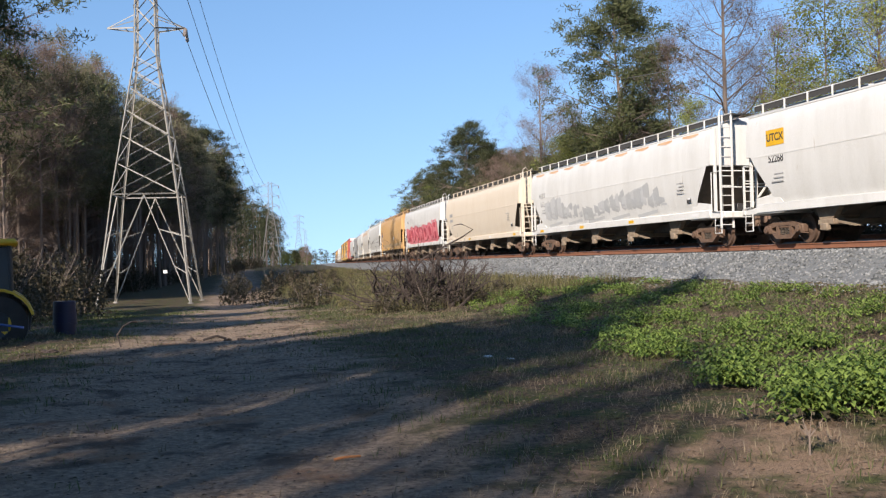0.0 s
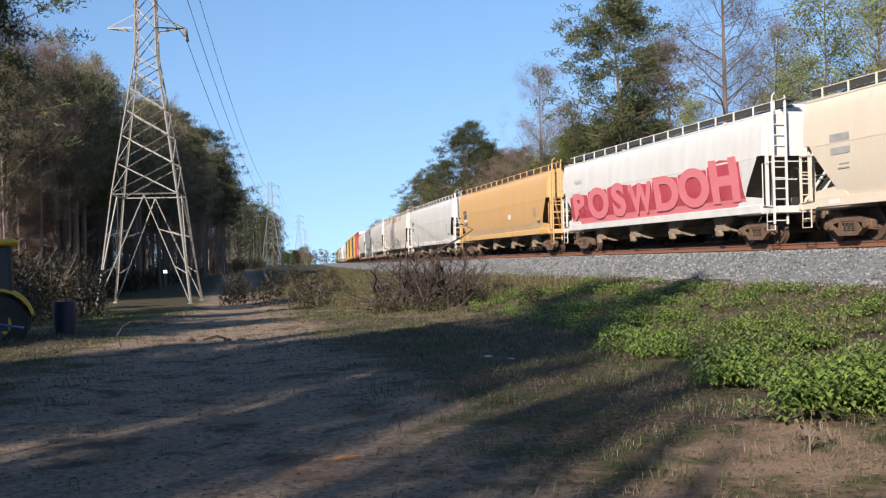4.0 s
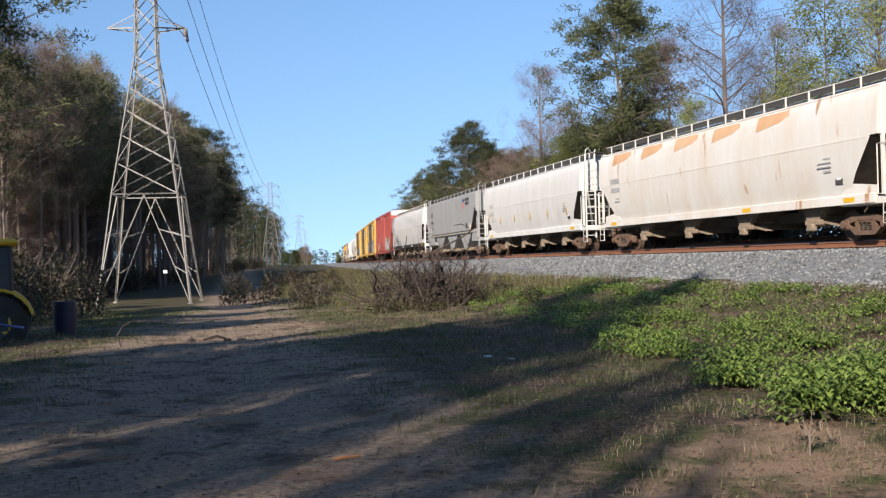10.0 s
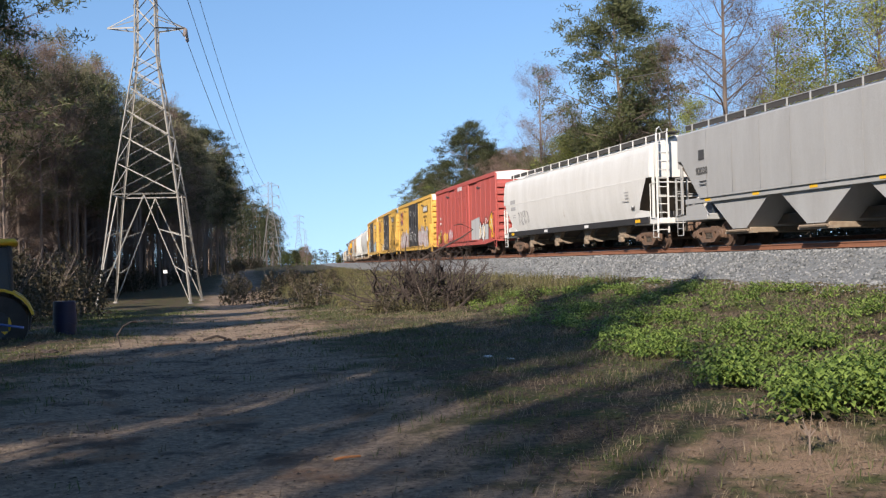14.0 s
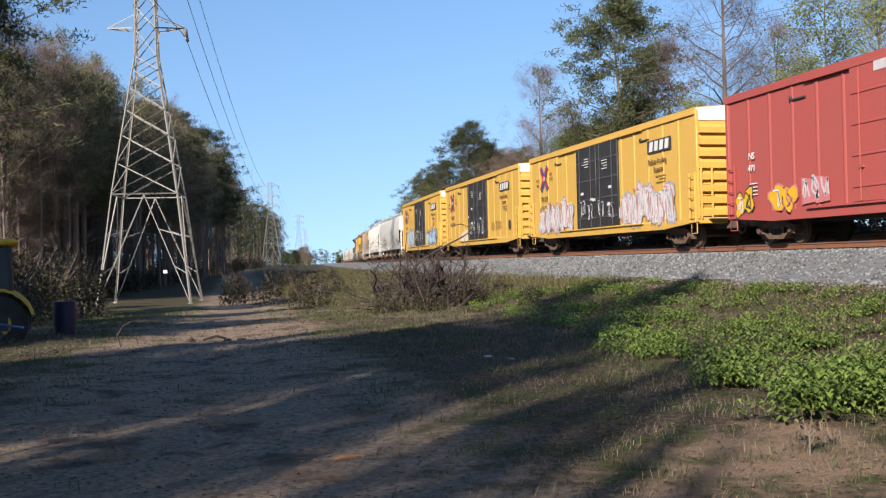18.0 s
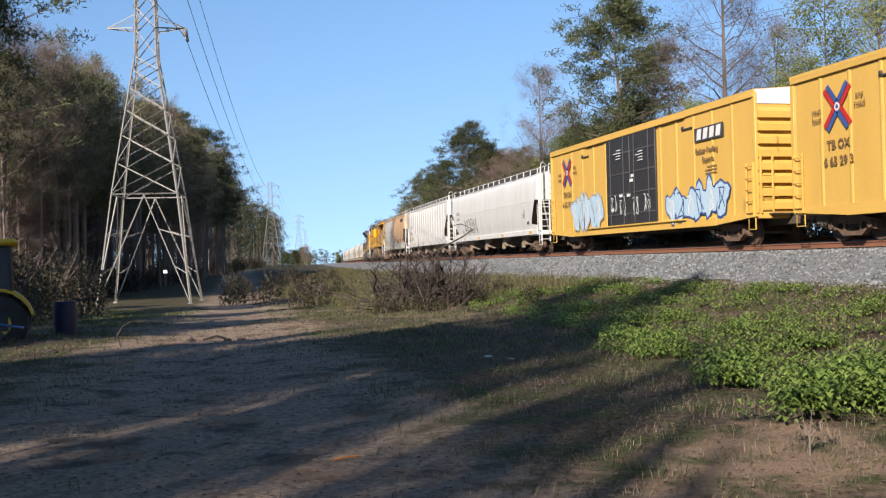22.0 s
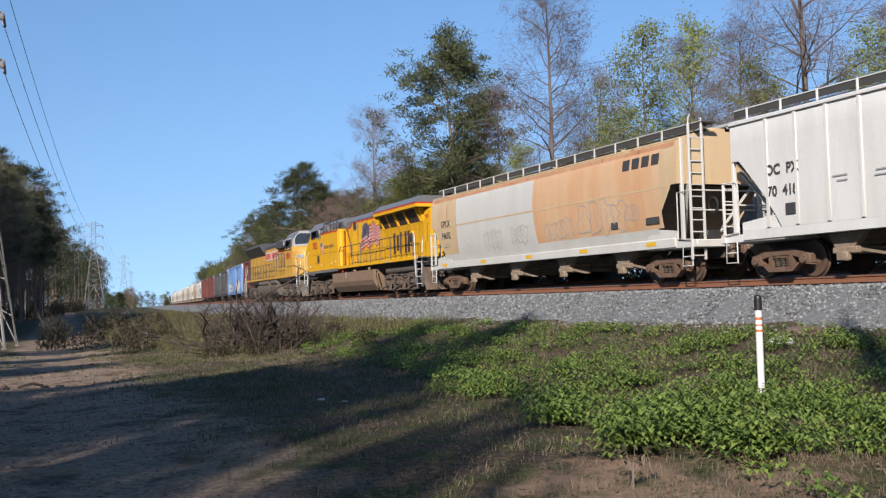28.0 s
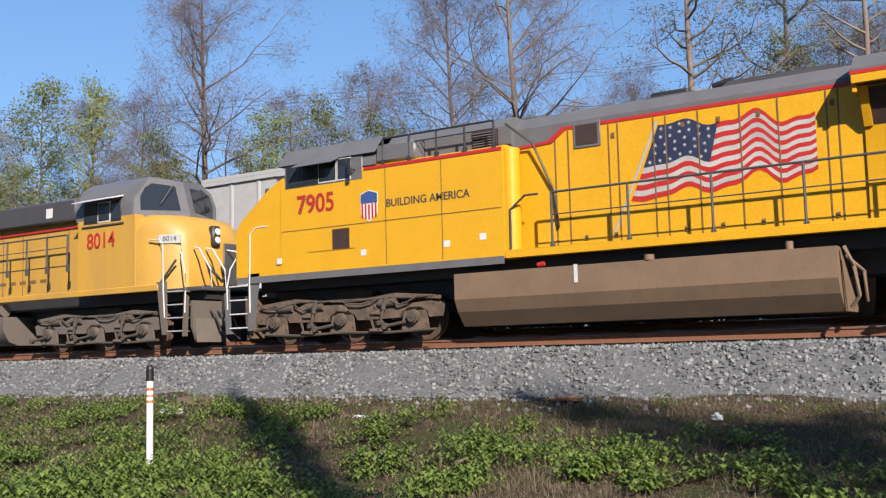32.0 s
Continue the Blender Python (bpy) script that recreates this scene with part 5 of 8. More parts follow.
def truck(loco, y, place, paint):
    b = shared("truck", "truck_bolster", lambda: Geo().box(-1.0, 1.0, -2.5, 2.5, 0.62, 0.86, 0.03).box(-0.75, 0.75, -0.5, 0.5, 0.7, 1.2), UNDER, loco, pose(0, y, 0))
    for s in (-1, 1):
        shared("truck_frame", ("truck_frame", s), lambda: truck_frame_geo(s), paint, b)
        for q in (-1.02, 1.02):
            shared("truck_spring", ("truck_spring", s), lambda: truck_springs_geo(s), paint, b, pose(0, q, 0))
        x = 1.22 * s
        for q in (-1.55, 0.55, 1.5):
            shared("brake_cylinder", ("brake_cyl", s), lambda: Geo().rod((x, 0, 0.86), (x, 0.45, 0.86), 0.10, 10), UNDER, b, pose(0, q, 0))
            shared("brake_lever", ("brake_lever", s), lambda: Geo().pipe([(x, 0.45, 0.84), (x - 0.02 * s, 0.72, 0.5), (x, 0.62, 0.25)], 0.037, 6), UNDER, b, pose(0, q, 0))
        for q in (-1.02, 1.02):
            shared("spring_seat", ("spring_seat", s), lambda: Geo().box(min(0.98 * s, 1.3 * s), max(0.98 * s, 1.3 * s), -0.2, 0.2, 0.22, 0.30, 0.02).box(min(0.98 * s, 1.28 * s), max(0.98 * s, 1.28 * s), -0.17, 0.17, 0.60, 0.70, 0.02), paint, b, pose(0, q, 0))
            shared("shock_absorber", ("shock", s), lambda: Geo().rod((1.3 * s, -0.32, 1.0), (1.3 * s, -0.22, 0.72), 0.055, 10).rod((1.3 * s, -0.22, 0.72), (1.3 * s, -0.14, 0.42), 0.032, 8).rod((1.24 * s, -0.14, 0.42), (1.36 * s, -0.14, 0.42), 0.06, 10), UNDER, b, pose(0, q, 0))
        for q in (-2.05, 0, 2.05):
            shared("brake_shoe", ("brake_shoe", s), lambda: Geo().prism([(0.50, 0.20), (0.60, 0.22), (0.66, 0.50), (0.62, 0.74), (0.54, 0.74), (0.57, 0.48)], min(0.72 * s, 0.86 * s), max(0.72 * s, 0.86 * s), "x").rod((0.8 * s, 0.62, 0.5), (1.2 * s, 0.62, 0.52), 0.035, 6), UNDER, b, pose(0, q, 0))
            shared("axle_cap", ("axle_cap", s), lambda: Geo().rod((1.30 * s, 0, 0.53), (1.36 * s, 0, 0.53), 0.12, 14).rod((1.36 * s, 0, 0.53), (1.375 * s, 0, 0.53), 0.045, 8), UNDER, b, pose(0, q, 0))
            shared("traction_rod", ("traction_rod", s), lambda: Geo().rod((1.27 * s, 0.2, 0.42), (1.27 * s, 0.78, 0.34), 0.04, 8).rod((1.22 * s, 0.78, 0.34), (1.32 * s, 0.78, 0.34), 0.075, 10), UNDER, b, pose(0, q, 0))
        for q, bend in ((-1.9, 0.1), (-0.6, -0.08), (0.9, 0.12), (2.0, -0.06)):
            shared("air_pipe", ("air_pipe", s, q), lambda: Geo().pipe([(1.2 * s, -0.62, 0.98), (1.28 * s, -0.5, 0.97), (1.31 * s, -0.3, 0.93 + bend * 0.4), (1.32 * s, -0.05, 0.86), (1.32 * s, 0.2, 0.84 - bend * 0.4), (1.31 * s, 0.45, 0.90), (1.2 * s, 0.6, 0.96)], 0.02, 6), UNDER, b, pose(0, q, 0))
        shared("frame_lug", ("frame_lug", s), lambda: Geo().box(min(1.2 * s, 1.27 * s), max(1.2 * s, 1.27 * s), -0.16, 0.16, 0.70, 0.86, 0.03), paint, b)
        shared("frame_beam", ("frame_beam", s), lambda: Geo().prism([(-2.6, 0.98), (-1.5, 1.08), (-0.7, 1.0), (0.7, 1.0), (1.5, 1.08), (2.6, 0.98), (2.6, 0.9), (1.5, 0.98), (-1.5, 0.98), (-2.6, 0.9)], min(0.98 * s, 1.16 * s), max(0.98 * s, 1.16 * s), "x"), paint, b)
        shared("sand_pipe", ("sand_pipe", s), lambda: Geo().pipe([(x, -2.5, 0.92), (x, -1.4, 0.98), (x, -0.2, 0.94), (x, 1.2, 1.0), (x, 2.4, 0.9)], 0.025), UNDER, b)
        shared("brake_rod", ("brake_rod", s), lambda: Geo().pipe([(x, -2.6, 0.24), (x, -1.3, 0.2), (x, 0.0, 0.24), (x, 1.2, 0.2), (x, 2.4, 0.25)], 0.03), UNDER, b)
        for q in (-2.05, 0, 2.05):
            shared("journal_box", ("journal", s), lambda: journal_geo(s), paint, b, pose(0, q, 0))
    for q in (-2.05, 0, 2.05):
        w = shared("wheel", "loco_wheelset", lambda: wheelset_geo(0.53), WHEEL, b, pose(0, q, 0.53))
        WHEELS.append((place + y + q, w, (0, q, 0.53), 0.53))


def handrail(loco, y0, y1, n, x=-1.5, z0=1.76, z1=2.86, material=None, mid=True):
    material = material or DARK_GREY
    for k in range(n + 1):
        y = y0 + (y1 - y0) * k / n
        shared("handrail_post", ("hr_post", x, z0, z1), lambda: Geo().rod((x, 0, z0 - 0.12), (x, 0, z1), 0.026, 8).box(x - 0.02, x + 0.04, -0.045, 0.045, z0 - 0.14, z0 + 0.06), material, loco, pose(0, y, 0))
    part("handrail", Geo().rod((x, y0, z1), (x, y1, z1), 0.024, 8), material, loco)
    if mid:
        part("mid_rail", Geo().rod((x, y0, (z0 + z1) / 2 + 0.1), (x, y1, (z0 + z1) / 2 + 0.1), 0.014, 6), material, loco)


def end_steps(loco, y, s, x=-1.5, paint=None, edge=None):
    """The stepwell at an end: cheeks, white-edged treads and bent white rails; s points out of the loco."""
    paint, edge = paint or LOCO_GREY, edge or STEEL_WHITE
    for wd in (-1, 1):
        xx = wd * abs(x)
        part("step_cheek", Geo().prism([(y - s * 0.42, 1.74), (y - s * 0.05, 1.74), (y - s * 0.02, 0.36), (y - s * 0.2, 0.36)], xx - wd * 0.04, xx, "x"), paint, loco)
        part("step_cheek", Geo().prism([(y + s * 0.62, 1.4), (y + s * 0.78, 1.3), (y + s * 0.72, 0.3), (y + s * 0.56, 0.3)], xx - wd * 0.04, xx, "x"), paint, loco)
        for k in range(4):
            z = 0.42 + 0.34 * k
            t = part("step_tread", Geo().box(xx - wd * 0.32, xx, y - s * 0.02, y + s * 0.6, z, z + 0.035), paint, loco)
            part("step_edge", Geo().box(xx, xx + wd * 0.012, y - s * 0.01, y + s * 0.59, z + 0.008, z + 0.038), edge, t)
        part("grab_rail", Geo().pipe([(xx, y - s * 0.1, 0.8), (xx + wd * 0.03, y - s * 0.12, 1.5), (xx + wd * 0.03, y - s * 0.14, 2.7), (xx, y - s * 0.3, 2.86), (xx, y - s * 0.7, 2.86)], 0.019, 8), STEEL_WHITE, loco, "white grab rail")
        part("grab_rail", Geo().pipe([(xx, y + s * 0.66, 0.9), (xx, y + s * 0.68, 1.45), (xx - wd * 0.05, y + s * 0.62, 1.9), (xx - wd * 0.2, y + s * 0.3, 2.5), (xx - wd * 0.2, y + s * 0.3, 2.7)], 0.019, 8), STEEL_WHITE, loco, "white grab rail")


def pilot(loco, y, s, paint):
    part("pilot_plate", Geo().prism([(-1.5, 1.2), (1.5, 1.2), (1.5, 0.55), (1.35, 0.18), (-1.35, 0.18), (-1.5, 0.55)], min(y + s * 0.72, y + s * 0.8), max(y + s * 0.72, y + s * 0.8)), paint, loco)
    part("plough", Geo().add([(-1.4, y + s * 0.8, 0.75), (1.4, y + s * 0.8, 0.75), (1.4, y + s * 0.85, 0.14), (-1.4, y + s * 0.85, 0.14), (0, y + s * 1.15, 0.14), (0, y + s * 0.95, 0.75)], [(0, 5, 4, 3), (5, 1, 2, 4), (3, 4, 5, 0), (4, 2, 1, 5)]), paint, loco)
    part("coupler", coupler_geo(y + s * 1.32, s), BOGIE, loco)
    for q in (-0.9, -0.65, 0.65, 0.9):
        part("air_hose", Geo().pipe([(q, y + s * 0.8, 0.95), (q, y + s * 1.0, 0.8), (q + 0.03, y + s * 1.12, 0.5), (q + 0.1, y + s * 1.2, 0.36)], 0.028, 6), BLACK, loco)


def wave(y):
    return 0.13 * math.sin(y * 4.6 + 0.6) + 0.06 * math.sin(y * 9.3)


def flag_on_hood(loco, x):
    """The painted flag: wavy stripes, a starred corner and its pole; along the hood it streams towards -y."""
    y0, y1 = 7.50, 4.55         # hoist, fly
    n = 30

    def at(q, r):
        """q along the fly, r down the hoist."""
        y = y0 + (y1 - y0) * q + 0.62 * r * (1 - q) ** 1.2
        return y, 4.02 - 0.18 * q + wave(y) * (0.25 + q) - r * (1.32 - 0.28 * q) - 0.12 * r * (1 - q)

    for k in range(13):
        g = Geo()
        for i in range(n):
            a, b = i / n, (i + 1) / n
            q0, q1, q2, q3 = at(a, k / 13), at(b, k / 13), at(b, (k + 1) / 13), at(a, (k + 1) / 13)
            g.add([(x - 0.002, *q0), (x - 0.002, *q1), (x - 0.002, *q2), (x - 0.002, *q3)], [(0, 1, 2, 3)])
        part("flag_stripe", g, RED_MARK if k % 2 == 0 else FLAG_WHITE, loco, smooth=0)
    g = Geo()
    for i in range(12):
        a, b = i / 12 * 0.40, (i + 1) / 12 * 0.40
        g.add([(x - 0.005, *at(a, 0)), (x - 0.005, *at(b, 0)), (x - 0.005, *at(b, 7 / 13)), (x - 0.005, *at(a, 7 / 13))], [(0, 1, 2, 3)])
    part("flag_corner", g, NAVY, loco, "dark blue starred corner", smooth=0)
    g = Geo()
    for i in range(6):
        for j in range(5):
            cy, cz = at((i + 0.5 + 0.25 * (j % 2)) / 6.4 * 0.40, (j + 0.5) / 5 * 7 / 13)
            pts = [(cy + 0.045 * (1 if q % 2 == 0 else 0.42) * math.sin(q * 0.628), cz + 0.045 * (1 if q % 2 == 0 else 0.42) * math.cos(q * 0.628)) for q in range(10)]
            g.add([(x - 0.008, a, b) for a, b in pts], [tuple(range(10))])
    tagged(part("flag_star", g, FLAG_WHITE, loco, smooth=0), kind="stuff")
    part("flag_pole", Geo().prism([(7.55, 4.1), (7.50, 4.1), (8.46, 2.0), (8.51, 2.0)], x - 0.006, x - 0.001, "x"), PATCH_GREY, loco, smooth=0)


def side_panel_seams(loco, x, ys, z0, z1, material):
    for y in ys:
        part("door_seam", Geo().box(x - 0.012, x, y - 0.012, y + 0.012, z0, z1), material, loco, smooth=0)


def engine_near():
    """The clean six-axle engine, its cab towards the train's rear."""
    C = 7.25
    e = thing("locomotive", "yellow six-axle diesel locomotive with grey roof and a painted flag", "locomotive", "locomotives of the train")

    # everything is drawn with y along the train and set back by C through a base part
    part("underframe", Geo().box(-1.0, 1.0, -2.9, 18.0, 1.32, 1.66).box(-0.5, 0.5, -3.4, 18.3, 0.9, 1.4), BLACK, e)
    # deck edge
    for s in (-1, 1):
        part("walkway_edge", Geo().box(s * 1.40, s * 1.53, -2.3, 10.68, 1.60, 1.77, 0.012), LOCO_YELLOW, e)
        part("deck", Geo().box(s * 0.9, s * 1.41, -2.5, 10.68, 1.66, 1.72), DARK_GREY, e)
        part("reflector_strip", Geo().box(s * 1.535, s * 1.531, 1.6, 2.0, 1.62, 1.71), PATCH_GREY, e)
    # hood
    part("engine_hood", Geo().prism([(-0.95, 1.7), (-0.95, 4.24), (0.95, 4.24), (0.95, 1.7)], 3.7, 10.75), LOCO_YELLOW, e)
    for s in (-1, 1):
        part("red_stripe", Geo().box(s * 0.94, s * 0.962, 3.7, 9.9, 4.20, 4.27), RED_MARK, e)
    part("hood_roof", Geo().prism([(-0.955, 4.26), (-0.955, 4.36), (-0.72, 4.62), (0.72, 4.62), (0.955, 4.36), (0.955, 4.26)], 3.7, 10.8), LOCO_GREY, e)
    part("roof_hump", Geo().prism([(4.0, 4.6), (4.3, 4.74), (6.2, 4.74), (6.4, 4.6)], -0.6, 0.6, "x").box(-0.45, 0.45, 6.9, 8.0, 4.6, 4.72, 0.03), DARK_GREY, e)
    part("exhaust_stack", Geo().box(-0.3, 0.3, 7.1, 7.9, 4.72, 4.84, 0.03), BLACK, e)
    part("horn", Geo().rod((-0.3, 6.6, 4.78), (-0.3, 6.2, 4.8), 0.05, 8, 0.1).rod((0.0, 6.6, 4.78), (0.0, 6.1, 4.82), 0.05, 8, 0.1).rod((0.3, 6.6, 4.78), (0.3, 6.25, 4.8), 0.05, 8, 0.1), BLACK, e)
    part("grey_end_panel", Geo().prism([(10.8, 3.98), (10.8, 4.26), (9.55, 4.26), (9.9, 3.98)], -0.964, -0.952, "x"), LOCO_GREY, e)
    part("red_bolt", Geo().prism([(9.55, 4.27), (9.5, 4.2), (9.82, 3.97), (10.75, 3.93), (10.75, 3.98), (9.93, 4.03)], -0.972, -0.962, "x"), RED_MARK, e)
    part("vent_door", Geo().box(-0.975, -0.95, 8.72, 9.32, 3.78, 4.30, 0.008), LOCO_GREY, e)
    part("vent_grille", Geo().box(-0.985, -0.97, 8.78, 9.26, 3.84, 4.25), GRILLE, e)
    side_panel_seams(e, -0.951, (4.15, 4.35, 5.2, 5.9, 6.7, 7.35, 7.6, 8.35, 8.55, 9.45, 9.75), 1.8, 4.18, INK_BROWN)
    for y in (4.25, 5.55, 6.3, 7.0, 8.45, 9.1):
        for z in (1.95, 3.95):
            part("door_latch", Geo().box(-0.975, -0.95, y - 0.03, y + 0.03, z - 0.05, z + 0.05), INK_BROWN, e)
    flag_on_hood(e, -0.953)
    # radiator end
    part("radiator_body", Geo().prism([(-1.0, 1.7), (-1.0, 3.42), (-1.30, 4.1), (1.30, 4.1), (1.0, 3.42), (1.0, 1.7)], -2.1, 3.72), LOCO_YELLOW, e)
    part("radiator_wing", Geo().prism([(-1.56, 4.28), (-1.56, 4.34), (-1.25, 4.62), (1.25, 4.62), (1.56, 4.34), (1.56, 4.28)], -2.55, 3.78), LOCO_GREY, e, "grey flared radiator roof")
    for s in (-1, 1):
        part("wing_edge", Geo().box(s * 1.49, s * 1.567, -2.56, 3.79, 4.08, 4.235, 0.008), LOCO_YELLOW, e)
        part("wing_stripe", Geo().box(s * 1.49, s * 1.572, -2.57, 3.80, 4.235, 4.30), RED_MARK, e)
    part("wing_end", Geo().box(-1.49, 1.49, -2.57, -2.48, 4.08, 4.235), LOCO_YELLOW, e)
    part("wing_stripe", Geo().box(-1.49, 1.49, -2.575, -2.52, 4.238, 4.298), RED_MARK, e)
    part("wing_end", Geo().box(-1.49, 1.49, 3.72, 3.79, 3.95, 4.235), LOCO_YELLOW, e)
    part("wing_soffit", Geo().box(-1.5, 1.5, -2.5, 3.72, 4.07, 4.10), BLACK, e)
    for a, b in ((-1.75, -0.25), (-0.05, 1.15), (1.55, 2.55), (2.75, 3.6)):
        part("radiator_grille", Geo().add([(-1.012, a, 3.44), (-1.012, b, 3.44), (-1.285, b - 0.03, 4.05), (-1.285, a + 0.03, 4.05)], [(0, 1, 2, 3)]), GRILLE, e, "dark radiator mesh")
    for y in (-1.85, -0.15, 1.35, 3.65):
        part("radiator_rib", Geo().prism([(-1.0, 3.42), (-1.06, 3.42), (-1.36, 4.08), (-1.28, 4.08)], y - 0.07, y + 0.07), LOCO_YELLOW, e)
    for y in (2.1, 1.58, 1.12, 0.42, -0.02):
        part("door_grille", Geo().box(-1.016, -0.998, y - 0.13, y + 0.13, 2.05 if y != 1.58 else 2.2, 3.12 if y != 1.58 else 3.0), GRILLE, e, "brown louvred door grille")
    side_panel_seams(e, -1.001, (3.2, 2.6, 1.85, 1.35, 0.75, 0.2, -0.25, -0.95, -1.6), 1.8, 3.36, INK_BROWN)
    part("hand_brake_wheel", Geo().spun([(0.20, -1.14), (0.24, -1.13), (0.24, -1.10), (0.20, -1.09)], 18, (0, -0.62, 2.72)).rod((-1.0, -0.62, 2.72), (-1.12, -0.62, 2.72), 0.05), BLACK, e)
    part("brake_box", Geo().box(-1.12, -1.0, -0.85, -0.4, 2.4, 3.05, 0.03), LOCO_YELLOW, e)
    part("brake_cover", Geo().spun([(0.0, -1.165), (0.14, -1.16), (0.2, -1.11), (0.2, -1.0)], 16, (0, -0.62, 2.72)), BLACK, e)
    # hood end towards the train's front
    part("hood_end", Geo().prism([(-1.0, 1.7), (-1.0, 3.9), (-0.8, 4.06), (0.8, 4.06), (1.0, 3.9), (1.0, 1.7)], -2.98, -2.1), LOCO_YELLOW, e)
    side_text("number", "7905", 0.24, RED_MARK, e, -2.52, 3.62, -1.004)
    part("end_seam", Geo().box(-1.012, -1.0, -2.62, -2.59, 2.4, 3.3), INK, e)
    part("end_light", Geo().box(-0.62, -0.2, -3.06, -2.96, 3.55, 3.8, 0.02).rod((-0.3, -3.08, 3.68), (-0.3, -3.0, 3.68), 0.09, 12).rod((-0.52, -3.08, 3.68), (-0.52, -3.0, 3.68), 0.09, 12), LOCO_GREY, e)
    # cab and nose, towards the train's rear
    part("cab_side", Geo().prism([(-1.53, 1.62), (-1.53, 3.92), (-1.40, 3.99), (1.40, 3.99), (1.53, 3.92), (1.53, 1.62)], 10.68, 16.85), LOCO_YELLOW, e)
    part("nose", Geo().prism([(16.8, 1.62), (16.8, 3.98), (17.3, 3.72), (18.22, 3.02), (18.35, 2.8), (18.35, 1.62)], -1.50, 1.50, "x"), LOCO_YELLOW, e)
    for s in (-1, 1):
        part("lower_grey_band", Geo().box(s * 1.531, s * 1.536, 10.7, 18.3, 1.50, 1.66), LOCO_GREY, e)
    part("cab", Geo().prism([(-1.52, 3.97), (-1.50, 4.22), (-1.2, 4.62), (1.2, 4.62), (1.50, 4.22), (1.52, 3.97)], 14.0, 16.7), LOCO_GREY, e)
    part("cab_roof", Geo().prism([(-1.58, 4.24), (-1.24, 4.64), (1.24, 4.64), (1.58, 4.24), (1.22, 4.66), (-1.22, 4.66)], 13.95, 16.9), LOCO_GREY, e)
    part("cab_wall", Geo().box(-1.535, 1.535, 14.35, 16.72, 3.66, 4.24, 0.02), LOCO_GREY, e)
    for a, b in ((14.72, 15.05), (15.12, 15.62), (15.68, 16.12), (16.2, 16.6)):
        w = part("window_frame", Geo().box(-1.552, -1.53, a - 0.05, b + 0.05, 3.70, 4.24, 0.01), STEEL_WHITE if b < 15.8 and a > 14.7 else BLACK, e)
        part("window_pane", Geo().box(-1.558, -1.55, a, b, 3.74, 4.20), GLASS, w)
    part("sun_shade", Geo().prism([(-1.53, 4.28), (-1.86, 4.12), (-1.86, 4.10), (-1.53, 4.25)], 15.0, 16.2), LOCO_GREY, e)
    part("mirror", Geo().box(-1.75, -1.70, 14.5, 14.62, 3.75, 4.15, 0.02).rod((-1.55, 14.55, 3.9), (-1.72, 14.55, 3.9), 0.015), BLACK, e)
    part("windscreen", Geo().add([(-1.3, 16.86, 3.99), (1.3, 16.86, 3.99), (1.1, 16.74, 4.5), (-1.1, 16.74, 4.5)], [(0, 1, 2, 3)]), GLASS, e)
    # equipment behind the cab
    part("blower_hood", Geo().prism([(-1.12, 3.97), (-1.12, 4.45), (-0.9, 4.66), (0.9, 4.66), (1.12, 4.45), (1.12, 3.97)], 10.7, 14.0), LOCO_GREY, e)
    part("cab_shoulder", Geo().box(-1.5, -1.1, 12.9, 14.0, 3.98, 4.4, 0.05), LOCO_GREY, e)
    for a, b in ((11.0, 11.65), (12.9, 13.5)):
        v = part("vent_grille", Geo().box(-1.14, -1.11, a, b, 4.0, 4.42), GRILLE, e)
        for q in range(7):
            part("louvre", Geo().box(-1.165, -1.13, a + 0.03, b - 0.03, 4.03 + q * 0.055, 4.05 + q * 0.055), LOCO_GREY, v)
    part("red_stripe", Geo().box(-1.545, -1.529, 10.7, 14.3, 3.86, 3.93), RED_MARK, e)
    handrail(e, 10.9, 13.8, 4, x=-1.48, z0=3.98, z1=4.52, material=BLACK)
    part("drain_pipe", Geo().pipe([(-1.52, 10.6, 4.4), (-1.1, 10.2, 4.0), (-1.0, 9.8, 3.0), (-1.0, 9.7, 2.2)], 0.025), BLACK, e)
    # cab side marks
    side_text("number_shadow", "7905", 0.60, INK_BROWN, e, 15.735, 3.23, -1.536, wide=0.95, bold=0.004)
    side_text("number", "7905", 0.62, RED_MARK, e, 15.75, 3.24, -1.541, "dark red cab number", wide=0.95, bold=0.004)
    part("shield", Geo().prism([(14.42, 3.32), (14.17, 3.4), (13.92, 3.32), (13.94, 2.85), (14.17, 2.68), (14.40, 2.85)], -1.538, -1.531, "x"), SIGN_WHITE, e, "white shield badge", smooth=0)
    part("shield_top", Geo().prism([(14.40, 3.31), (14.17, 3.38), (13.94, 3.31), (13.94, 3.10), (14.40, 3.10)], -1.543, -1.538, "x"), BLUE_MARK, e, smooth=0)
    for k in range(5):
        plate("shield_stripe", RED_MARK, e, 14.36 - k * 0.095, 2.9 + 0.02 * abs(2 - k), 0.045, 0.34, -1.538)
    side_text("slogan", "BUILDING AMERICA", 0.245, INK, e, 12.6, 3.04, -1.533, bold=0.003)
    plate("cab_grille", GRILLE, e, 15.0, 2.37, 0.5, 0.46, -1.534)
    for y, z in ((16.9, 1.98), (14.35, 2.0), (12.1, 2.02), (11.2, 2.1)):
        plate("data_plate", SIGN_WHITE, e, y, z, 0.16, 0.14, -1.534)
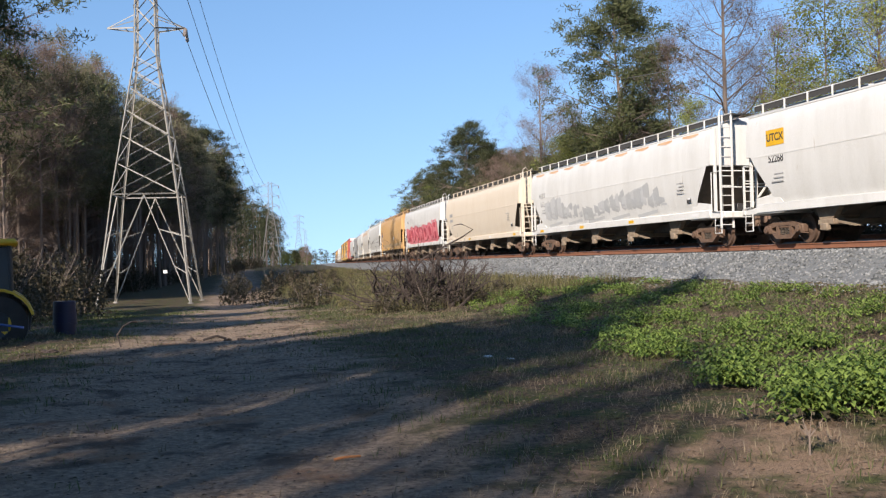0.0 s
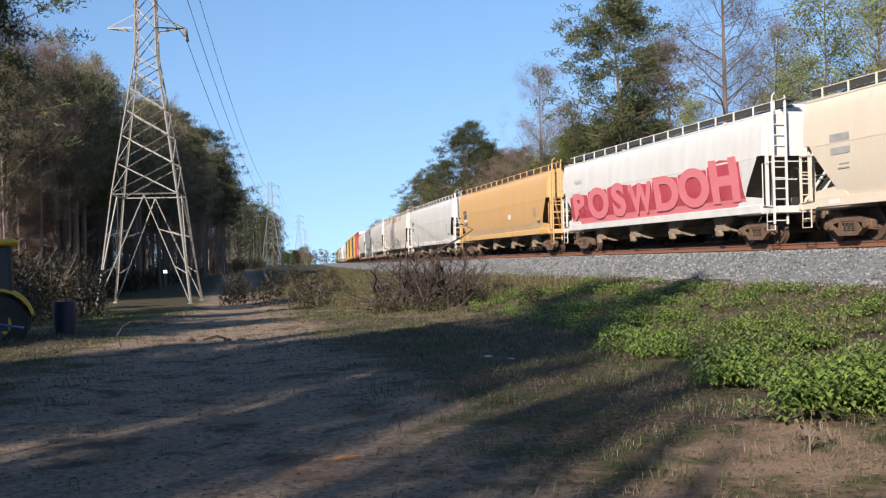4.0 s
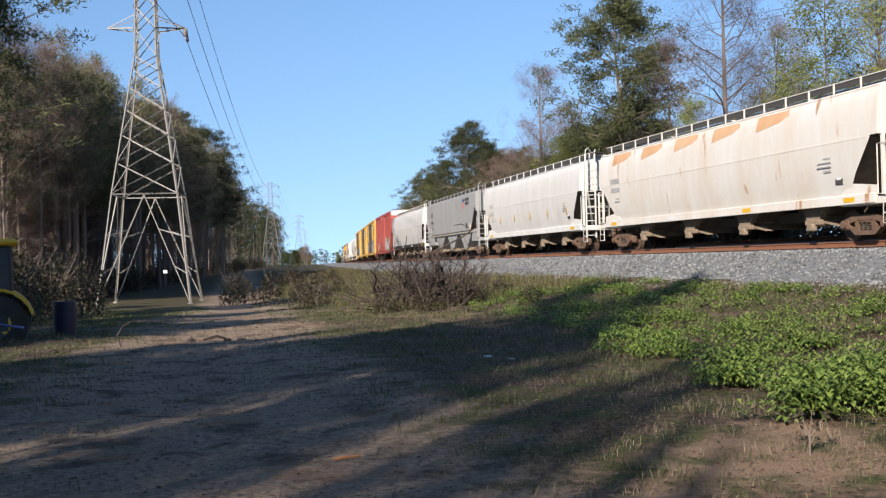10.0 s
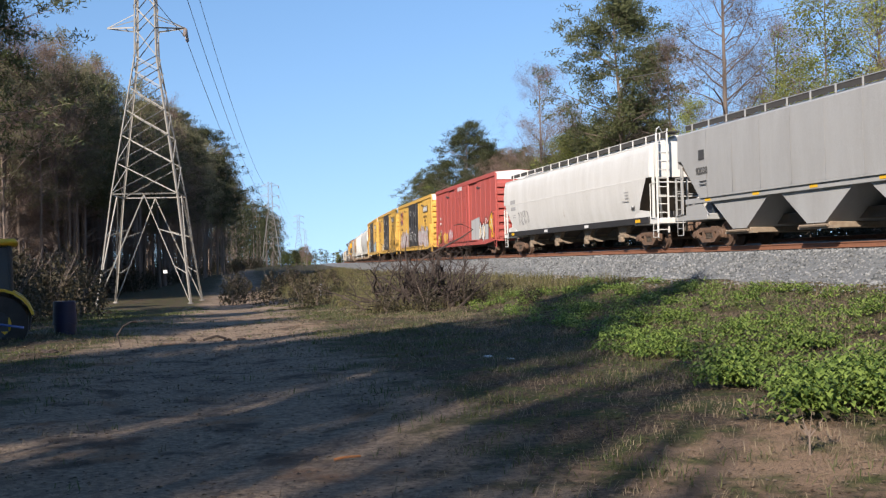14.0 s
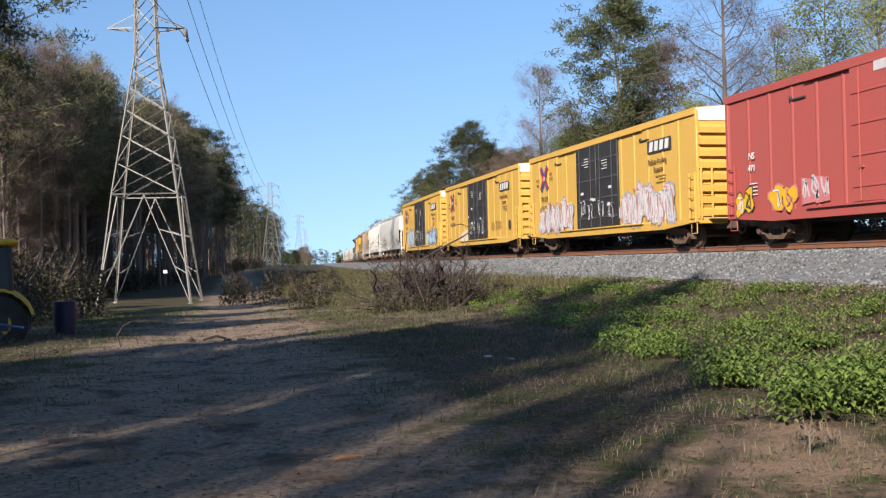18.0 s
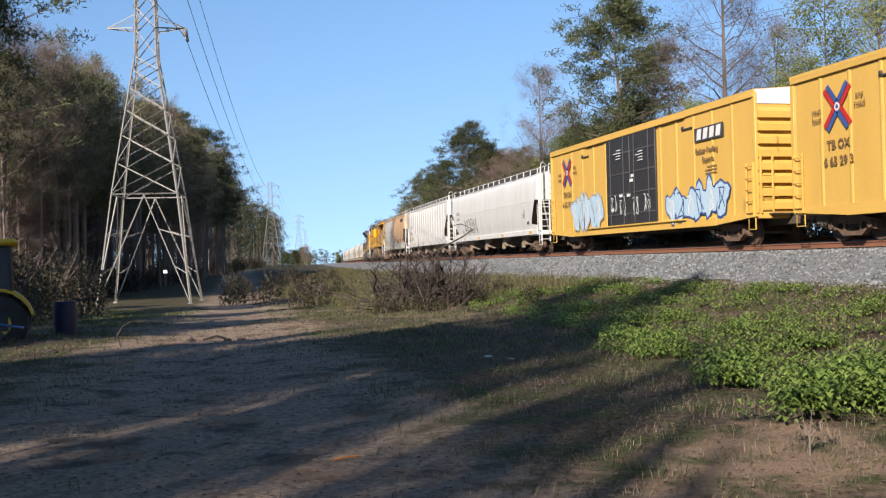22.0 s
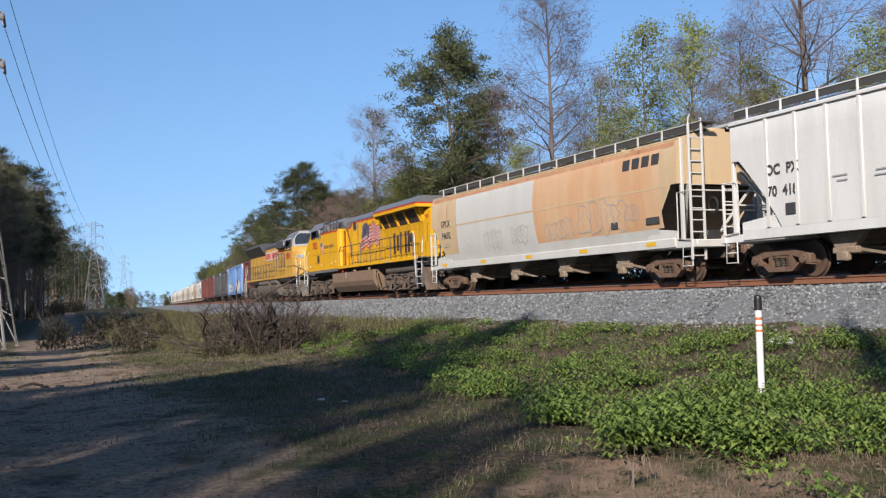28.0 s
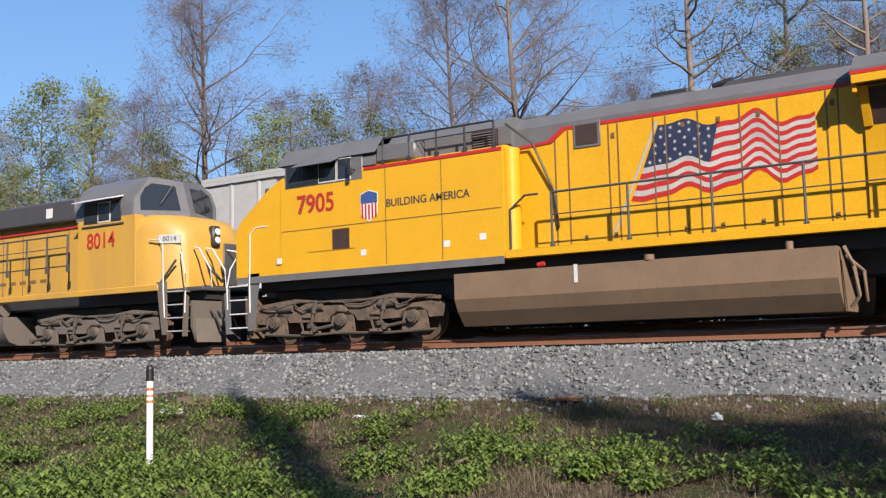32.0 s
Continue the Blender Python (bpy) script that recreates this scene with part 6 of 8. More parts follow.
    part("panel_seam", Geo().box(-1.54, -1.53, 10.75, 16.8, 2.66, 2.675).box(-1.54, -1.53, 12.2, 12.215, 1.7, 3.85).box(-1.54, -1.53, 13.7, 13.715, 1.7, 3.85).box(-1.54, -1.53, 14.6, 16.0, 2.12, 2.13), INK_BROWN, e, smooth=0)
    part("cab_end_grab", Geo().pipe([(-1.5, 10.55, 1.8), (-1.5, 10.55, 2.6), (-1.5, 10.2, 2.86), (-1.5, 9.9, 2.86)], 0.025), DARK_GREY, e)
    part("corner_column", Geo().rod((-1.3, 10.62, 1.7), (-1.3, 10.62, 3.9), 0.2, 12), LOCO_YELLOW, e)
    # running gear
    part("fuel_tank", Geo().prism([(-1.52, 1.36), (-1.52, 0.82), (-1.40, 0.56), (-1.15, 0.26), (1.15, 0.26), (1.40, 0.56), (1.52, 0.82), (1.52, 1.36)], 4.2, 11.95), TANK, e, "dust-brown angular fuel tank", smooth=0)
    part("fuel_filler", Geo().rod((-1.45, 5.0, 1.36), (-1.45, 5.0, 1.5), 0.07, 10).rod((-1.45, 7.6, 1.36), (-1.45, 7.6, 1.46), 0.1, 10), TANK, e)
    part("red_valve", Geo().rod((-1.5, 9.95, 1.42), (-1.5, 9.8, 1.44), 0.05, 8), RED_MARK, e)
    plate("sight_glass", STEEL_WHITE, e, 9.1, 1.2, 0.08, 0.36, -1.53)
    part("tank_pipe", Geo().pipe([(-1.4, 4.1, 1.35), (-1.45, 3.95, 1.0), (-1.4, 3.9, 0.5), (-1.35, 4.05, 0.3)], 0.035).pipe([(-1.3, 4.1, 1.2), (-1.4, 3.8, 0.9), (-1.3, 3.8, 0.4)], 0.03), TANK, e)
    part("air_reservoir", Geo().rod((-1.1, -1.4, 1.2), (-1.1, 2.9, 1.2), 0.16, 12), UNDER, e)
    handrail(e, -1.9, 9.6, 7)
    end_steps(e, -2.35, -1)
    end_steps(e, 18.0, 1)
    pilot(e, -2.4, -1, TRUCK)
    pilot(e, 17.25, 1, TRUCK)
    truck(e, 15.25, C - C, TRUCK)
    truck(e, 0.5, C - C, TRUCK)
    shift = Matrix.Translation((0, -C, 0))
    for o in e.children:
        o.matrix_basis = shift @ o.matrix_basis
    TRAIN.append((e, C))


def engine_far():
    """The older faded engine coupled nose to nose with the first, its cab towards the train's front."""
    C = 30.7
    e = thing("locomotive", "older faded yellow diesel locomotive with a dark grey hood roof", "locomotive", "locomotives of the train")
    part("underframe", Geo().box(-1.0, 1.0, 19.9, 42.0, 1.25, 1.6).box(-0.5, 0.5, 19.0, 42.4, 0.85, 1.3), BLACK, e)
    for s in (-1, 1):
        part("walkway_edge", Geo().box(s * 1.40, s * 1.53, 21.2, 41.6, 1.52, 1.68, 0.012), OLD_YELLOW, e)
    part("engine_hood", Geo().box(-1.0, 1.0, 24.3, 41.7, 1.6, 3.62, 0.02), OLD_YELLOW, e)
    part("hood_band", Geo().box(-1.03, 1.03, 24.4, 34.3, 3.60, 3.98, 0.02), OLD_YELLOW, e)
    part("hood_roof", Geo().prism([(-1.03, 3.96), (-1.03, 4.2), (-0.75, 4.42), (0.75, 4.42), (1.03, 4.2), (1.03, 3.96)], 24.4, 34.6), DARK_GREY, e)
    part("dynamic_brake_hatch", Geo().box(-1.25, 1.25, 25.0, 29.2, 3.75, 4.4, 0.06), DARK_GREY, e)
    plate("hatch_plate", SIGN_WHITE, e, 26.2, 4.05, 0.3, 0.28, -1.252)
    part("radiator_wing", Geo().prism([(-1.0, 3.55), (-1.55, 4.28), (-1.5, 4.4), (-1.2, 4.52), (1.2, 4.52), (1.5, 4.4), (1.55, 4.28), (1.0, 3.55)], 34.4, 41.6), DARK_GREY, e, "dark flared radiator section")
    part("hood_end", Geo().box(-0.98, 0.98, 41.6, 42.0, 1.6, 4.2, 0.05), DARK_GREY, e)
    # owner's name as plain bars on a pale strip
    plate("name_strip", CREAM_CAR, e, 32.0, 3.42, 5.0, 0.66, -1.034)
    for k in range(12):
        if k != 5:
            plate("name_bar", RED_MARK, e, 34.2 - k * 0.4, 3.42, 0.3, 0.46, -1.04)
    part("cab", Geo().prism([(-1.52, 1.6), (-1.52, 3.62), (1.52, 3.62), (1.52, 1.6)], 22.1, 24.5), OLD_YELLOW, e)
    part("cab_upper", Geo().prism([(-1.51, 3.6), (-1.51, 4.1), (-1.30, 4.5), (-0.95, 4.72), (0.95, 4.72), (1.30, 4.5), (1.51, 4.1), (1.51, 3.6)], 22.2, 24.6), LOCO_GREY, e, "weathered grey cab top")
    part("red_stripe", Geo().box(-1.03, -1.045, 24.5, 29.0, 3.56, 3.62), RED_MARK, e)
    for a, b in ((22.72, 23.05), (23.15, 23.6), (23.7, 24.2)):
        w = part("window_frame", Geo().box(-1.535, -1.505, a - 0.05, b + 0.05, 3.50, 4.08, 0.01), STEEL_WHITE if a > 23 and a < 23.5 else BLACK, e)
        part("window_pane", Geo().box(-1.545, -1.53, a, b, 3.55, 4.03), GLASS, w)
    part("sun_shade", Geo().prism([(-1.5, 4.20), (-1.9, 4.08), (-1.9, 4.06), (-1.5, 4.16)], 22.6, 24.3), STEEL_WHITE, e)
    part("window_sill", Geo().box(-1.56, -1.5, 22.55, 24.3, 3.40, 3.45, 0.01), DARK_GREY, e)
    # windscreen wall, bent at its middle, with two raked panes
    for s in (-1, 1):
        p = [(s * 1.50, 22.2, 3.58), (0, 21.62, 3.66), (0, 21.95, 4.66), (s * 0.95, 22.2, 4.70), (s * 1.30, 22.2, 4.5), (s * 1.51, 22.22, 4.1)]
        fr = part("windscreen_frame", Geo().add(p, [(0, 1, 2, 3, 4, 5)]), LOCO_GREY, e)
        q = [Vector(v) for v in p]
        mid = sum(q, Vector()) / 6
        inner = [mid + (v - mid) * 0.70 + Vector((0, -0.03, -0.02)) for v in q]
        part("windscreen_pane", Geo().add([tuple(v) for v in inner], [(0, 1, 2, 3, 4, 5)]), GLASS, fr)
        part("wiper", Geo().rod((s * 0.5, 21.78, 4.5), (s * 0.85, 21.86, 3.95), 0.012), BLACK, e)
    # nose: its sides draw in and its top falls towards a narrow front
    ring, rows = [], ((22.2, 1.50, 3.60), (21.8, 1.48, 3.63), (21.35, 1.38, 3.58), (21.02, 1.20, 3.46), (20.80, 1.02, 3.26), (20.68, 0.92, 3.0))
    for y, w, z in rows:
        half = [(w, 1.55), (w, z - 0.42), (w - 0.08, z - 0.18), (w - 0.28, z - 0.03), (w * 0.4, z + 0.02)]
        ring.append([(-x, y, q) for x, q in half] + [(x, y, q) for x, q in half[::-1]])
    n = len(ring[0])
    part("nose", Geo().add([v for r in ring for v in r], [(j * n + i, j * n + i + 1, (j + 1) * n + i + 1, (j + 1) * n + i) for j in range(len(ring) - 1) for i in range(n - 1)] + [tuple(range((len(ring) - 1) * n, len(ring) * n))]), OLD_YELLOW, e, smooth=50)
    m = Matrix.Translation((-1.24, 21.06, 2.88)) @ Matrix.Rotation(radians(-60), 4, "Z") @ FACING
    nb = part("number_board", Geo().box(-0.30, 0.30, -0.12, 0.12, -0.02, 0.02, 0.01), PATCH_GREY, e)
    nb.matrix_basis = m
    m = m @ Matrix.Translation((0, 0, 0.024))
    lettering("board_number", "8014", 0.19, INK, e, m)
    part("headlight_box", Geo().box(-0.15, 0.15, 20.58, 20.8, 2.72, 3.30, 0.05), BLACK, e)
    for z in (2.91, 3.14):
        part("headlight", Geo().rod((0, 20.55, z), (0, 20.60, z), 0.09, 14), SIGN_WHITE, e, "pale round headlight")
    part("front_deck", Geo().box(-1.3, 1.3, 19.75, 21.2, 1.46, 1.56, 0.02), DARK_GREY, e)
    for q in (-0.95, -0.45, 0.45, 0.95):
        part("front_rail", Geo().pipe([(q, 19.8, 1.56), (q, 19.82, 2.0), (q * 0.95, 20.3, 2.6), (q * 0.85, 20.6, 2.66)], 0.024, 8), STEEL_WHITE, e, "white front handrail")
    part("cheek_rail", Geo().pipe([(-1.44, 21.3, 1.6), (-1.3, 20.75, 2.3)], 0.03, 8), INK, e)
    part("jumper_cable", Geo().pipe([(-0.3, 20.66, 2.3), (-0.35, 20.4, 2.05), (-0.2, 20.2, 1.75), (0.1, 20.35, 1.95), (0.2, 20.62, 2.2)], 0.04, 8), BLACK, e)
    part("nose_door", Geo().box(0.3, 0.8, 20.62, 20.67, 1.7, 2.85, 0.02), DARK_GREY, e)
    side_text("number", "8014", 0.6, RED_MARK, e, 23.5, 3.0, -1.537, "red cab number", bold=0.004)
    for k in range(6):
        plate("stencil_line", INK_BROWN, e, 26.8 + k * 0.5, 2.12, 0.3, 0.1, -1.004)
    side_panel_seams(e, -1.003, (25.6, 26.6, 27.8, 28.8, 31.2, 33.0, 34.8, 36.6, 38.4, 40.2), 1.75, 3.5, INK_BROWN)
    part("fuel_tank", Geo().prism([(-1.5, 1.1), (-1.5, 0.7), (-1.3, 0.36), (-1.0, 0.25), (1.0, 0.25), (1.3, 0.36), (1.5, 0.7), (1.5, 1.1)], 28.0, 35.8), TANK_OLD, e)
    for a, b in ((28.2, 30.6), (31.4, 35.2)):
        part("air_reservoir", Geo().rod((-1.3, a, 1.3), (-1.3, b, 1.3), 0.19, 14), TANK_OLD, e)
    handrail(e, 29.6, 41.2, 10, z0=1.66, z1=2.7)
    handrail(e, 25.0, 28.8, 4, z0=2.4, z1=3.3)
    end_steps(e, 20.85, -1, paint=TANK_OLD, edge=PATCH_GREY)
    end_steps(e, 41.2, 1, paint=TANK_OLD, edge=PATCH_GREY)
    pilot(e, 20.7, -1, TANK_OLD)
    pilot(e, 41.6, 1, TANK_OLD)
    truck(e, 24.1, 0.0, TANK_OLD)
    truck(e, 38.6, 0.0, TANK_OLD)
    shift = Matrix.Translation((0, -C, 0))
    for o in e.children:
        o.matrix_basis = shift @ o.matrix_basis
    TRAIN.append((e, C))


engine_near()
engine_far()

# cars standing on the second track, seen between, under and past the moving ones
def stand(car, u):
    x, y, h = track(u, 4.6)
    car.matrix_basis = pose(x, y, 2.205, 0, 0, -math.degrees(h))


def standing_cars():
    wheels, g = len(WHEELS), "standing cars"
    made, at, long = boxcar("pale dusty grey boxcar standing on the second track", PATCH_GREY, 0.0, 18.5, group=g)
    plain = simple_copy(made)
    stand(made, 16.2)
    stand(plain, 34.9)
    for k in (-1, 2, 3):
        stand(copy_thing(plain, Matrix()), 16.2 + 18.7 * k)
    c, p, L = boxcar("yellow boxcar with black door and pale graffiti on the siding", YELLOW_BOX, 87.0, 107.8, BLACK, "black sliding door", top=4.75, door_wide=4.6, door_at=-1.0, group=g)
    sprayed(c, 6.6, 0.95, 5.0, 1.2, 6, PATCH_WHITE, PATCH_GREY, SKY_BLUE, rng)
    sprayed(c, -6.4, 0.95, 5.0, 1.3, 6, SIGN_WHITE, PATCH_GREY, LILAC, rng)
    plate("white_panel", SIGN_WHITE, c, -7.2, 3.7, 1.5, 0.5, -1.515)
    stand(c, p)
    c, p, L = boxcar("maroon boxcar with ribbed sides standing on the second track", MAROON_BOX, 107.9, 126.6, top=4.5, group=g)
    stand(c, p)
    c, p, L = boxcar("pale blue boxcar with white graffiti standing on the second track", BLUE_BOX, 126.8, 149.6, top=4.45, group=g)
    sprayed(c, 0.0, 0.95, 17.0, 1.4, 14, SIGN_WHITE, LILAC, ROSE, rng)
    stand(c, p)
    c, p, L = boxcar("plain dark grey boxcar standing on the second track", DARK_BOX, 149.8, 164.4, top=4.45, group=g)
    stand(c, p)
    stand(simple_copy(c), 172.0)
    c, p, L = boxcar("rust-brown boxcar standing on the second track", MAROON_BOX, 180.0, 200.0, top=4.5, group=g)
    stand(c, p)
    stand(simple_copy(c), 210.5)
    made, at, long = hopper("pale grey covered hopper far along the second track", WHITE_CAR, 0.0, 18.5, group=g)
    plain = simple_copy(made)
    stand(made, 230.5)
    other, at, long = hopper("tan covered hopper far along the second track", TAN_CAR, 0.0, 18.5, group=g)
    tan = simple_copy(other)
    stand(other, 249.3)
    stand(plain, 268.0)
    stand(tan, 286.7)
    for k in range(9):
        stand(copy_thing(tan if k % 3 == 1 else plain, Matrix()), 305.4 + 18.7 * k)
    del WHEELS[wheels:]


standing_cars()

# ---- pylons and wires ----
def strut(g, a, b, w=0.09):
    """An angle-iron bar: two thin flanges."""
    a, b = Vector(a), Vector(b)
    d = (b - a).normalized()
    p = d.cross(Vector((0, 0, 1)))
    p = p.normalized() if p.length > 1e-4 else Vector((1, 0, 0))
    q = d.cross(p).normalized()
    e = 0.014
    sec = [Vector((0, 0)), Vector((w, 0)), Vector((w, e)), Vector((e, e)), Vector((e, w)), Vector((0, w))]
    vs = [o + p * s.x + q * s.y for o in (a, b) for s in sec]
    g.add(vs, [(5, 4, 3, 2, 1, 0), (6, 7, 8, 9, 10, 11)] + [(i, (i + 1) % 6, 6 + (i + 1) % 6, 6 + i) for i in range(6)])


BASE, WAIST, WAIST_Z, TOP_Z = 3.15, 0.78, 17.6, 27.5
ARMS = (19.6, 22.9, 26.2)


def leg_at(z):
    return np.interp(z, [0, 7.7, WAIST_Z, TOP_Z], [BASE, 2.25, WAIST, 0.6])


def lattice_tower():
    t = thing("lattice_tower", "galvanised steel lattice power-line tower with three crossarms", "power tower", "power-line towers")
    corners = ((-1, -1), (1, -1), (1, 1), (-1, 1))
    zs = [0, 7.7, WAIST_Z, TOP_Z]
    for cx, cy in corners:
        for a, b in zip(zs, zs[1:]):
            g = Geo()
            ha, hb = leg_at(a), leg_at(b)
            strut(g, (cx * ha, cy * ha, a), (cx * hb, cy * hb, b), 0.125)
            part("leg", g, STEEL_TOWER, t, smooth=0)
        part("footing", Geo().rod((cx * BASE, cy * BASE, -1.2), (cx * BASE, cy * BASE, 0.04), 0.2, 12), STEEL_TOWER, t)
    levels = [7.7, 9.9, 11.9, 13.7, 15.3, 16.6, 17.6]
    for k in range(4):
        c0, c1 = corners[k], corners[(k + 1) % 4]
        at = lambda c, z: (c[0] * leg_at(z), c[1] * leg_at(z), z)
        for a, b in zip(levels, levels[1:]):
            for p, q in ((c0, c1), (c1, c0)):
                g = Geo()
                strut(g, at(p, a), at(q, b), 0.06)
                part("brace", g, STEEL_TOWER, t, smooth=0)
        ups = [17.6, 19.6, 21.2, 22.9, 24.5, 26.2, 27.5]
        for a, b in zip(ups, ups[1:]):
            g = Geo()
            strut(g, at(c0, a), at(c1, b), 0.06)
            strut(g, at(c1, a), at(c0, b), 0.06)
            part("brace", g, STEEL_TOWER, t, smooth=0)
        # open lower bay: a belt, a knee brace and half struts
        g = Geo()
        strut(g, at(c0, 7.7), at(c1, 7.7), 0.08)
        part("belt", g, STEEL_TOWER, t, smooth=0)
        mid = [(at(c0, 7.7)[i] + at(c1, 7.7)[i]) / 2 for i in range(3)]
        for c in (c0, c1):
            g = Geo()
            strut(g, mid, at(c, 0.1), 0.07)
            part("brace", g, STEEL_TOWER, t, smooth=0)
            for z in (2.6, 5.2):
                f = (7.7 - z) / 7.6
                e = [mid[i] + (at(c, 0.1)[i] - mid[i]) * f for i in range(3)]
                g = Geo()
                strut(g, at(c, z - 0.5), e, 0.06)
                part("half_strut", g, STEEL_TOWER, t, smooth=0)
    for z in ARMS:
        for s in (-1, 1):
            g = Geo()
            h = leg_at(z)
            tip = (s * 2.75, 0, z + 0.1)
            for c in (-1, 1):
                strut(g, (s * h, c * h, z), tip, 0.09)
                strut(g, (s * h, c * h, z + 0.9), tip, 0.06)
            for q in (0.35, 0.65):
                xx = s * (h + (2.75 - h) * q)
                strut(g, (xx, -h * (1 - q), z + 0.04), (xx, h * (1 - q), z + 0.04), 0.05)
            part("crossarm", g, STEEL_TOWER, t, smooth=0)
    part("warning_sign", Geo().box(1.3, 1.58, -BASE + 0.3, -BASE + 0.26, 2.1, 2.32), SIGN_WHITE, t)
    return t


TOWER_AT = [(-2.35, 76.5, -8.0), (27.2, 337.0, -7.0), (60.0, 560.0, -7.0), (92.0, 810.0, -7.0), (-25.0, -150.0, -7.0)]
first_tower = lattice_tower()
towers = [first_tower] + [copy_thing(first_tower, Matrix()) for k in range(4)]
for t, (x, y, r) in zip(towers, TOWER_AT):
    t.matrix_basis = pose(x, y, float(base_level(y)) + 0.05, 0, 0, r)


def hung(a, b, sag, n=24):
    a, b = Vector(a), Vector(b)
    return [tuple(a.lerp(b, k / n) - Vector((0, 0, sag * 4 * (k / n) * (1 - k / n)))) for k in range(n + 1)]


def wire_span(i, j):
    for s in (1,):
        for z in ARMS:
            ends = []
            for (x, y, r), to in ((TOWER_AT[i], TOWER_AT[j]), (TOWER_AT[j], TOWER_AT[i])):
                m = pose(x, y, float(base_level(y)), 0, 0, r)
                tip = m @ Vector((s * 2.75, 0, z + 0.1))
                d = (Vector((to[0], to[1], 0)) - Vector((x, y, 0))).normalized()
                ends.append((tip, tip + d * 1.1 + Vector((0, 0, -0.75))))
            span = (Vector(TOWER_AT[i][:2]) - Vector(TOWER_AT[j][:2])).length
            w = thing("power_line", "aluminium overhead conductor sagging between towers", "wire", "power-line wires")
            part("wire", Geo().pipe(hung(ends[0][1], ends[1][1], span * 0.028), 0.024, 5), WIRE, w)
            for tip, low in ends:
                q = (low - tip).to_track_quat("X", "Z").to_matrix().to_4x4()
                k = Geo()
                prof = [(0.02, 0.0)]
                for n in range(9):
                    x = 0.12 + n * 0.13
                    prof += [(0.03, x), (0.125, x + 0.03), (0.125, x + 0.05), (0.03, x + 0.07)]
                k.spun(prof + [(0.02, 1.32)], 10)
                o = part("insulator", k, INSULATOR, w)
                o.matrix_basis = Matrix.Translation(tip) @ q


wire_span(0, 1)
wire_span(1, 2)
wire_span(0, 4)
# wires across the line
cross = thing("power_line", "thin overhead wires crossing behind the train", "wire", "power-line wires")
for z in (13.0, 15.2, 15.6):
    part("wire", Geo().pipe(hung((30, 66, z + 1.0), (72, 6, z + 6), 1.0), 0.018, 5), WIRE, cross)

# ---- trees ----
class Wood:
    """Collects tapered limbs, and leaves as small flat pieces."""

    def __init__(self, seed):
        self.r = random.Random(seed)
        self.v, self.f, self.lv, self.lf = [], [], [], []

    def limb(self, pts, radii, n):
        k = len(self.v)
        for i, (p, r) in enumerate(zip(pts, radii)):
            d = (pts[min(i + 1, len(pts) - 1)] - pts[max(i - 1, 0)]).normalized()
            a = d.orthogonal().normalized()
            b = d.cross(a)
            for q in range(n):
                t = 6.28319 * q / n
                self.v.append(tuple(p + (a * math.cos(t) + b * math.sin(t)) * r))
        for i in range(len(pts) - 1):
            for q in range(n):
                self.f.append((k + i * n + q, k + i * n + (q + 1) % n, k + (i + 1) * n + (q + 1) % n, k + (i + 1) * n + q))

    def leaf(self, p, size, long=1.0, lie=0.0, slim=1.0):
        r = self.r
        d = Vector((r.gauss(0, 1), r.gauss(0, 1), r.gauss(0, 1) + lie)).normalized()
        a = d.orthogonal().normalized()
        a.rotate(Matrix.Rotation(r.random() * 6.28, 3, d))
        s = size * r.uniform(0.6, 1.3)
        k = len(self.lv)
        self.lv += [tuple(p - a * s * 0.28 * slim), tuple(p + d * s * long * 0.5 - a * s * 0.3 * slim), tuple(p + d * s * long), tuple(p + d * s * long * 0.5 + a * s * 0.3 * slim)]
        self.lf.append((k, k + 1, k + 2, k + 3))

    def branch(self, p, d, length, r, depth, sag, spray, kids=4, wiggle=0.25):
        """A bending limb with side limbs; spray(p) dresses its tip."""
        pts, radii, n = [p], [r], 4 if depth > 0 else 3
        steps = 4 if depth > 1 else 2
        q = p.copy()
        d = d.normalized()
        for i in range(steps):
            d = (d + Vector((self.r.gauss(0, wiggle), self.r.gauss(0, wiggle), self.r.gauss(0, wiggle) * 0.6 + sag))).normalized()
            q = q + d * length / steps
            pts.append(q.copy())
            radii.append(r * (1 - 0.75 * (i + 1) / steps))
        self.limb(pts, radii, 6 if r > 0.09 else n)
        if depth <= 0:
            spray(self, pts[-1], d)
            if self.r.random() < 0.6:
                spray(self, pts[1], d)
            return
        for i in range(kids):
            t = 0.3 + 0.68 * (i + self.r.random() * 0.8) / kids
            j = min(int(t * steps), steps - 1)
            base = pts[j].lerp(pts[j + 1], t * steps - j)
            side = d.orthogonal().normalized()
            side.rotate(Matrix.Rotation(self.r.random() * 6.28, 3, d))
            self.branch(base, d * 0.75 + side * 0.9, length * self.r.uniform(0.38, 0.6), max(r * 0.5 * (1 - t * 0.5), 0.006), depth - 1, sag, spray, max(2, kids - 1), wiggle)
        spray(self, pts[-1], d)

    def mesh(self, name, leaves):
        me = bpy.data.meshes.new(name)
        me.from_pydata(*((self.lv, [], self.lf) if leaves else (self.v, [], self.f)))
        return me


def needles(w, p, d):
    for i in range(70):
        w.leaf(p + Vector((w.r.gauss(0, 0.30), w.r.gauss(0, 0.30), w.r.gauss(0, 0.17))), 0.27, 1.1, 0.5, 0.38)


def few_needles(w, p, d):
    for i in range(30):
        w.leaf(p + Vector((w.r.gauss(0, 0.27), w.r.gauss(0, 0.27), w.r.gauss(0, 0.15))), 0.25, 1.1, 0.5, 0.38)


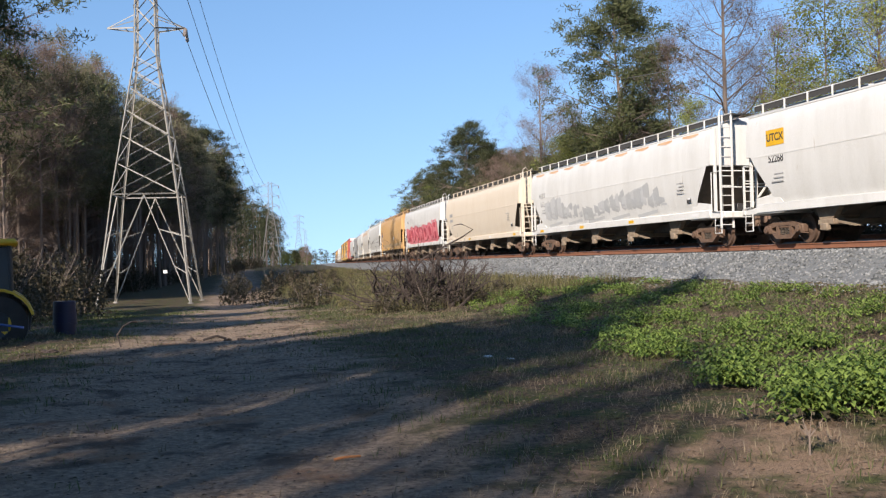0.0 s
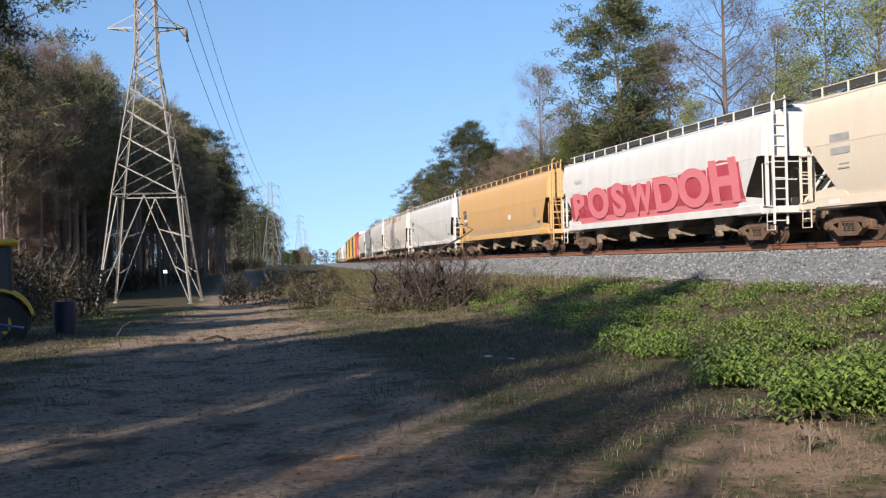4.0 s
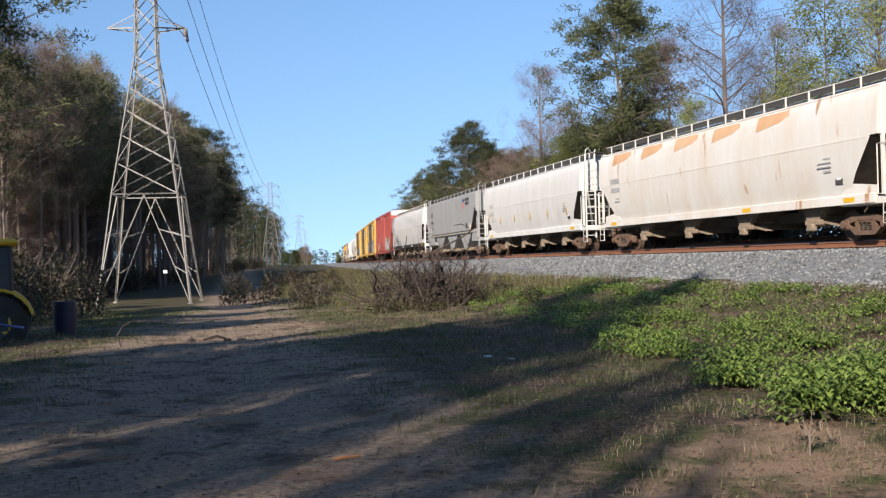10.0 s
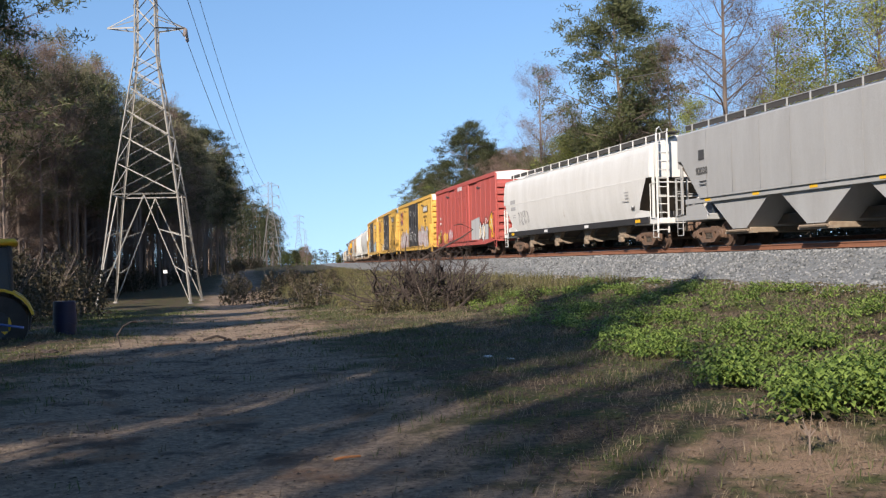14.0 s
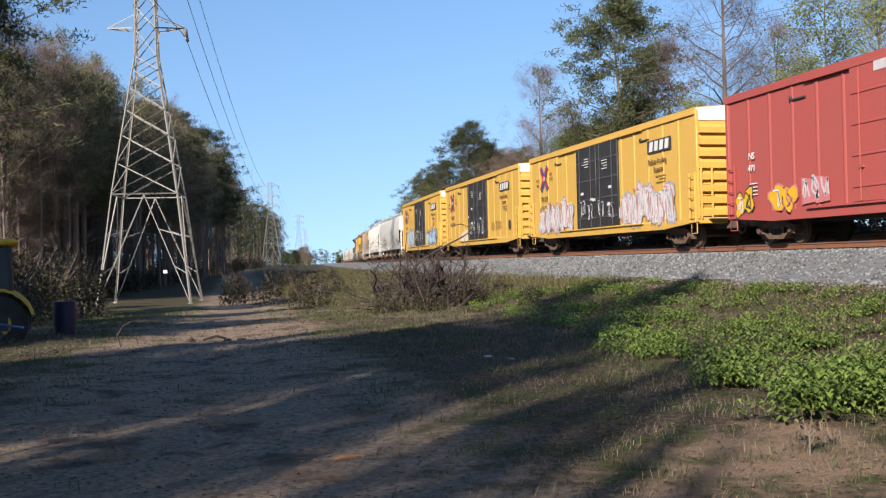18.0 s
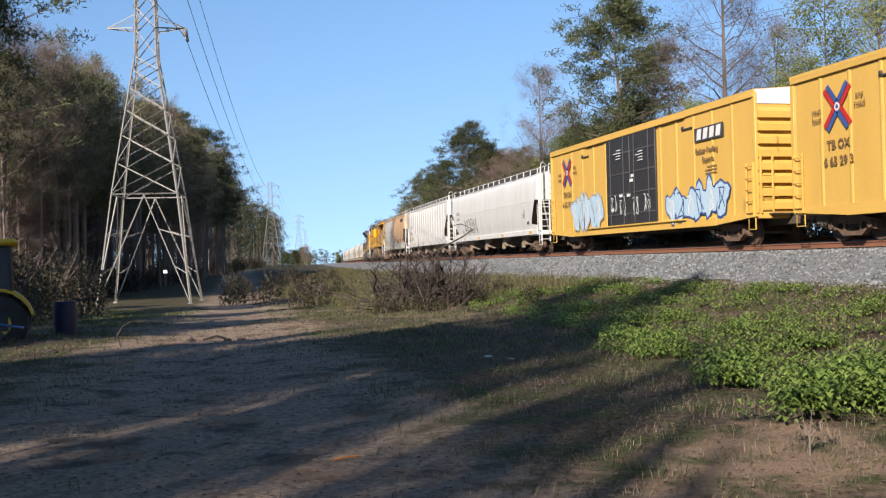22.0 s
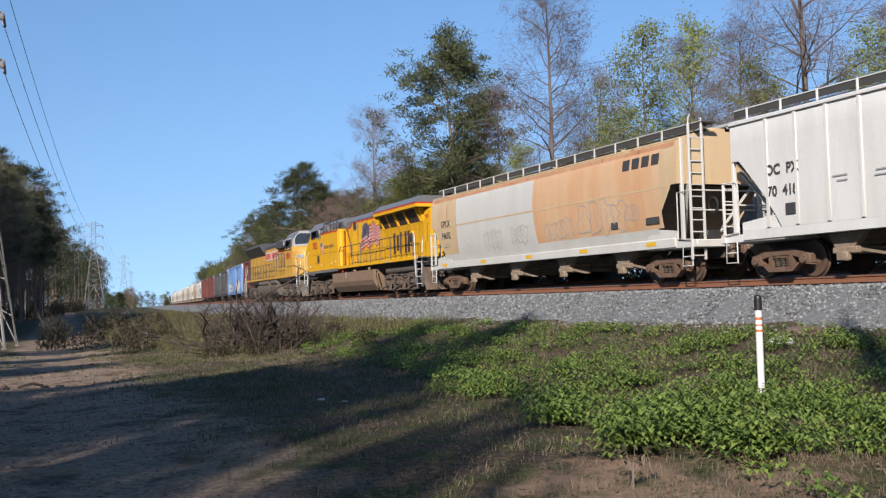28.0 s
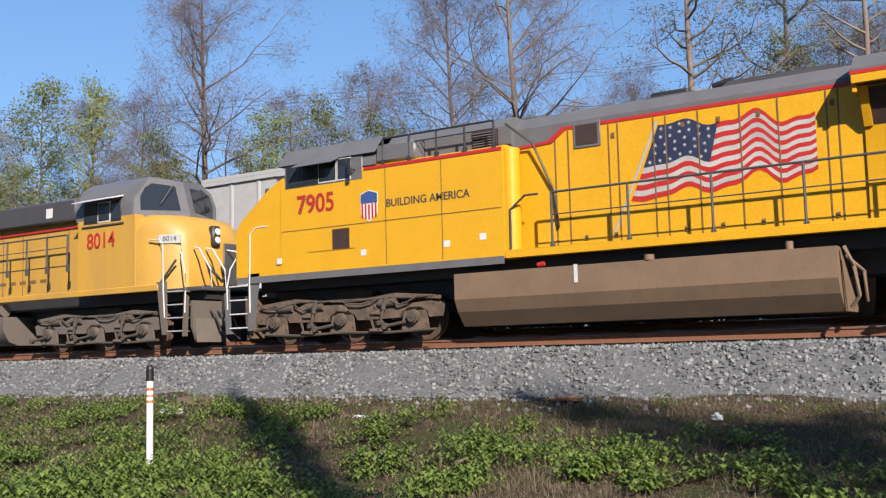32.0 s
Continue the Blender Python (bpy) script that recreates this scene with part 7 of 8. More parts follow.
def thin_needles(w, p, d):
    for i in range(11):
        w.leaf(p + Vector((w.r.gauss(0, 0.22), w.r.gauss(0, 0.22), w.r.gauss(0, 0.13))), 0.15, 1.1, 0.3, 0.34)


def buds(w, p, d):
    for i in range(6):
        w.leaf(p + Vector((w.r.gauss(0, 0.2), w.r.gauss(0, 0.2), w.r.gauss(0, 0.2))), 0.13, 2.0, 0.3, 0.18)


def spring_leaves(w, p, d):
    for i in range(13):
        w.leaf(p + Vector((w.r.gauss(0, 0.36), w.r.gauss(0, 0.36), w.r.gauss(0, 0.32))), 0.16, 1.2)


def grown(kind, seed):
    """Wood for a tree about 20 m high."""
    w = Wood(seed)
    r = w.r
    H = 20.0
    pts = [Vector((0, 0, -0.3))]
    lean = Vector((r.gauss(0, 0.02), r.gauss(0, 0.02), 1))
    for i in range(10):
        pts.append(pts[-1] + (lean + Vector((r.gauss(0, 0.018), r.gauss(0, 0.018), 0))).normalized() * H / 10)
    thick = {"pine": 0.24, "tall_pine": 0.19, "sparse_pine": 0.21, "bare": 0.23, "spring": 0.17}[kind]
    w.limb(pts, [thick * (1.25 if i == 0 else 1 - 0.86 * i / 10) for i in range(11)], 9)
    low, count, spray = {"pine": (0.40, 60, needles), "tall_pine": (0.44, 34, few_needles), "sparse_pine": (0.45, 30, thin_needles), "bare": (0.22, 42, buds), "spring": (0.22, 28, spring_leaves)}[kind]
    for k in range(count):
        t = low + (1 - low) * ((k + r.random()) / count)
        j = min(int(t * 10), 9)
        base = pts[j].lerp(pts[j + 1], t * 10 - j)
        a = r.random() * 6.28
        q = (t - low) / (1 - low)
        if kind == "tall_pine":
            reach, rise = 3.0 * (0.4 + 0.8 * math.sin(3.0 * min(q + 0.1, 1))) * r.uniform(0.45, 1.15), 0.2 + 0.6 * q
        elif kind == "pine":
            reach = 4.6 * (0.35 + 0.85 * math.sin(3.0 * min(q + 0.12, 1))) * r.uniform(0.55, 1.1)
            rise = 0.15 + 0.6 * q
        elif kind == "sparse_pine":
            reach, rise = 4.4 * (1.05 - 0.75 * q) * r.uniform(0.5, 1.1), 0.25 + 0.4 * q
        else:
            reach, rise = (7.4 if kind == "bare" else 5.6) * (1.06 - 0.80 * q) * (0.45 + 1.6 * q if q < 0.35 else 1.0) * r.uniform(0.6, 1.1), 0.45 + 0.55 * q
        w.branch(base, Vector((math.cos(a), math.sin(a), rise)), reach, 0.03 + 0.045 * (1 - q), 3 if kind == "bare" else 1 if "tall" in kind or kind == "pine" else 2, 0.06 if kind == "pine" else 0.03, spray, 5 if kind in ("pine", "bare") else 4)
    if kind in ("pine", "tall_pine"):      # dead stubs on the bare stem
        for k in range(9 if kind == "pine" else 16):
            t = r.uniform(0.2, 0.55)
            a = r.random() * 6.28
            base = pts[int(t * 10)]
            w.limb([base, base + Vector((math.cos(a), math.sin(a), 0.1)) * r.uniform(0.5, 1.6)], [0.03, 0.008], 4)
    spray(w, pts[-1], lean)
    return w


LEAVES = {"pine": NEEDLE, "tall_pine": NEEDLE_DIM, "sparse_pine": NEEDLE_DIM, "bare": BUD, "spring": SPRING}
STOCK = {}
for kind, seeds in (("pine", (1, 2, 3, 4)), ("tall_pine", (6, 7, 8, 9)), ("sparse_pine", (11, 12)), ("bare", (21, 22, 23)), ("spring", (31, 32, 33))):
    for s in seeds:
        w = grown(kind, s)
        tm, cm = w.mesh("trunk", False), w.mesh("crown", True)
        tm.materials.append(BARK_PINE if "pine" in kind else BARK_GREY)
        cm.materials.append(LEAVES[kind])
        tm.polygons.foreach_set("use_smooth", [True] * len(tm.polygons))
        STOCK.setdefault(kind, []).append((tm, cm))

TREE_LABEL = {"pine": ("tall pine tree with a bare stem and dark green clumped crown", "woodland pines"), "tall_pine": ("tall slender pine with a long bare stem and small high crown", "woodland pines"), "sparse_pine": ("thin pine tree with sparse dull needles", "woodland pines"),
              "bare": ("leafless grey tree with fine reddish-brown twigs", "bare woodland trees"), "spring": ("slender tree with sparse new yellow-green leaves", "spring woodland trees")}
trees = random.Random(77)


def tree(kind, x, y, high, turn=None, wide=1.0, pick=None):
    label, group = TREE_LABEL[kind]
    t = thing(kind.replace("sparse_", "").replace("tall_", "").replace("bare", "bare_tree").replace("spring", "leafing_tree") + ("_tree" if "pine" in kind else ""), label, "tree", group)
    tm, cm = STOCK[kind][trees.randrange(len(STOCK[kind])) if pick is None else pick]
    for name, me in (("trunk", tm), ("crown", cm)):
        o = new(name, me)
        o.parent = t
    s = high / 20.0
    t.matrix_basis = pose(x, y, height(x, y) - 0.05, trees.gauss(0, 1), trees.gauss(0, 1), trees.random() * 360 if turn is None else turn) @ Matrix.Diagonal((s * wide, s * wide, s, 1))
    return t


def by_bearing(kind, az, dist, high, wide=1.0, pick=None, turn=None):
    return tree(kind, dist * math.sin(radians(az)), dist * math.cos(radians(az)), high, turn, wide, pick)


# behind the line, one by one
for row in (("pine", 24.2, 92, 23.5, 1.15, 0), ("bare", 29.6, 78, 24.5, 1.0, 0), ("bare", 19.7, 116, 22.0, 0.95, 1), ("pine", 15.4, 166, 22.0, 1.1, 1), ("pine", 16.3, 172, 19.5, 1.0, 2),
            ("pine", 14.2, 186, 18.0, 1.2, 3), ("pine", 13.0, 205, 17.5, 1.2, 0), ("bare", 17.6, 150, 16.5, 1.1, 2), ("bare", 21.6, 108, 16.5, 1.1, 0), ("spring", 20.6, 104, 13.0, 1.2, 0),
            ("spring", 22.3, 98, 14.0, 1.2, 1), ("bare", 26.8, 92, 19.5, 1.0, 1), ("bare", 31.6, 84, 18.5, 1.1, 2), ("spring", 27.6, 80, 12.5, 1.2, 2), ("spring", 34.4, 70, 18.5, 1.1, 0),
            ("spring", 36.8, 72, 19.5, 1.0, 1), ("bare", 37.8, 76, 19.0, 1.0, 1), ("spring", 32.8, 68, 13.0, 1.2, 2), ("bare", 39.4, 66, 17.0, 1.0, 2), ("bare", 43.4, 57, 23.5, 1.05, 0),
            ("spring", 41.2, 55, 12.5, 1.2, 1), ("spring", 46.4, 52, 13.0, 1.25, 2), ("spring", 49.8, 52, 13.5, 1.2, 0), ("spring", 53.4, 50, 12.5, 1.2, 1), ("bare", 51.5, 62, 18.0, 1.0, 2),
            ("bare", 57.3, 52, 20.5, 0.95, 1), ("bare", 61.0, 48, 23.0, 1.0, 2), ("sparse_pine", 64.6, 52, 13.5, 1.2, 1), ("sparse_pine", 70.6, 47, 23.0, 1.2, 0), ("sparse_pine", 75.2, 50, 22.0, 1.2, 1),
            ("spring", 58.5, 56, 12.0, 1.2, 2), ("sparse_pine", 79.0, 46, 21.0, 1.2, 0), ("bare", 67.4, 60, 17.0, 1.0, 0), ("sparse_pine", 83.0, 48, 21.0, 1.1, 1), ("bare", 47.5, 64, 17.0, 1.0, 0)):
    by_bearing(row[0], row[1], row[2], row[3], row[4], row[5])
# and the wood thinning out with distance along the line
FAR = []      # trees too far off to count
def wooded(kind, x, y, high, wide=1.0):
    if math.hypot(x, y) > 215:
        FAR.append((kind, x, y, high, wide))
    else:
        tree(kind, x, y, high, wide=wide)


for k in range(150):
    u = 100 + 330 * (k / 150) ** 1.1 + trees.uniform(-3, 3)
    x, y, h = track(u, 13 + 9 * trees.random())
    wooded(trees.choices(["pine", "spring", "bare"], [0.45, 0.3, 0.25])[0], x, y, trees.uniform(10.5, 14.5) if u < 190 else trees.uniform(13.0, 17), wide=1.25)
for k in range(120):
    u = 95 + 520 * (k / 120) ** 1.25 + trees.uniform(-3, 3)
    off = 19 + 26 * trees.random() ** 1.4 + 0.012 * u
    x, y, h = track(u, off)
    kind = trees.choices(["pine", "spring", "bare"], [0.55, 0.2, 0.25])[0]
    wooded(kind, x, y, trees.uniform(13, 17) if u < 190 else trees.uniform(15.5, 20), wide=1.15)

# the dark wood beside the track, up to its edge
EDGE = [(-22, -30), (-15.5, 0), (-15.5, 40), (-13.6, 70), (-8.0, 82), (-5.8, 95), (0.4, 137), (6.4, 180), (15.0, 250), (36.0, 418), (65, 640)]


def edge_x(y):
    return float(np.interp(y, [q[1] for q in EDGE], [q[0] for q in EDGE]))


# its front row: tall bare stems with the crowns high up
for k in range(64):
    y = 76 + 120 * (k / 64) ** 1.25 + trees.uniform(-1, 1)
    tree(trees.choices(["tall_pine", "bare"], [0.85, 0.15])[0], edge_x(y) - 0.6 - 3.5 * trees.random(), y, trees.uniform(16.5, 20) if y < 92 else trees.uniform(18, 22), wide=trees.uniform(0.75, 1.0))
for k in range(34):
    tree(trees.choices(["tall_pine", "bare"], [0.8, 0.2])[0], trees.uniform(-38, -12), trees.uniform(78, 92), trees.uniform(14.5, 19.5), wide=trees.uniform(0.7, 1.0))
for k in range(150):
    y = 90 + 500 * (k / 150) ** 1.4 + trees.uniform(-2, 2)
    deep = 2.5 + 14 * trees.random() ** 1.3
    wooded(trees.choices(["tall_pine", "pine", "bare"], [0.5, 0.38, 0.12])[0], edge_x(y) - deep, y, trees.uniform(18, 22) if y < 150 else trees.uniform(21, 25), wide=1.0)
for k in range(60):
    y = trees.uniform(90, 128)
    tree(trees.choices(["tall_pine", "bare", "pine"], [0.5, 0.25, 0.25])[0], min(edge_x(y) - 4, -8) - 28 * trees.random(), y, trees.uniform(16, 19.5), wide=1.0)
by_bearing("pine", -12.2, 47, 17.0, 1.2, 2, 40)
# trees that shade the clearing, out of view behind and beside the camera
# (kind, across the sunbeams, how far along them the shadow's tip falls, height, crown width)
SHADE = (("pine", -10.0, 19, 18, 0.38), ("pine", -11.3, 21, 18, 0.45), ("pine", -13.1, 20, 18, 0.36), ("pine", -10.4, 15, 17, 0.42), ("pine", -12.3, 16, 17, 0.42), ("pine", -9.3, 13, 16, 0.22), ("pine", -8.7, 17, 16, 0.2),
         ("pine", -8.3, 20.5, 9, 0.30), ("pine", -8.9, 25, 14, 0.36), ("pine", -6.5, 20, 18, 0.34), ("pine", -6.4, 17, 16, 0.17), ("pine", -6.2, 12, 15, 0.12), ("pine", -5.6, 9.0, 14, 0.13), ("pine", -7.3, 32, 20, 0.30), ("pine", -9.6, 34, 20, 0.34), ("pine", -8.0, 27, 19, 0.2),
         ("bare", -4.6, 15, 17, 0.34), ("bare", -3.0, 14, 17, 0.36), ("pine", -2.3, 8.2, 15, 0.10), ("pine", -3.4, 6.2, 15, 0.12), ("pine", -4.8, 5.0, 15, 0.16), ("pine", -6.4, 14, 19, 0.16), ("pine", -5.9, 18, 19, 0.24), ("pine", -7.6, 22, 10, 0.34), ("pine", -8.9, 24, 10, 0.36), ("pine", -5.0, 14, 17, 0.09), ("pine", -4.1, 11, 16, 0.10), ("pine", -3.1, 9.4, 16, 0.08), ("pine", -2.6, 12, 17, 0.06), ("pine", -3.8, 16, 19, 0.07), ("pine", -1.2, 7.0, 15, 0.07), ("pine", -9.4, 10, 15, 0.16),
         ("pine", 1.9, 23, 15, 0.15), ("pine", 2.0, 18, 15, 0.11), ("pine", 6.5, 17, 15, 0.26), ("bare", 7.6, 17, 16, 0.3), ("pine", 2.5, 0, 18, 0.85),
         ("pine", -19.0, 25, 18, 0.4), ("pine", -20.7, 27, 18, 0.45), ("pine", -22.3, 27, 17, 0.45), ("pine", -19.5, 18, 18, 0.5), ("pine", -21.8, 17, 18, 0.5), ("pine", -27.2, 33, 18, 0.5), ("pine", -29.5, 31, 17, 0.5),
         ("pine", -33, 29, 16, 0.7), ("pine", -36, 25, 18, 0.85), ("pine", -26.6, 22, 18, 0.5))
for kind, across, tip, high, wide in SHADE:
    back = tip - high * 1.70
    tree(kind, 0.64 * back + 0.77 * across, 0.77 * back - 0.64 * across, high, wide=0.92 * wide)
# unseen pines added behind and beside, to cut sky light in the clearing
for x, y, high in ((-17.5, 9.5, 18), (-16, -3, 18), (-22, 12, 19), (-20.5, 19.5, 18), (-24, 6, 20), (-22, -4, 19), (-14, 27, 16), (-19, 33, 17), (-23, 25, 18), (-20, 48, 16),
                   (-26, -34, 20), (-20, -40, 20), (-14, -44, 20), (-8, -46, 20), (-1, -45, 20), (6, -44, 20), (12, -42, 20), (-32, -28, 20), (-12, -52, 21), (2, -53, 21), (-24, -47, 21), (-38, -22, 20), (-30, -14, 20), (16, -48, 20)):
    tree("pine", x, y, high, wide=0.5 if y > -12 else 1.3)
# one more unseen pine, added to shade the ground near the line
tree("pine", 2.5, -9.5, 10.5, wide=0.8)
# tall undergrowth fills the wood between its stems
for k in range(50):
    y = 80 + 170 * (k / 50) ** 1.3
    tree("bare", edge_x(y) - 2.5 - 8 * trees.random(), y + 2, trees.uniform(6, 10), wide=1.1)
for k in range(40):
    tree("bare", trees.uniform(-36, -9), trees.uniform(92, 116), trees.uniform(7, 12), wide=1.2)
# grey twiggy trees standing deeper in the wood behind the line
for k in range(28):
    az = trees.uniform(17, 84)
    by_bearing(trees.choices(["bare", "spring", "sparse_pine"], [0.6, 0.25, 0.15])[0], az, 33 / math.sin(radians(az)) * trees.uniform(1.35, 1.9) + 12, trees.uniform(14, 18.5), 1.15)


# ---- undergrowth ----
def shrub_mesh(seed, count, size, leaf, spread=1.0):
    w = Wood(seed)
    for k in range(count):
        a, b = w.r.random() * 6.28, w.r.random() ** 0.6
        p = Vector((math.cos(a) * b * spread, math.sin(a) * b * spread, w.r.random() ** 0.8 * size * (1.1 - 0.6 * b)))
        w.leaf(p, leaf, 1.3, 0.4)
    for k in range(14):
        a = w.r.random() * 6.28
        w.limb([Vector((0, 0, 0)), Vector((math.cos(a) * 0.4, math.sin(a) * 0.4, size * 0.5)), Vector((math.cos(a) * 0.9 * spread, math.sin(a) * 0.9 * spread, size * w.r.uniform(0.7, 1.1)))], [0.02, 0.014, 0.004], 4)
    return w


SHRUBS = []
for s in range(4):
    w = shrub_mesh(50 + s, 900, 2.6, 0.16, 1.3)
    a, b = w.mesh("stem", False), w.mesh("foliage", True)
    a.materials.append(BARK_GREY)
    b.materials.append(UNDERLEAF)
    SHRUBS.append((a, b))


def shrub(x, y, s, label="dull brown-green undergrowth shrub at the wood's edge"):
    t = thing("shrub", label, "shrub", "undergrowth")
    for name, me in zip(("stem", "foliage"), SHRUBS[trees.randrange(4)]):
        o = new(name, me)
        o.parent = t
    t.matrix_basis = pose(x, y, height(x, y) - 0.05, 0, 0, trees.random() * 360) @ Matrix.Diagonal((s, s, s * trees.uniform(0.8, 1.3), 1))


for k in range(100):
    y = 71 + 260 * (k / 100) ** 1.6
    shrub(edge_x(y) - 8 * trees.random(), y + 3 + trees.uniform(-1, 1), trees.uniform(0.5, 1.5))
for k in range(28):
    shrub(-12 - 22 * trees.random(), 84 + 14 * trees.random(), trees.uniform(0.9, 1.8))
for k in range(60):
    u = -12 + 190 * (k / 60) ** 1.2
    x, y, h = track(u, trees.uniform(10.5, 14))
    shrub(x, y, trees.uniform(1.0, 1.6), "scrubby undergrowth shrub behind the line")
for x, y, q in ((6.4, 33.4, 0.32), (9.6, 34.5, 0.42), (10.6, 31.0, 0.3), (7.6, 32.6, 0.36), (11.4, 36.5, 0.35), (5.0, 46, 0.5), (6.3, 51, 0.6), (4.4, 58, 0.7), (7.6, 62, 0.5), (2.9, 66, 0.7), (9.3, 48, 0.5), (3.8, 76, 0.8), (6.9, 84, 0.8), (9.5, 96, 0.9)):
    shrub(x, y, q, "low green-brown shrub on the rough bank")
for k in range(42):
    x, y, h = track(-18 + 1.9 * k, trees.uniform(7.6, 9.0))
    shrub(x, y, trees.uniform(0.75, 1.1), "scrubby undergrowth shrub behind the line")
for x, y, q in ((-5.7, 37, 0.8), (-5.2, 44, 0.9), (-4.5, 48, 0.8), (-6.4, 41, 1.1), (-7.2, 50, 1.3), (-5.0, 55, 1.0), (-8.2, 58, 1.4), (-6.6, 63, 1.2), (-10.0, 66, 1.5)):
    shrub(x, y, q, "dark shrub at the shaded edge of the clearing")
for k in range(26):
    x, y, h = track(50 + 3.4 * k, trees.uniform(-12.5, -6.5))
    shrub(x, y, trees.uniform(0.2, 0.42), "low green-brown shrub on the rough bank")
# the last woods in the haze
for k in range(40):
    u = 330 + 14 * k
    x, y, h = track(u, trees.choice((-1, -1, 1)) * trees.uniform(9, 16) - 4)
    wooded(trees.choice(("pine", "bare", "spring")), x, y, trees.uniform(4, 9), wide=1.5)
for k in range(50):
    x, y, h = track(-15 + 3.3 * k, trees.uniform(8.2, 10.4))
    shrub(x, y, trees.uniform(1.0, 1.35), "scrubby undergrowth shrub behind the line")
for k in range(26):
    wooded("pine", 75 + k * 5 + trees.uniform(-3, 3), trees.uniform(860, 1050), trees.uniform(9, 15), wide=1.6)


def build_far_wood():
    """Trees past counting along the line: stems and clumped leaves, joined."""
    stems, crowns = Wood(401), {"pine": Wood(402), "bare": Wood(403), "spring": Wood(404)}
    for kind, x, y, high, wide in FAR:
        w = crowns[kind.replace("sparse_", "").replace("tall_", "")]
        r, z = w.r, height(x, y)
        stems.limb([Vector((x, y, z - 0.3)), Vector((x + r.gauss(0, 0.3), y, z + high * 0.95))], [0.22, 0.04], 5)
        for k in range(40):
            q = r.random() ** 0.8
            reach = 0.16 * high * wide * (0.35 + 0.9 * math.sin(3.0 * min(q + 0.12, 1.0)))
            a, b = r.random() * 6.28, reach * r.random() ** 0.5
            c = Vector((x + b * math.cos(a), y + b * math.sin(a), z + high * (0.22 + 0.78 * q)))
            for i in range(30 if kind != "bare" else 18):
                w.leaf(c + Vector((r.gauss(0, 0.6), r.gauss(0, 0.6), r.gauss(0, 0.4))), 0.42, 1.2, 0.3, 0.7)
        if kind != "bare":
            for i in range(220):
                w.leaf(Vector((x + r.gauss(0, 1.4), y + r.gauss(0, 1.4), z + r.random() * high * 0.35)), 0.45, 1.2, 0.3, 0.8)
    tagged(many("far_stems", stems.v, stems.f, BARK_GREY), "stems of the far woodland along the line", "woodland", kind="stuff")
    for kind, m in (("pine", NEEDLE), ("bare", BUD), ("spring", SPRING)):
        tagged(many("far_wood", crowns[kind].lv, crowns[kind].lf, m), {"pine": "dark far pine woodland beside the line", "bare": "twiggy far woodland beside the line", "spring": "new-leaved far woodland beside the line"}[kind], "woodland", kind="stuff")


build_far_wood()

# ---- grass and weeds ----
def patch(x, y, scale, seed):
    return noise.noise((x * scale, y * scale, seed))


def weediness(x, y):
    """How thick the green weeds stand: on the bank beside the line, thin towards the dirt track."""
    off = x - lane_x(y)
    lim = float(np.interp(y, [4, 8, 13, 20, 30, 60], [4.8, 5.0, 5.4, 6.6, 8.2, 8.2]))
    a = soft_step(lim, lim + 1.6, x) * (1 - soft_step(-5.2, -4.1, off))
    return a * (0.22 + 1.3 * patch(x, y, 0.5, 3) + 2.0 * patch(x, y, 1.3, 8) + 1.0 * patch(x, y, 3.6, 9)) * (1 - 0.6 * soft_step(13.0, 8.0, y) * soft_step(11.5, 13.5, x))


def scatter(rng, n, y0, y1, x0, x1, power=1.7):
    for k in range(n // 6):
        yield 9.0 + 7.8 * rng.random(), 1.0 + 6.5 * rng.random()
    for k in range(n):
        q = rng.random() ** power
        y = y0 + (y1 - y0) * q
        yield x0 + (x1 - x0) * rng.random(), y


# where the weeds stand tallest: x, y, plants, spread
CLUMPS = ((7.1, 12.4, 44, 0.43), (8.9, 14.6, 38, 0.50), (7.6, 10.6, 44, 0.37), (10.5, 12.6, 33, 0.56), (9.2, 9.4, 44, 0.50), (12.0, 9.2, 27, 0.50), (11.3, 7.2, 27, 0.43), (13.5, 14.0, 22, 0.43), (10.0, 17.0, 33, 0.68),
          (7.0, 8.9, 49, 0.31), (6.1, 9.3, 38, 0.31), (5.7, 8.4, 33, 0.25), (6.5, 7.7, 38, 0.28), (8.3, 8.0, 38, 0.37), (7.4, 14.9, 33, 0.43), (8.2, 17.4, 27, 0.50), (6.3, 11.0, 27, 0.31), (10.6, 21.0, 27, 0.62), (9.4, 24.0, 22, 0.56), (9.0, 11.9, 33, 0.43))


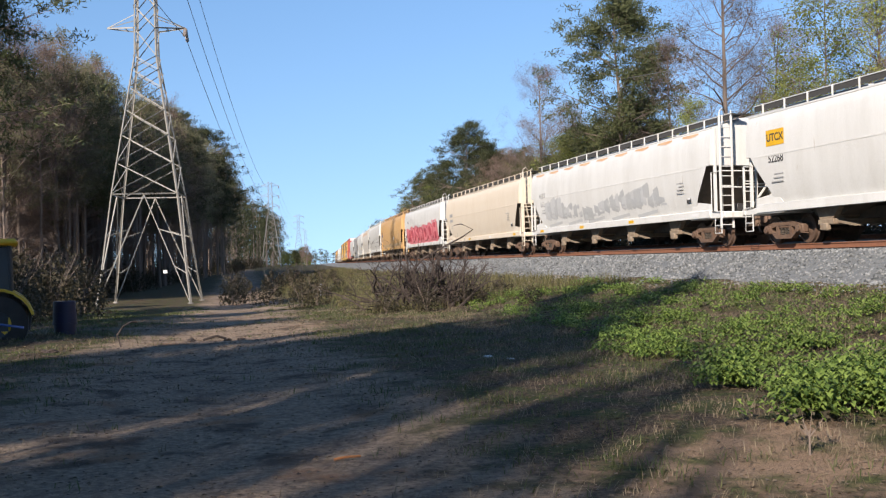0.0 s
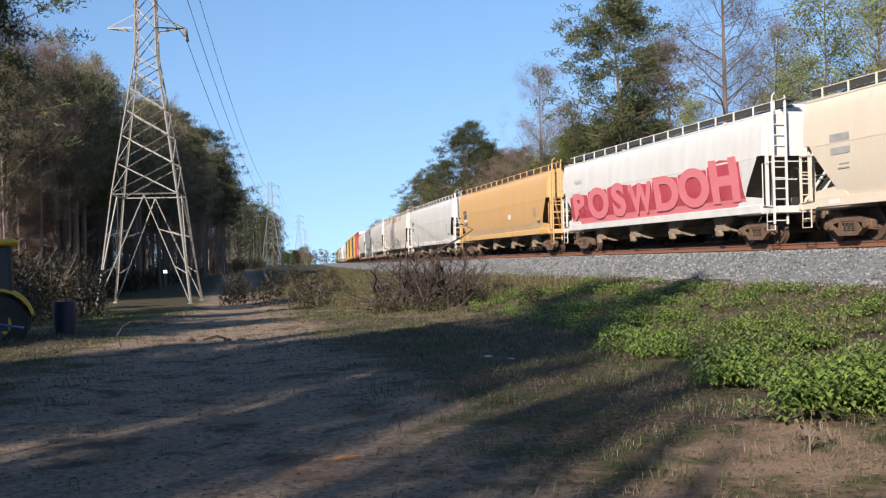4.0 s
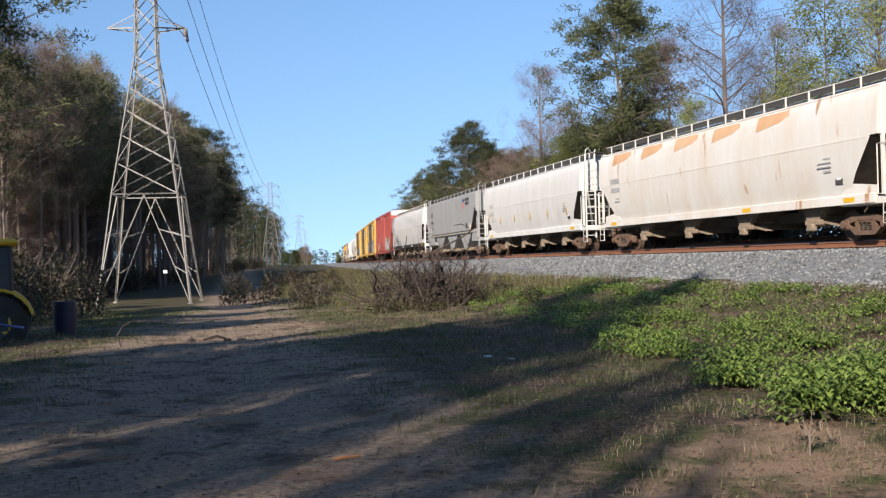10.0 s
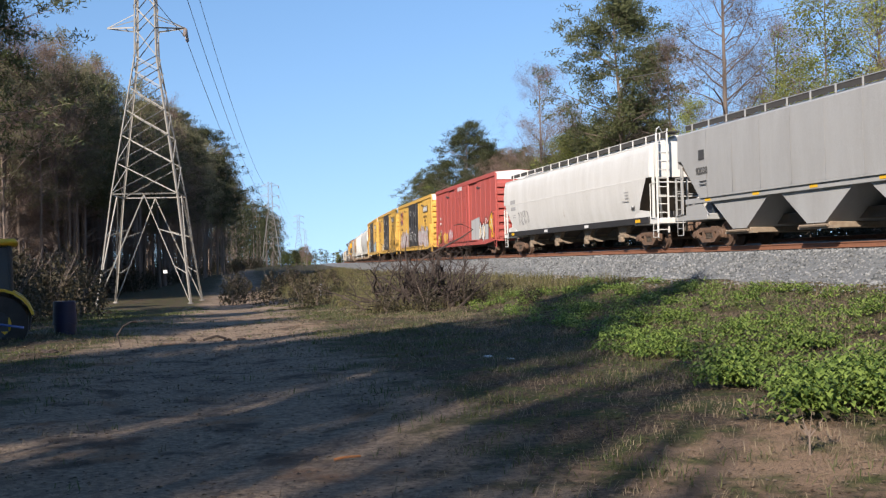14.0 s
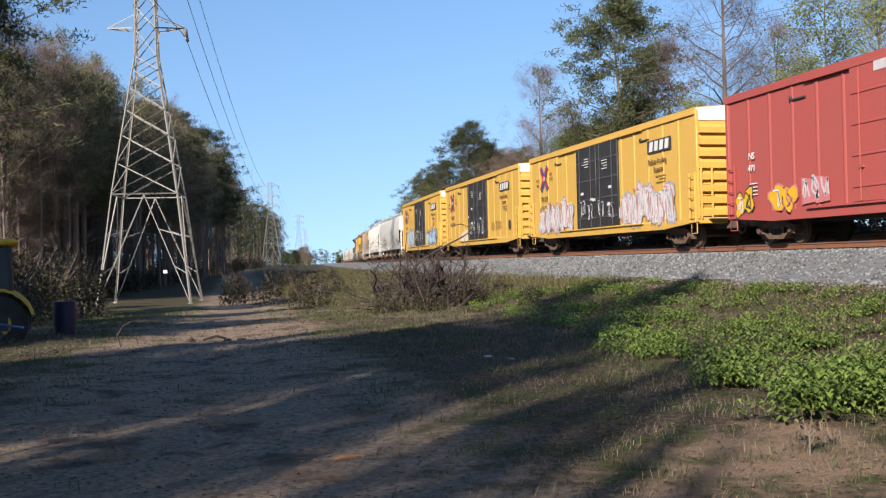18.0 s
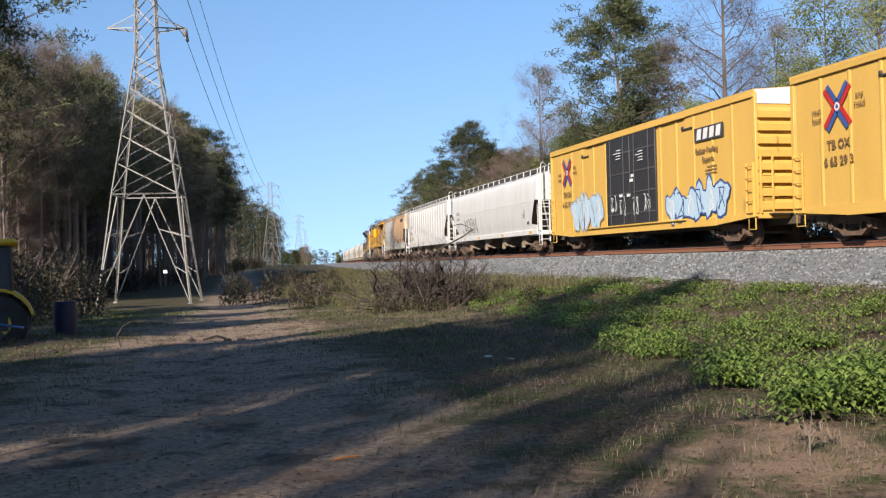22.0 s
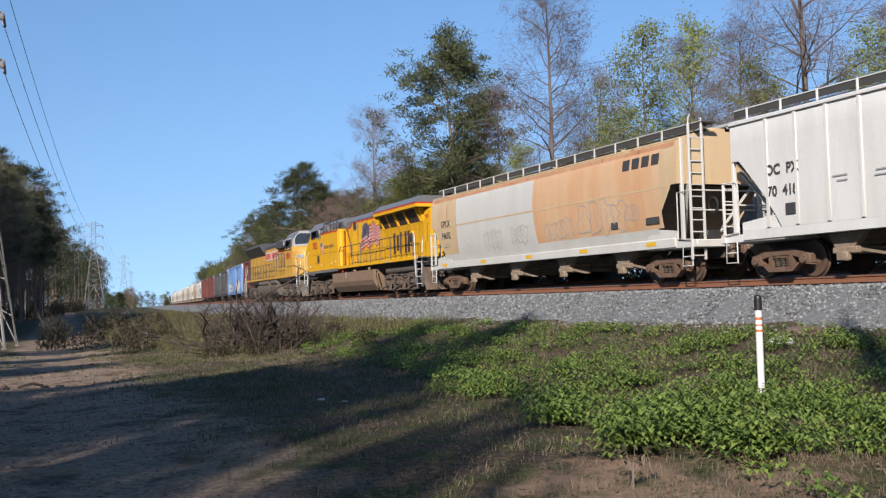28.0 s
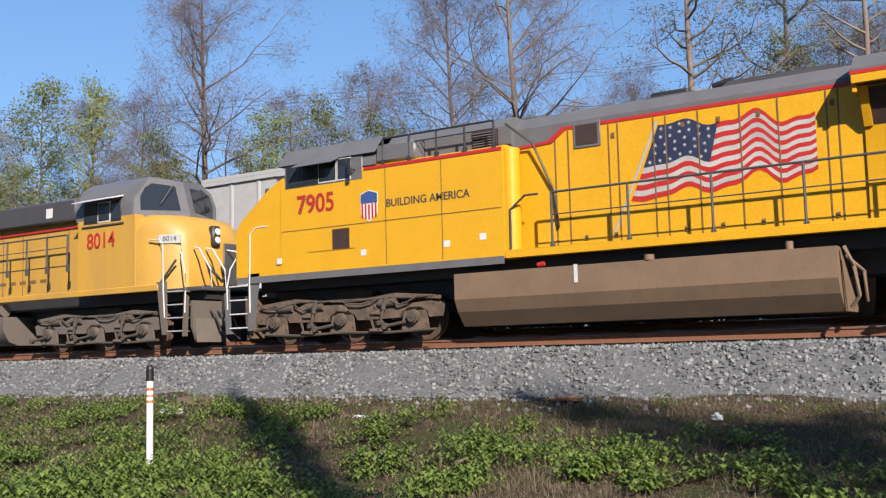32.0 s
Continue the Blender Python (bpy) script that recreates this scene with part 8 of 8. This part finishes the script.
def build_weeds():
    rng = random.Random(21)
    v, f = [], []

    def leaf(p, a, rise, long, wide):
        c, s = math.cos(a), math.sin(a)
        k = len(v)
        m = (p[0] + c * long * 0.5, p[1] + s * long * 0.5, p[2] + rise * long * 0.5 + 0.02)
        e = (p[0] + c * long, p[1] + s * long, p[2] + rise * long * 0.55 - 0.01)
        v.extend([p, (m[0] - s * wide, m[1] + c * wide, m[2] + wide * 0.35), m, (m[0] + s * wide, m[1] - c * wide, m[2] + wide * 0.35), e])
        f.extend([(k, k + 2, k + 1), (k, k + 3, k + 2), (k + 1, k + 2, k + 4), (k + 2, k + 3, k + 4)])

    def plant(x, y, h, n):
        z = height(x, y)
        for i in range(n):
            a, t = rng.random() * 6.283, rng.random()
            b = 0.10 * rng.random() * (1 + h)
            leaf((x + b * math.cos(a), y + b * math.sin(a), z + h * (0.25 + 0.8 * t)), a + rng.gauss(0, 0.4), rng.uniform(-0.5, 0.5), rng.uniform(0.06, 0.14), rng.uniform(0.018, 0.038))

    for x, y in scatter(rng, 22000, 5.0, 36.0, 3.5, 16.5, 1.35):
        if weediness(x, y) > 0.50 + 0.62 * rng.random():
            plant(x, y, rng.uniform(0.08, 0.26), rng.randint(7, 13))
    for k in range(70):
        plant(6.45 + rng.gauss(0, 0.34), 8.75 + rng.gauss(0, 0.22), rng.uniform(0.25, 0.42), 13)
    for cx, cy, n, w in CLUMPS:
        for k in range(n):
            plant(cx + rng.gauss(0, w * 0.8), cy + rng.gauss(0, w * 0.5), rng.uniform(0.12, 0.40), 15)
    tagged(many("weeds", v, f, WEED), "green broad-leaved weeds on the bank", "weeds", kind="stuff")


def build_grass(name, label, material, seed, n, y1, high, want, wide=0.0024):
    rng = random.Random(seed)
    v, f = [], []
    for x, y in scatter(rng, n, 4.6, y1, -6.0, 16.8, 1.6):
        if rng.random() > want(x, y):
            continue
        z = height(x, y)
        for i in range(7):
            a, h = rng.random() * 6.283, high * rng.uniform(0.4, 1.2)
            bx, by = x + rng.gauss(0, 0.09), y + rng.gauss(0, 0.09)
            lean = rng.uniform(0.3, 1.6)
            lx, ly = math.cos(a) * h * lean, math.sin(a) * h * lean
            w = wide * (1 + y / 14)
            c, s = -math.sin(a) * w, math.cos(a) * w
            k = len(v)
            v.extend([(bx - c, by - s, z - 0.01), (bx + c, by + s, z - 0.01), (bx + lx * 0.5 - c * 0.7, by + ly * 0.5 - s * 0.7, z + h * 0.6), (bx + lx * 0.5 + c * 0.7, by + ly * 0.5 + s * 0.7, z + h * 0.6), (bx + lx, by + ly, z + h * 0.85)])
            f.extend([(k, k + 1, k + 3, k + 2), (k + 2, k + 3, k + 4)])
    tagged(many(name, v, f, material), label, "grass", kind="stuff")


def on_road(x, y):
    return math.exp(-((x - (-0.6 + 0.055 * y)) / 2.1) ** 4)


def grass_want(x, y):
    off = x - lane_x(y)
    return (0.35 + 0.65 * soft_step(8, 16, y)) * max(0, (0.26 + 1.2 * patch(x, y, 0.5, 1) + 0.5 * patch(x, y, 2.0, 5))) * (1 - 0.96 * on_road(x, y)) * (1 - soft_step(-4.6, -3.9, off))


def straw_want(x, y):
    off = x - lane_x(y)
    return max(0, (0.42 + 0.9 * patch(x, y, 0.6, 12) + 0.4 * patch(x, y, 2.3, 15))) * (1 - 0.93 * on_road(x, y)) * (1 - soft_step(-4.4, -3.7, off)) * (0.35 + 0.9 * soft_step(3.5, 7.0, x))


build_weeds()
build_grass("grass", "thin green grass in tufts on the bank and verge", GRASS, 31, 30000, 60, 0.10, grass_want)
build_grass("dry_stalks", "tangle of tall bleached stalks among the weeds", STRAW, 33, 5200, 26, 0.34, lambda x, y: max(0, 0.1 + 1.6 * patch(x, y, 0.8, 21)) * soft_step(6.5, 8.5, x) * (1 - soft_step(-5.0, -4.3, x - lane_x(y))), 0.0018)
build_grass("dry_grass", "bleached dry grass and straw on the ground", STRAW, 32, 34000, 45, 0.085, straw_want, 0.0021)


def build_bank_grass():
    """Coarse tufts on the bank that runs off into the distance."""
    rng = random.Random(61)
    v, f = [], []
    for k in range(9000):
        u = 34 + 130 * rng.random() ** 1.3
        x, y, h = track(u, -4.4 - 9.0 * rng.random() ** 0.8)
        if patch(x, y, 0.25, 31) < -0.12 or on_road(x, y) > 0.25:
            continue
        z = height(x, y)
        for i in range(5):
            a, t = rng.random() * 6.283, rng.uniform(0.15, 0.5)
            bx, by, w, lean = x + rng.gauss(0, 0.15), y + rng.gauss(0, 0.15), 0.016, rng.uniform(0.2, 1.0) * t
            c, d = -math.sin(a) * w, math.cos(a) * w
            q = len(v)
            v.extend([(bx - c, by - d, z - 0.02), (bx + c, by + d, z - 0.02), (bx + math.cos(a) * lean, by + math.sin(a) * lean, z + t)])
            f.append((q, q + 1, q + 2))
    tagged(many("rough_grass", v, f, ROUGH), "rough olive and straw-coloured grass along the bank", "grass", kind="stuff")


ROUGH = leafy("rough_grass_blades", (0.055, 0.065, 0.022), (0.20, 0.17, 0.085))
build_bank_grass()


def build_litter_leaves():
    """Fallen leaves and twigs on the earth."""
    rng = random.Random(5)
    v, f = [], []
    for x, y in scatter(rng, 30000, 4.6, 34, -5.0, 15.5, 1.6):
        z = height(x, y) + 0.012
        s, a = rng.uniform(0.010, 0.024) * (1 + y / 30), rng.random() * 6.283
        c, d = math.cos(a) * s, math.sin(a) * s
        t = rng.uniform(-0.3, 0.3) * s
        k = len(v)
        v.extend([(x - c, y - d, z), (x + d * 0.5, y - c * 0.5, z + t + 0.006), (x + c, y + d, z), (x - d * 0.5, y + c * 0.5, z - t + 0.006)])
        f.append((k, k + 1, k + 2, k + 3))
    tagged(many("fallen_leaves", v, f, LITTER_LEAF), "fallen brown leaves and needles on bare earth", "leaf litter", kind="stuff")


LITTER_LEAF = leafy("dry_leaves", (0.05, 0.034, 0.022), (0.17, 0.125, 0.085), through=0.0)
build_litter_leaves()

# ---- things on the bank and in the clearing ----
def on_ground(name, label, category, x, y, turn=0.0, lift=0.0):
    t = thing(name, label, category)
    t.matrix_basis = pose(x, y, height(x, y) + lift, 0, 0, turn)
    return t


def marker_post():
    t = on_ground("marker_post", "white plastic pipeline marker post with black cap and orange bands", "marker post", 9.38, 11.07)
    top = 1.545 - height(9.38, 11.07)
    part("shaft", Geo().rod((0, 0, -0.3), (0, 0, top - 0.2), 0.046, 16), PLASTIC_WHITE, t)
    g = Geo().rod((0, 0, top - 0.21), (0, 0, top - 0.05), 0.052, 16)
    for a, b, c, d in ((top - 0.05, 0.052, top - 0.02, 0.045), (top - 0.02, 0.045, top, 0.025)):
        g.rod((0, 0, a), (0, 0, c), b, 16, d)
    part("cap", g, PLASTIC_BLACK, t, "black domed cap")
    for z, h in ((top - 0.34, 0.035), (top - 0.42, 0.02), (top - 0.50, 0.03)):
        part("band", Geo().rod((0, 0, z), (0, 0, z + h), 0.0475, 16), ORANGE_MARK, t, "orange band")
    for k in range(5):
        part("print_line", Geo().box(-0.035, 0.02, -0.0485, -0.044, 0.14 + k * 0.035, 0.155 + k * 0.035), INK_GREY, t)


def far_stake():
    t = on_ground("stake", "short pale stake on the grassy bank", "stake", 7.85, 61.8)
    part("shaft", Geo().box(-0.07, 0.07, -0.03, 0.03, -0.2, 0.85, 0.01), PLASTIC_WHITE, t)


def brush_pile():
    w = Wood(91)
    r = w.r

    def none(a, b, c):
        return None

    for k in range(92):
        a = r.random() * 6.28
        x, y = r.gauss(0, 0.7), r.gauss(0, 0.45)
        d = Vector((math.cos(a) * 0.8 + x * 0.5, math.sin(a) * 0.4, r.uniform(0.5, 1.7)))
        w.branch(Vector((x, y, 0)), d, r.uniform(1.2, 2.3), r.uniform(0.025, 0.07), 2, 0.0, none, 4, 0.3)
    for k in range(44):
        x = r.uniform(-2.2, 2.2)
        w.branch(Vector((x, r.gauss(0, 0.5), r.uniform(0.0, 0.3))), Vector((r.choice((-1, 1)), r.gauss(0, 0.4), 0.18)), r.uniform(1.0, 2.0), 0.02, 1, -0.02, none, 4, 0.3)
    t = on_ground("brush_pile", "dark tangled pile of dead branches on the bank", "brush pile", 8.3, 35.2, 10)
    me = w.mesh("tangle", False)
    me.materials.append(DEADWOOD)
    o = new("tangle", me)
    o.parent = t
    # one crooked bough that stands up out of it
    b = Wood(92)
    b.limb([Vector(p) for p in ((-1.0, 0, 0.2), (-0.75, 0, 1.2), (-0.2, 0, 1.75), (0.6, 0, 2.15), (1.35, 0, 2.5), (1.75, 0, 2.75), (1.3, 0, 2.95), (1.0, 0, 2.9))], [0.05, 0.045, 0.04, 0.035, 0.03, 0.025, 0.018, 0.01], 6)
    b.limb([Vector(p) for p in ((-0.75, 0, 1.2), (-0.85, 0.1, 2.0), (-0.8, 0, 2.6))], [0.035, 0.025, 0.008], 5)
    b.limb([Vector(p) for p in ((-1.1, 0, 0.6), (-1.7, 0, 1.1), (-2.1, 0.1, 1.15))], [0.05, 0.035, 0.01], 5)
    me = b.mesh("bough", False)
    me.materials.append(DEADWOOD)
    o = new("bough", me)
    o.parent = t


def digger():
    """The rear of a backhoe loader at the edge of the clearing, in shade."""
    t = on_ground("backhoe_loader", "yellow backhoe loader parked in the shade at the wood's edge", "digger", -4.92, 26.1, 8, -0.3)
    part("chassis", Geo().box(-3.4, 0.9, -0.55, 0.55, 0.55, 1.15, 0.05), DARK_GREY, t)
    part("engine_cover", Geo().box(-3.4, -1.0, -0.5, 0.5, 1.1, 1.75, 0.1), DIGGER, t)
    for sx in (-0.95, 0.92):
        for sy in (-0.78, 0.78):
            part("cab_pillar", Geo().rod((sx, sy, 1.15), (sx * 0.97, sy * 0.94, 2.48), 0.05, 8), BLACK, t)
    part("roof", Geo().box(-1.1, 1.08, -0.92, 0.92, 2.46, 2.62, 0.06), DIGGER, t, "yellow cab roof")
    for a in ((-0.9, 0.88, -0.765, -0.755, 1.25, 2.44), (0.9, 0.91, -0.72, 0.72, 1.25, 2.44), (-0.9, 0.88, 0.755, 0.765, 1.25, 2.44)):
        part("window", Geo().box(*a), WINDOW, t)
    part("window_sticker", Geo().box(0.55, 0.66, -0.772, -0.768, 1.95, 2.1), SIGN_WHITE, t)
    for sy in (-1, 1):
        w = part("wheel", Geo().spun([(0.3, -0.2), (0.52, -0.22), (0.66, -0.16), (0.68, 0.0), (0.66, 0.16), (0.52, 0.22), (0.3, 0.2)], 30), TYRE, t)
        w.matrix_basis = pose(0.62, sy * 0.85, 0.66, 0, 0, 90)
        part("rim", Geo().spun([(0.0, -0.14), (0.2, -0.15), (0.31, -0.19), (0.31, 0.19), (0.2, 0.15), (0.0, 0.14)], 24), DARK_GREY, w)
        arc = [radians(15 + k * 16) for k in range(10)]
        g = Geo().prism([(0.62 + 0.76 * math.cos(a), 0.66 + 0.76 * math.sin(a)) for a in arc] + [(0.62 + 0.82 * math.cos(a), 0.66 + 0.82 * math.sin(a)) for a in arc[::-1]], sy * 0.85 - 0.27, sy * 0.85 + 0.27, "y")
        part("fender", g, DIGGER, t, "yellow rounded mudguard")
        f = part("wheel", Geo().spun([(0.2, -0.14), (0.36, -0.15), (0.44, -0.1), (0.44, 0.1), (0.36, 0.15), (0.2, 0.14)], 24), TYRE, t)
        f.matrix_basis = pose(-2.7, sy * 0.8, 0.44, 0, 0, 90)
    part("rear_frame", Geo().box(0.85, 1.02, -1.05, 1.05, 0.35, 0.95, 0.03), DIGGER, t)
    part("hose", Geo().pipe([(1.0, -0.6, 1.2), (1.35, -0.6, 0.9), (1.3, -0.7, 0.5)], 0.03), BLACK, t)
    for sy in (-0.95, 0.95):
        part("stabiliser", Geo().prism([(0.7, 0.5), (0.9, 0.5), (1.3, 0.1), (1.1, 0.1)], sy - 0.08, sy + 0.08, "y"), DIGGER, t)
    # striped barrier lying against it
    b = on_ground("barrier_board", "yellow and red barrier board lying beside the digger", "barrier", -4.2, 24.1, 6, 0.25)
    for k, m in enumerate((SIGN_YELLOW, RED_MARK, SIGN_WHITE, ORANGE_MARK)):
        part("board_stripe", Geo().prism([(-0.9, 0.34 - 0.09 * k), (0.25, 0.20 - 0.09 * k), (0.25, 0.12 - 0.09 * k), (-0.9, 0.26 - 0.09 * k)], -0.02, 0.02, "y"), m, b, smooth=0)
    part("board_foot", Geo().box(-0.6, -0.5, -0.2, 0.2, -0.27, 0.1).box(0.0, 0.08, -0.2, 0.2, -0.27, 0.05), DARK_GREY, b)
    part("blue_strap", Geo().rod((0.1, 0, 0.22), (0.75, 0, 0.1), 0.03, 6), BLUE_MARK, b)
    c = on_ground("barrel", "dark blue plastic barrel beside the digger", "barrel", -2.95, 27.4)
    part("drum", Geo().rod((0, 0, 0), (0, 0, 0.28), 0.27, 20).rod((0, 0, 0.28), (0, 0, 0.56), 0.285, 20).rod((0, 0, 0.56), (0, 0, 0.84), 0.27, 20), BLUE_BIN, c)
    part("rim", Geo().rod((0, 0, 0.26), (0, 0, 0.30), 0.30, 20), BLUE_BIN, c)


def crumpled(name, label, x, y, s, material, seed, flat=0.5, category="litter"):
    r = random.Random(seed)
    bm = bmesh.new()
    bmesh.ops.create_icosphere(bm, subdivisions=3, radius=s)
    for v in bm.verts:
        q = 1 + 0.5 * noise.noise(v.co * (2.2 / s) + Vector((seed, 0, 0))) + 0.25 * noise.noise(v.co * (5 / s))
        v.co = Vector((v.co.x * q * 1.4, v.co.y * q, max(v.co.z * q * flat, -0.02)))
    t = on_ground(name, label, category, x, y, r.random() * 360, s * 0.1)
    part("mound", Geo().add([v.co[:] for v in bm.verts], [[v.index for v in f.verts] for f in bm.faces]), material, t, smooth=0)
    bm.free()


marker_post()
far_stake()
brush_pile()
digger()
crumpled("plastic_bag", "crumpled white plastic bag at the foot of the ballast", 13.6, 15.45, 0.20, LITTER, 3)
crumpled("plastic_bag", "torn white plastic scrap in the weeds", 13.3, 10.6, 0.10, LITTER, 8, 0.3)
crumpled("paper_cup", "white crushed cup lying in the grass", 13.9, 4.86, 0.075, LITTER, 5, 0.9)
crumpled("paper_scrap", "white paper scrap in dry grass", 4.9, 16.6, 0.06, LITTER, 6, 0.3)
crumpled("paper_scrap", "white paper scrap in dry grass", 5.1, 16.0, 0.05, LITTER, 7, 0.3)
crumpled("clay_heap", "low heap of dark earth at the ballast's foot", 14.6, 15.9, 0.35, mat("dark_earth", (0.10, 0.07, 0.05), 0.95), 9, 0.4, "earth heap")
crumpled("clay_lump", "orange clay spill on the ballast's foot", 15.6, 8.0, 0.28, TWIG, 10, 0.15, "clay")


def stick(label, pts, r, material, x, y):
    t = on_ground("stick", label, "stick", x, y)
    part("wood", Geo().pipe(pts, r, 6), material, t)


stick("short orange-brown stick lying on the dirt", [(-0.11, 0, 0.02), (-0.02, 0.02, 0.03), (0.12, 0.05, 0.025)], 0.012, TWIG, 1.28, 8.55)
stick("dark bent twig standing out of the dirt track", [(-0.05, 0, 0), (-0.12, 0, 0.25), (0.0, 0.1, 0.42), (0.16, 0.3, 0.5), (0.25, 0.4, 0.47)], 0.018, DEADWOOD, -1.25, 22.0)
stick("dark stub of branch in the dirt", [(0, 0, 0.02), (0.3, 0.05, 0.09), (0.5, 0.0, 0.03)], 0.03, DEADWOOD, 0.35, 23.2)
stick("pale fallen branch on the bank", [(-0.5, 0, 0.05), (0, 0.05, 0.08), (0.6, 0.0, 0.06)], 0.022, BARK_GREY, 11.0, 6.9)
for k, (x, y) in enumerate(((0.9, 23.4), (1.2, 23.7), (-2.6, 21.4), (-3.0, 21.0), (0.1, 23.0))):
    crumpled("earth_clod", "dark clod of earth on the dirt track", x, y, 0.07 + 0.02 * (k % 3), DEADWOOD, 20 + k, 0.6, "clod")


def sapling():
    w = Wood(95)
    for k in range(9):
        w.branch(Vector((0, 0, 0.15)), Vector((w.r.gauss(0, 0.5), w.r.gauss(0, 0.5), 1)), 0.22, 0.004, 0, 0.0, lambda a, p, d: [a.leaf(p, 0.045) for i in range(5)], 2)
    w.limb([Vector((0, 0, -0.05)), Vector((0, 0, 0.2))], [0.01, 0.008], 6)
    t = on_ground("sapling", "tiny grey-green sapling on the bare path", "plant", 4.75, 7.2)
    for name, leaves, m in (("stem", False, BARK_GREY), ("foliage", True, UNDERLEAF)):
        me = w.mesh(name, leaves)
        me.materials.append(m)
        o = new(name, me)
        o.parent = t


sapling()

# ---- what moves ----
def motions():
    for ob, at in TRAIN:
        rows = []
        for k in range(33):
            t = float(k)
            rows.append((t, on_track(at + run(t))))
        walk(ob, rows)
    # wheels turn while they pass near the camera
    for at, w, where, r in WHEELS:
        far, near = None, None
        for k in range(961):
            u = at + run(k / 30)
            if far is None and u < 62:
                far = k
            if near is None and u < 4:
                near = k
        if far is None:
            continue
        near = 960 if near is None else near
        base = run(far / 30)
        rows = [(0.0, pose(*where))] if far > 0 else []
        for k in range(far, near + 1):
            rows.append((k / 30, pose(*where, math.degrees((base - run(k / 30)) / r))))
        if near < 960:
            rows.append((32.0, pose(*where, math.degrees((base - run(near / 30)) / r))))
        if len(rows) > 1:
            walk(w, rows)


motions()
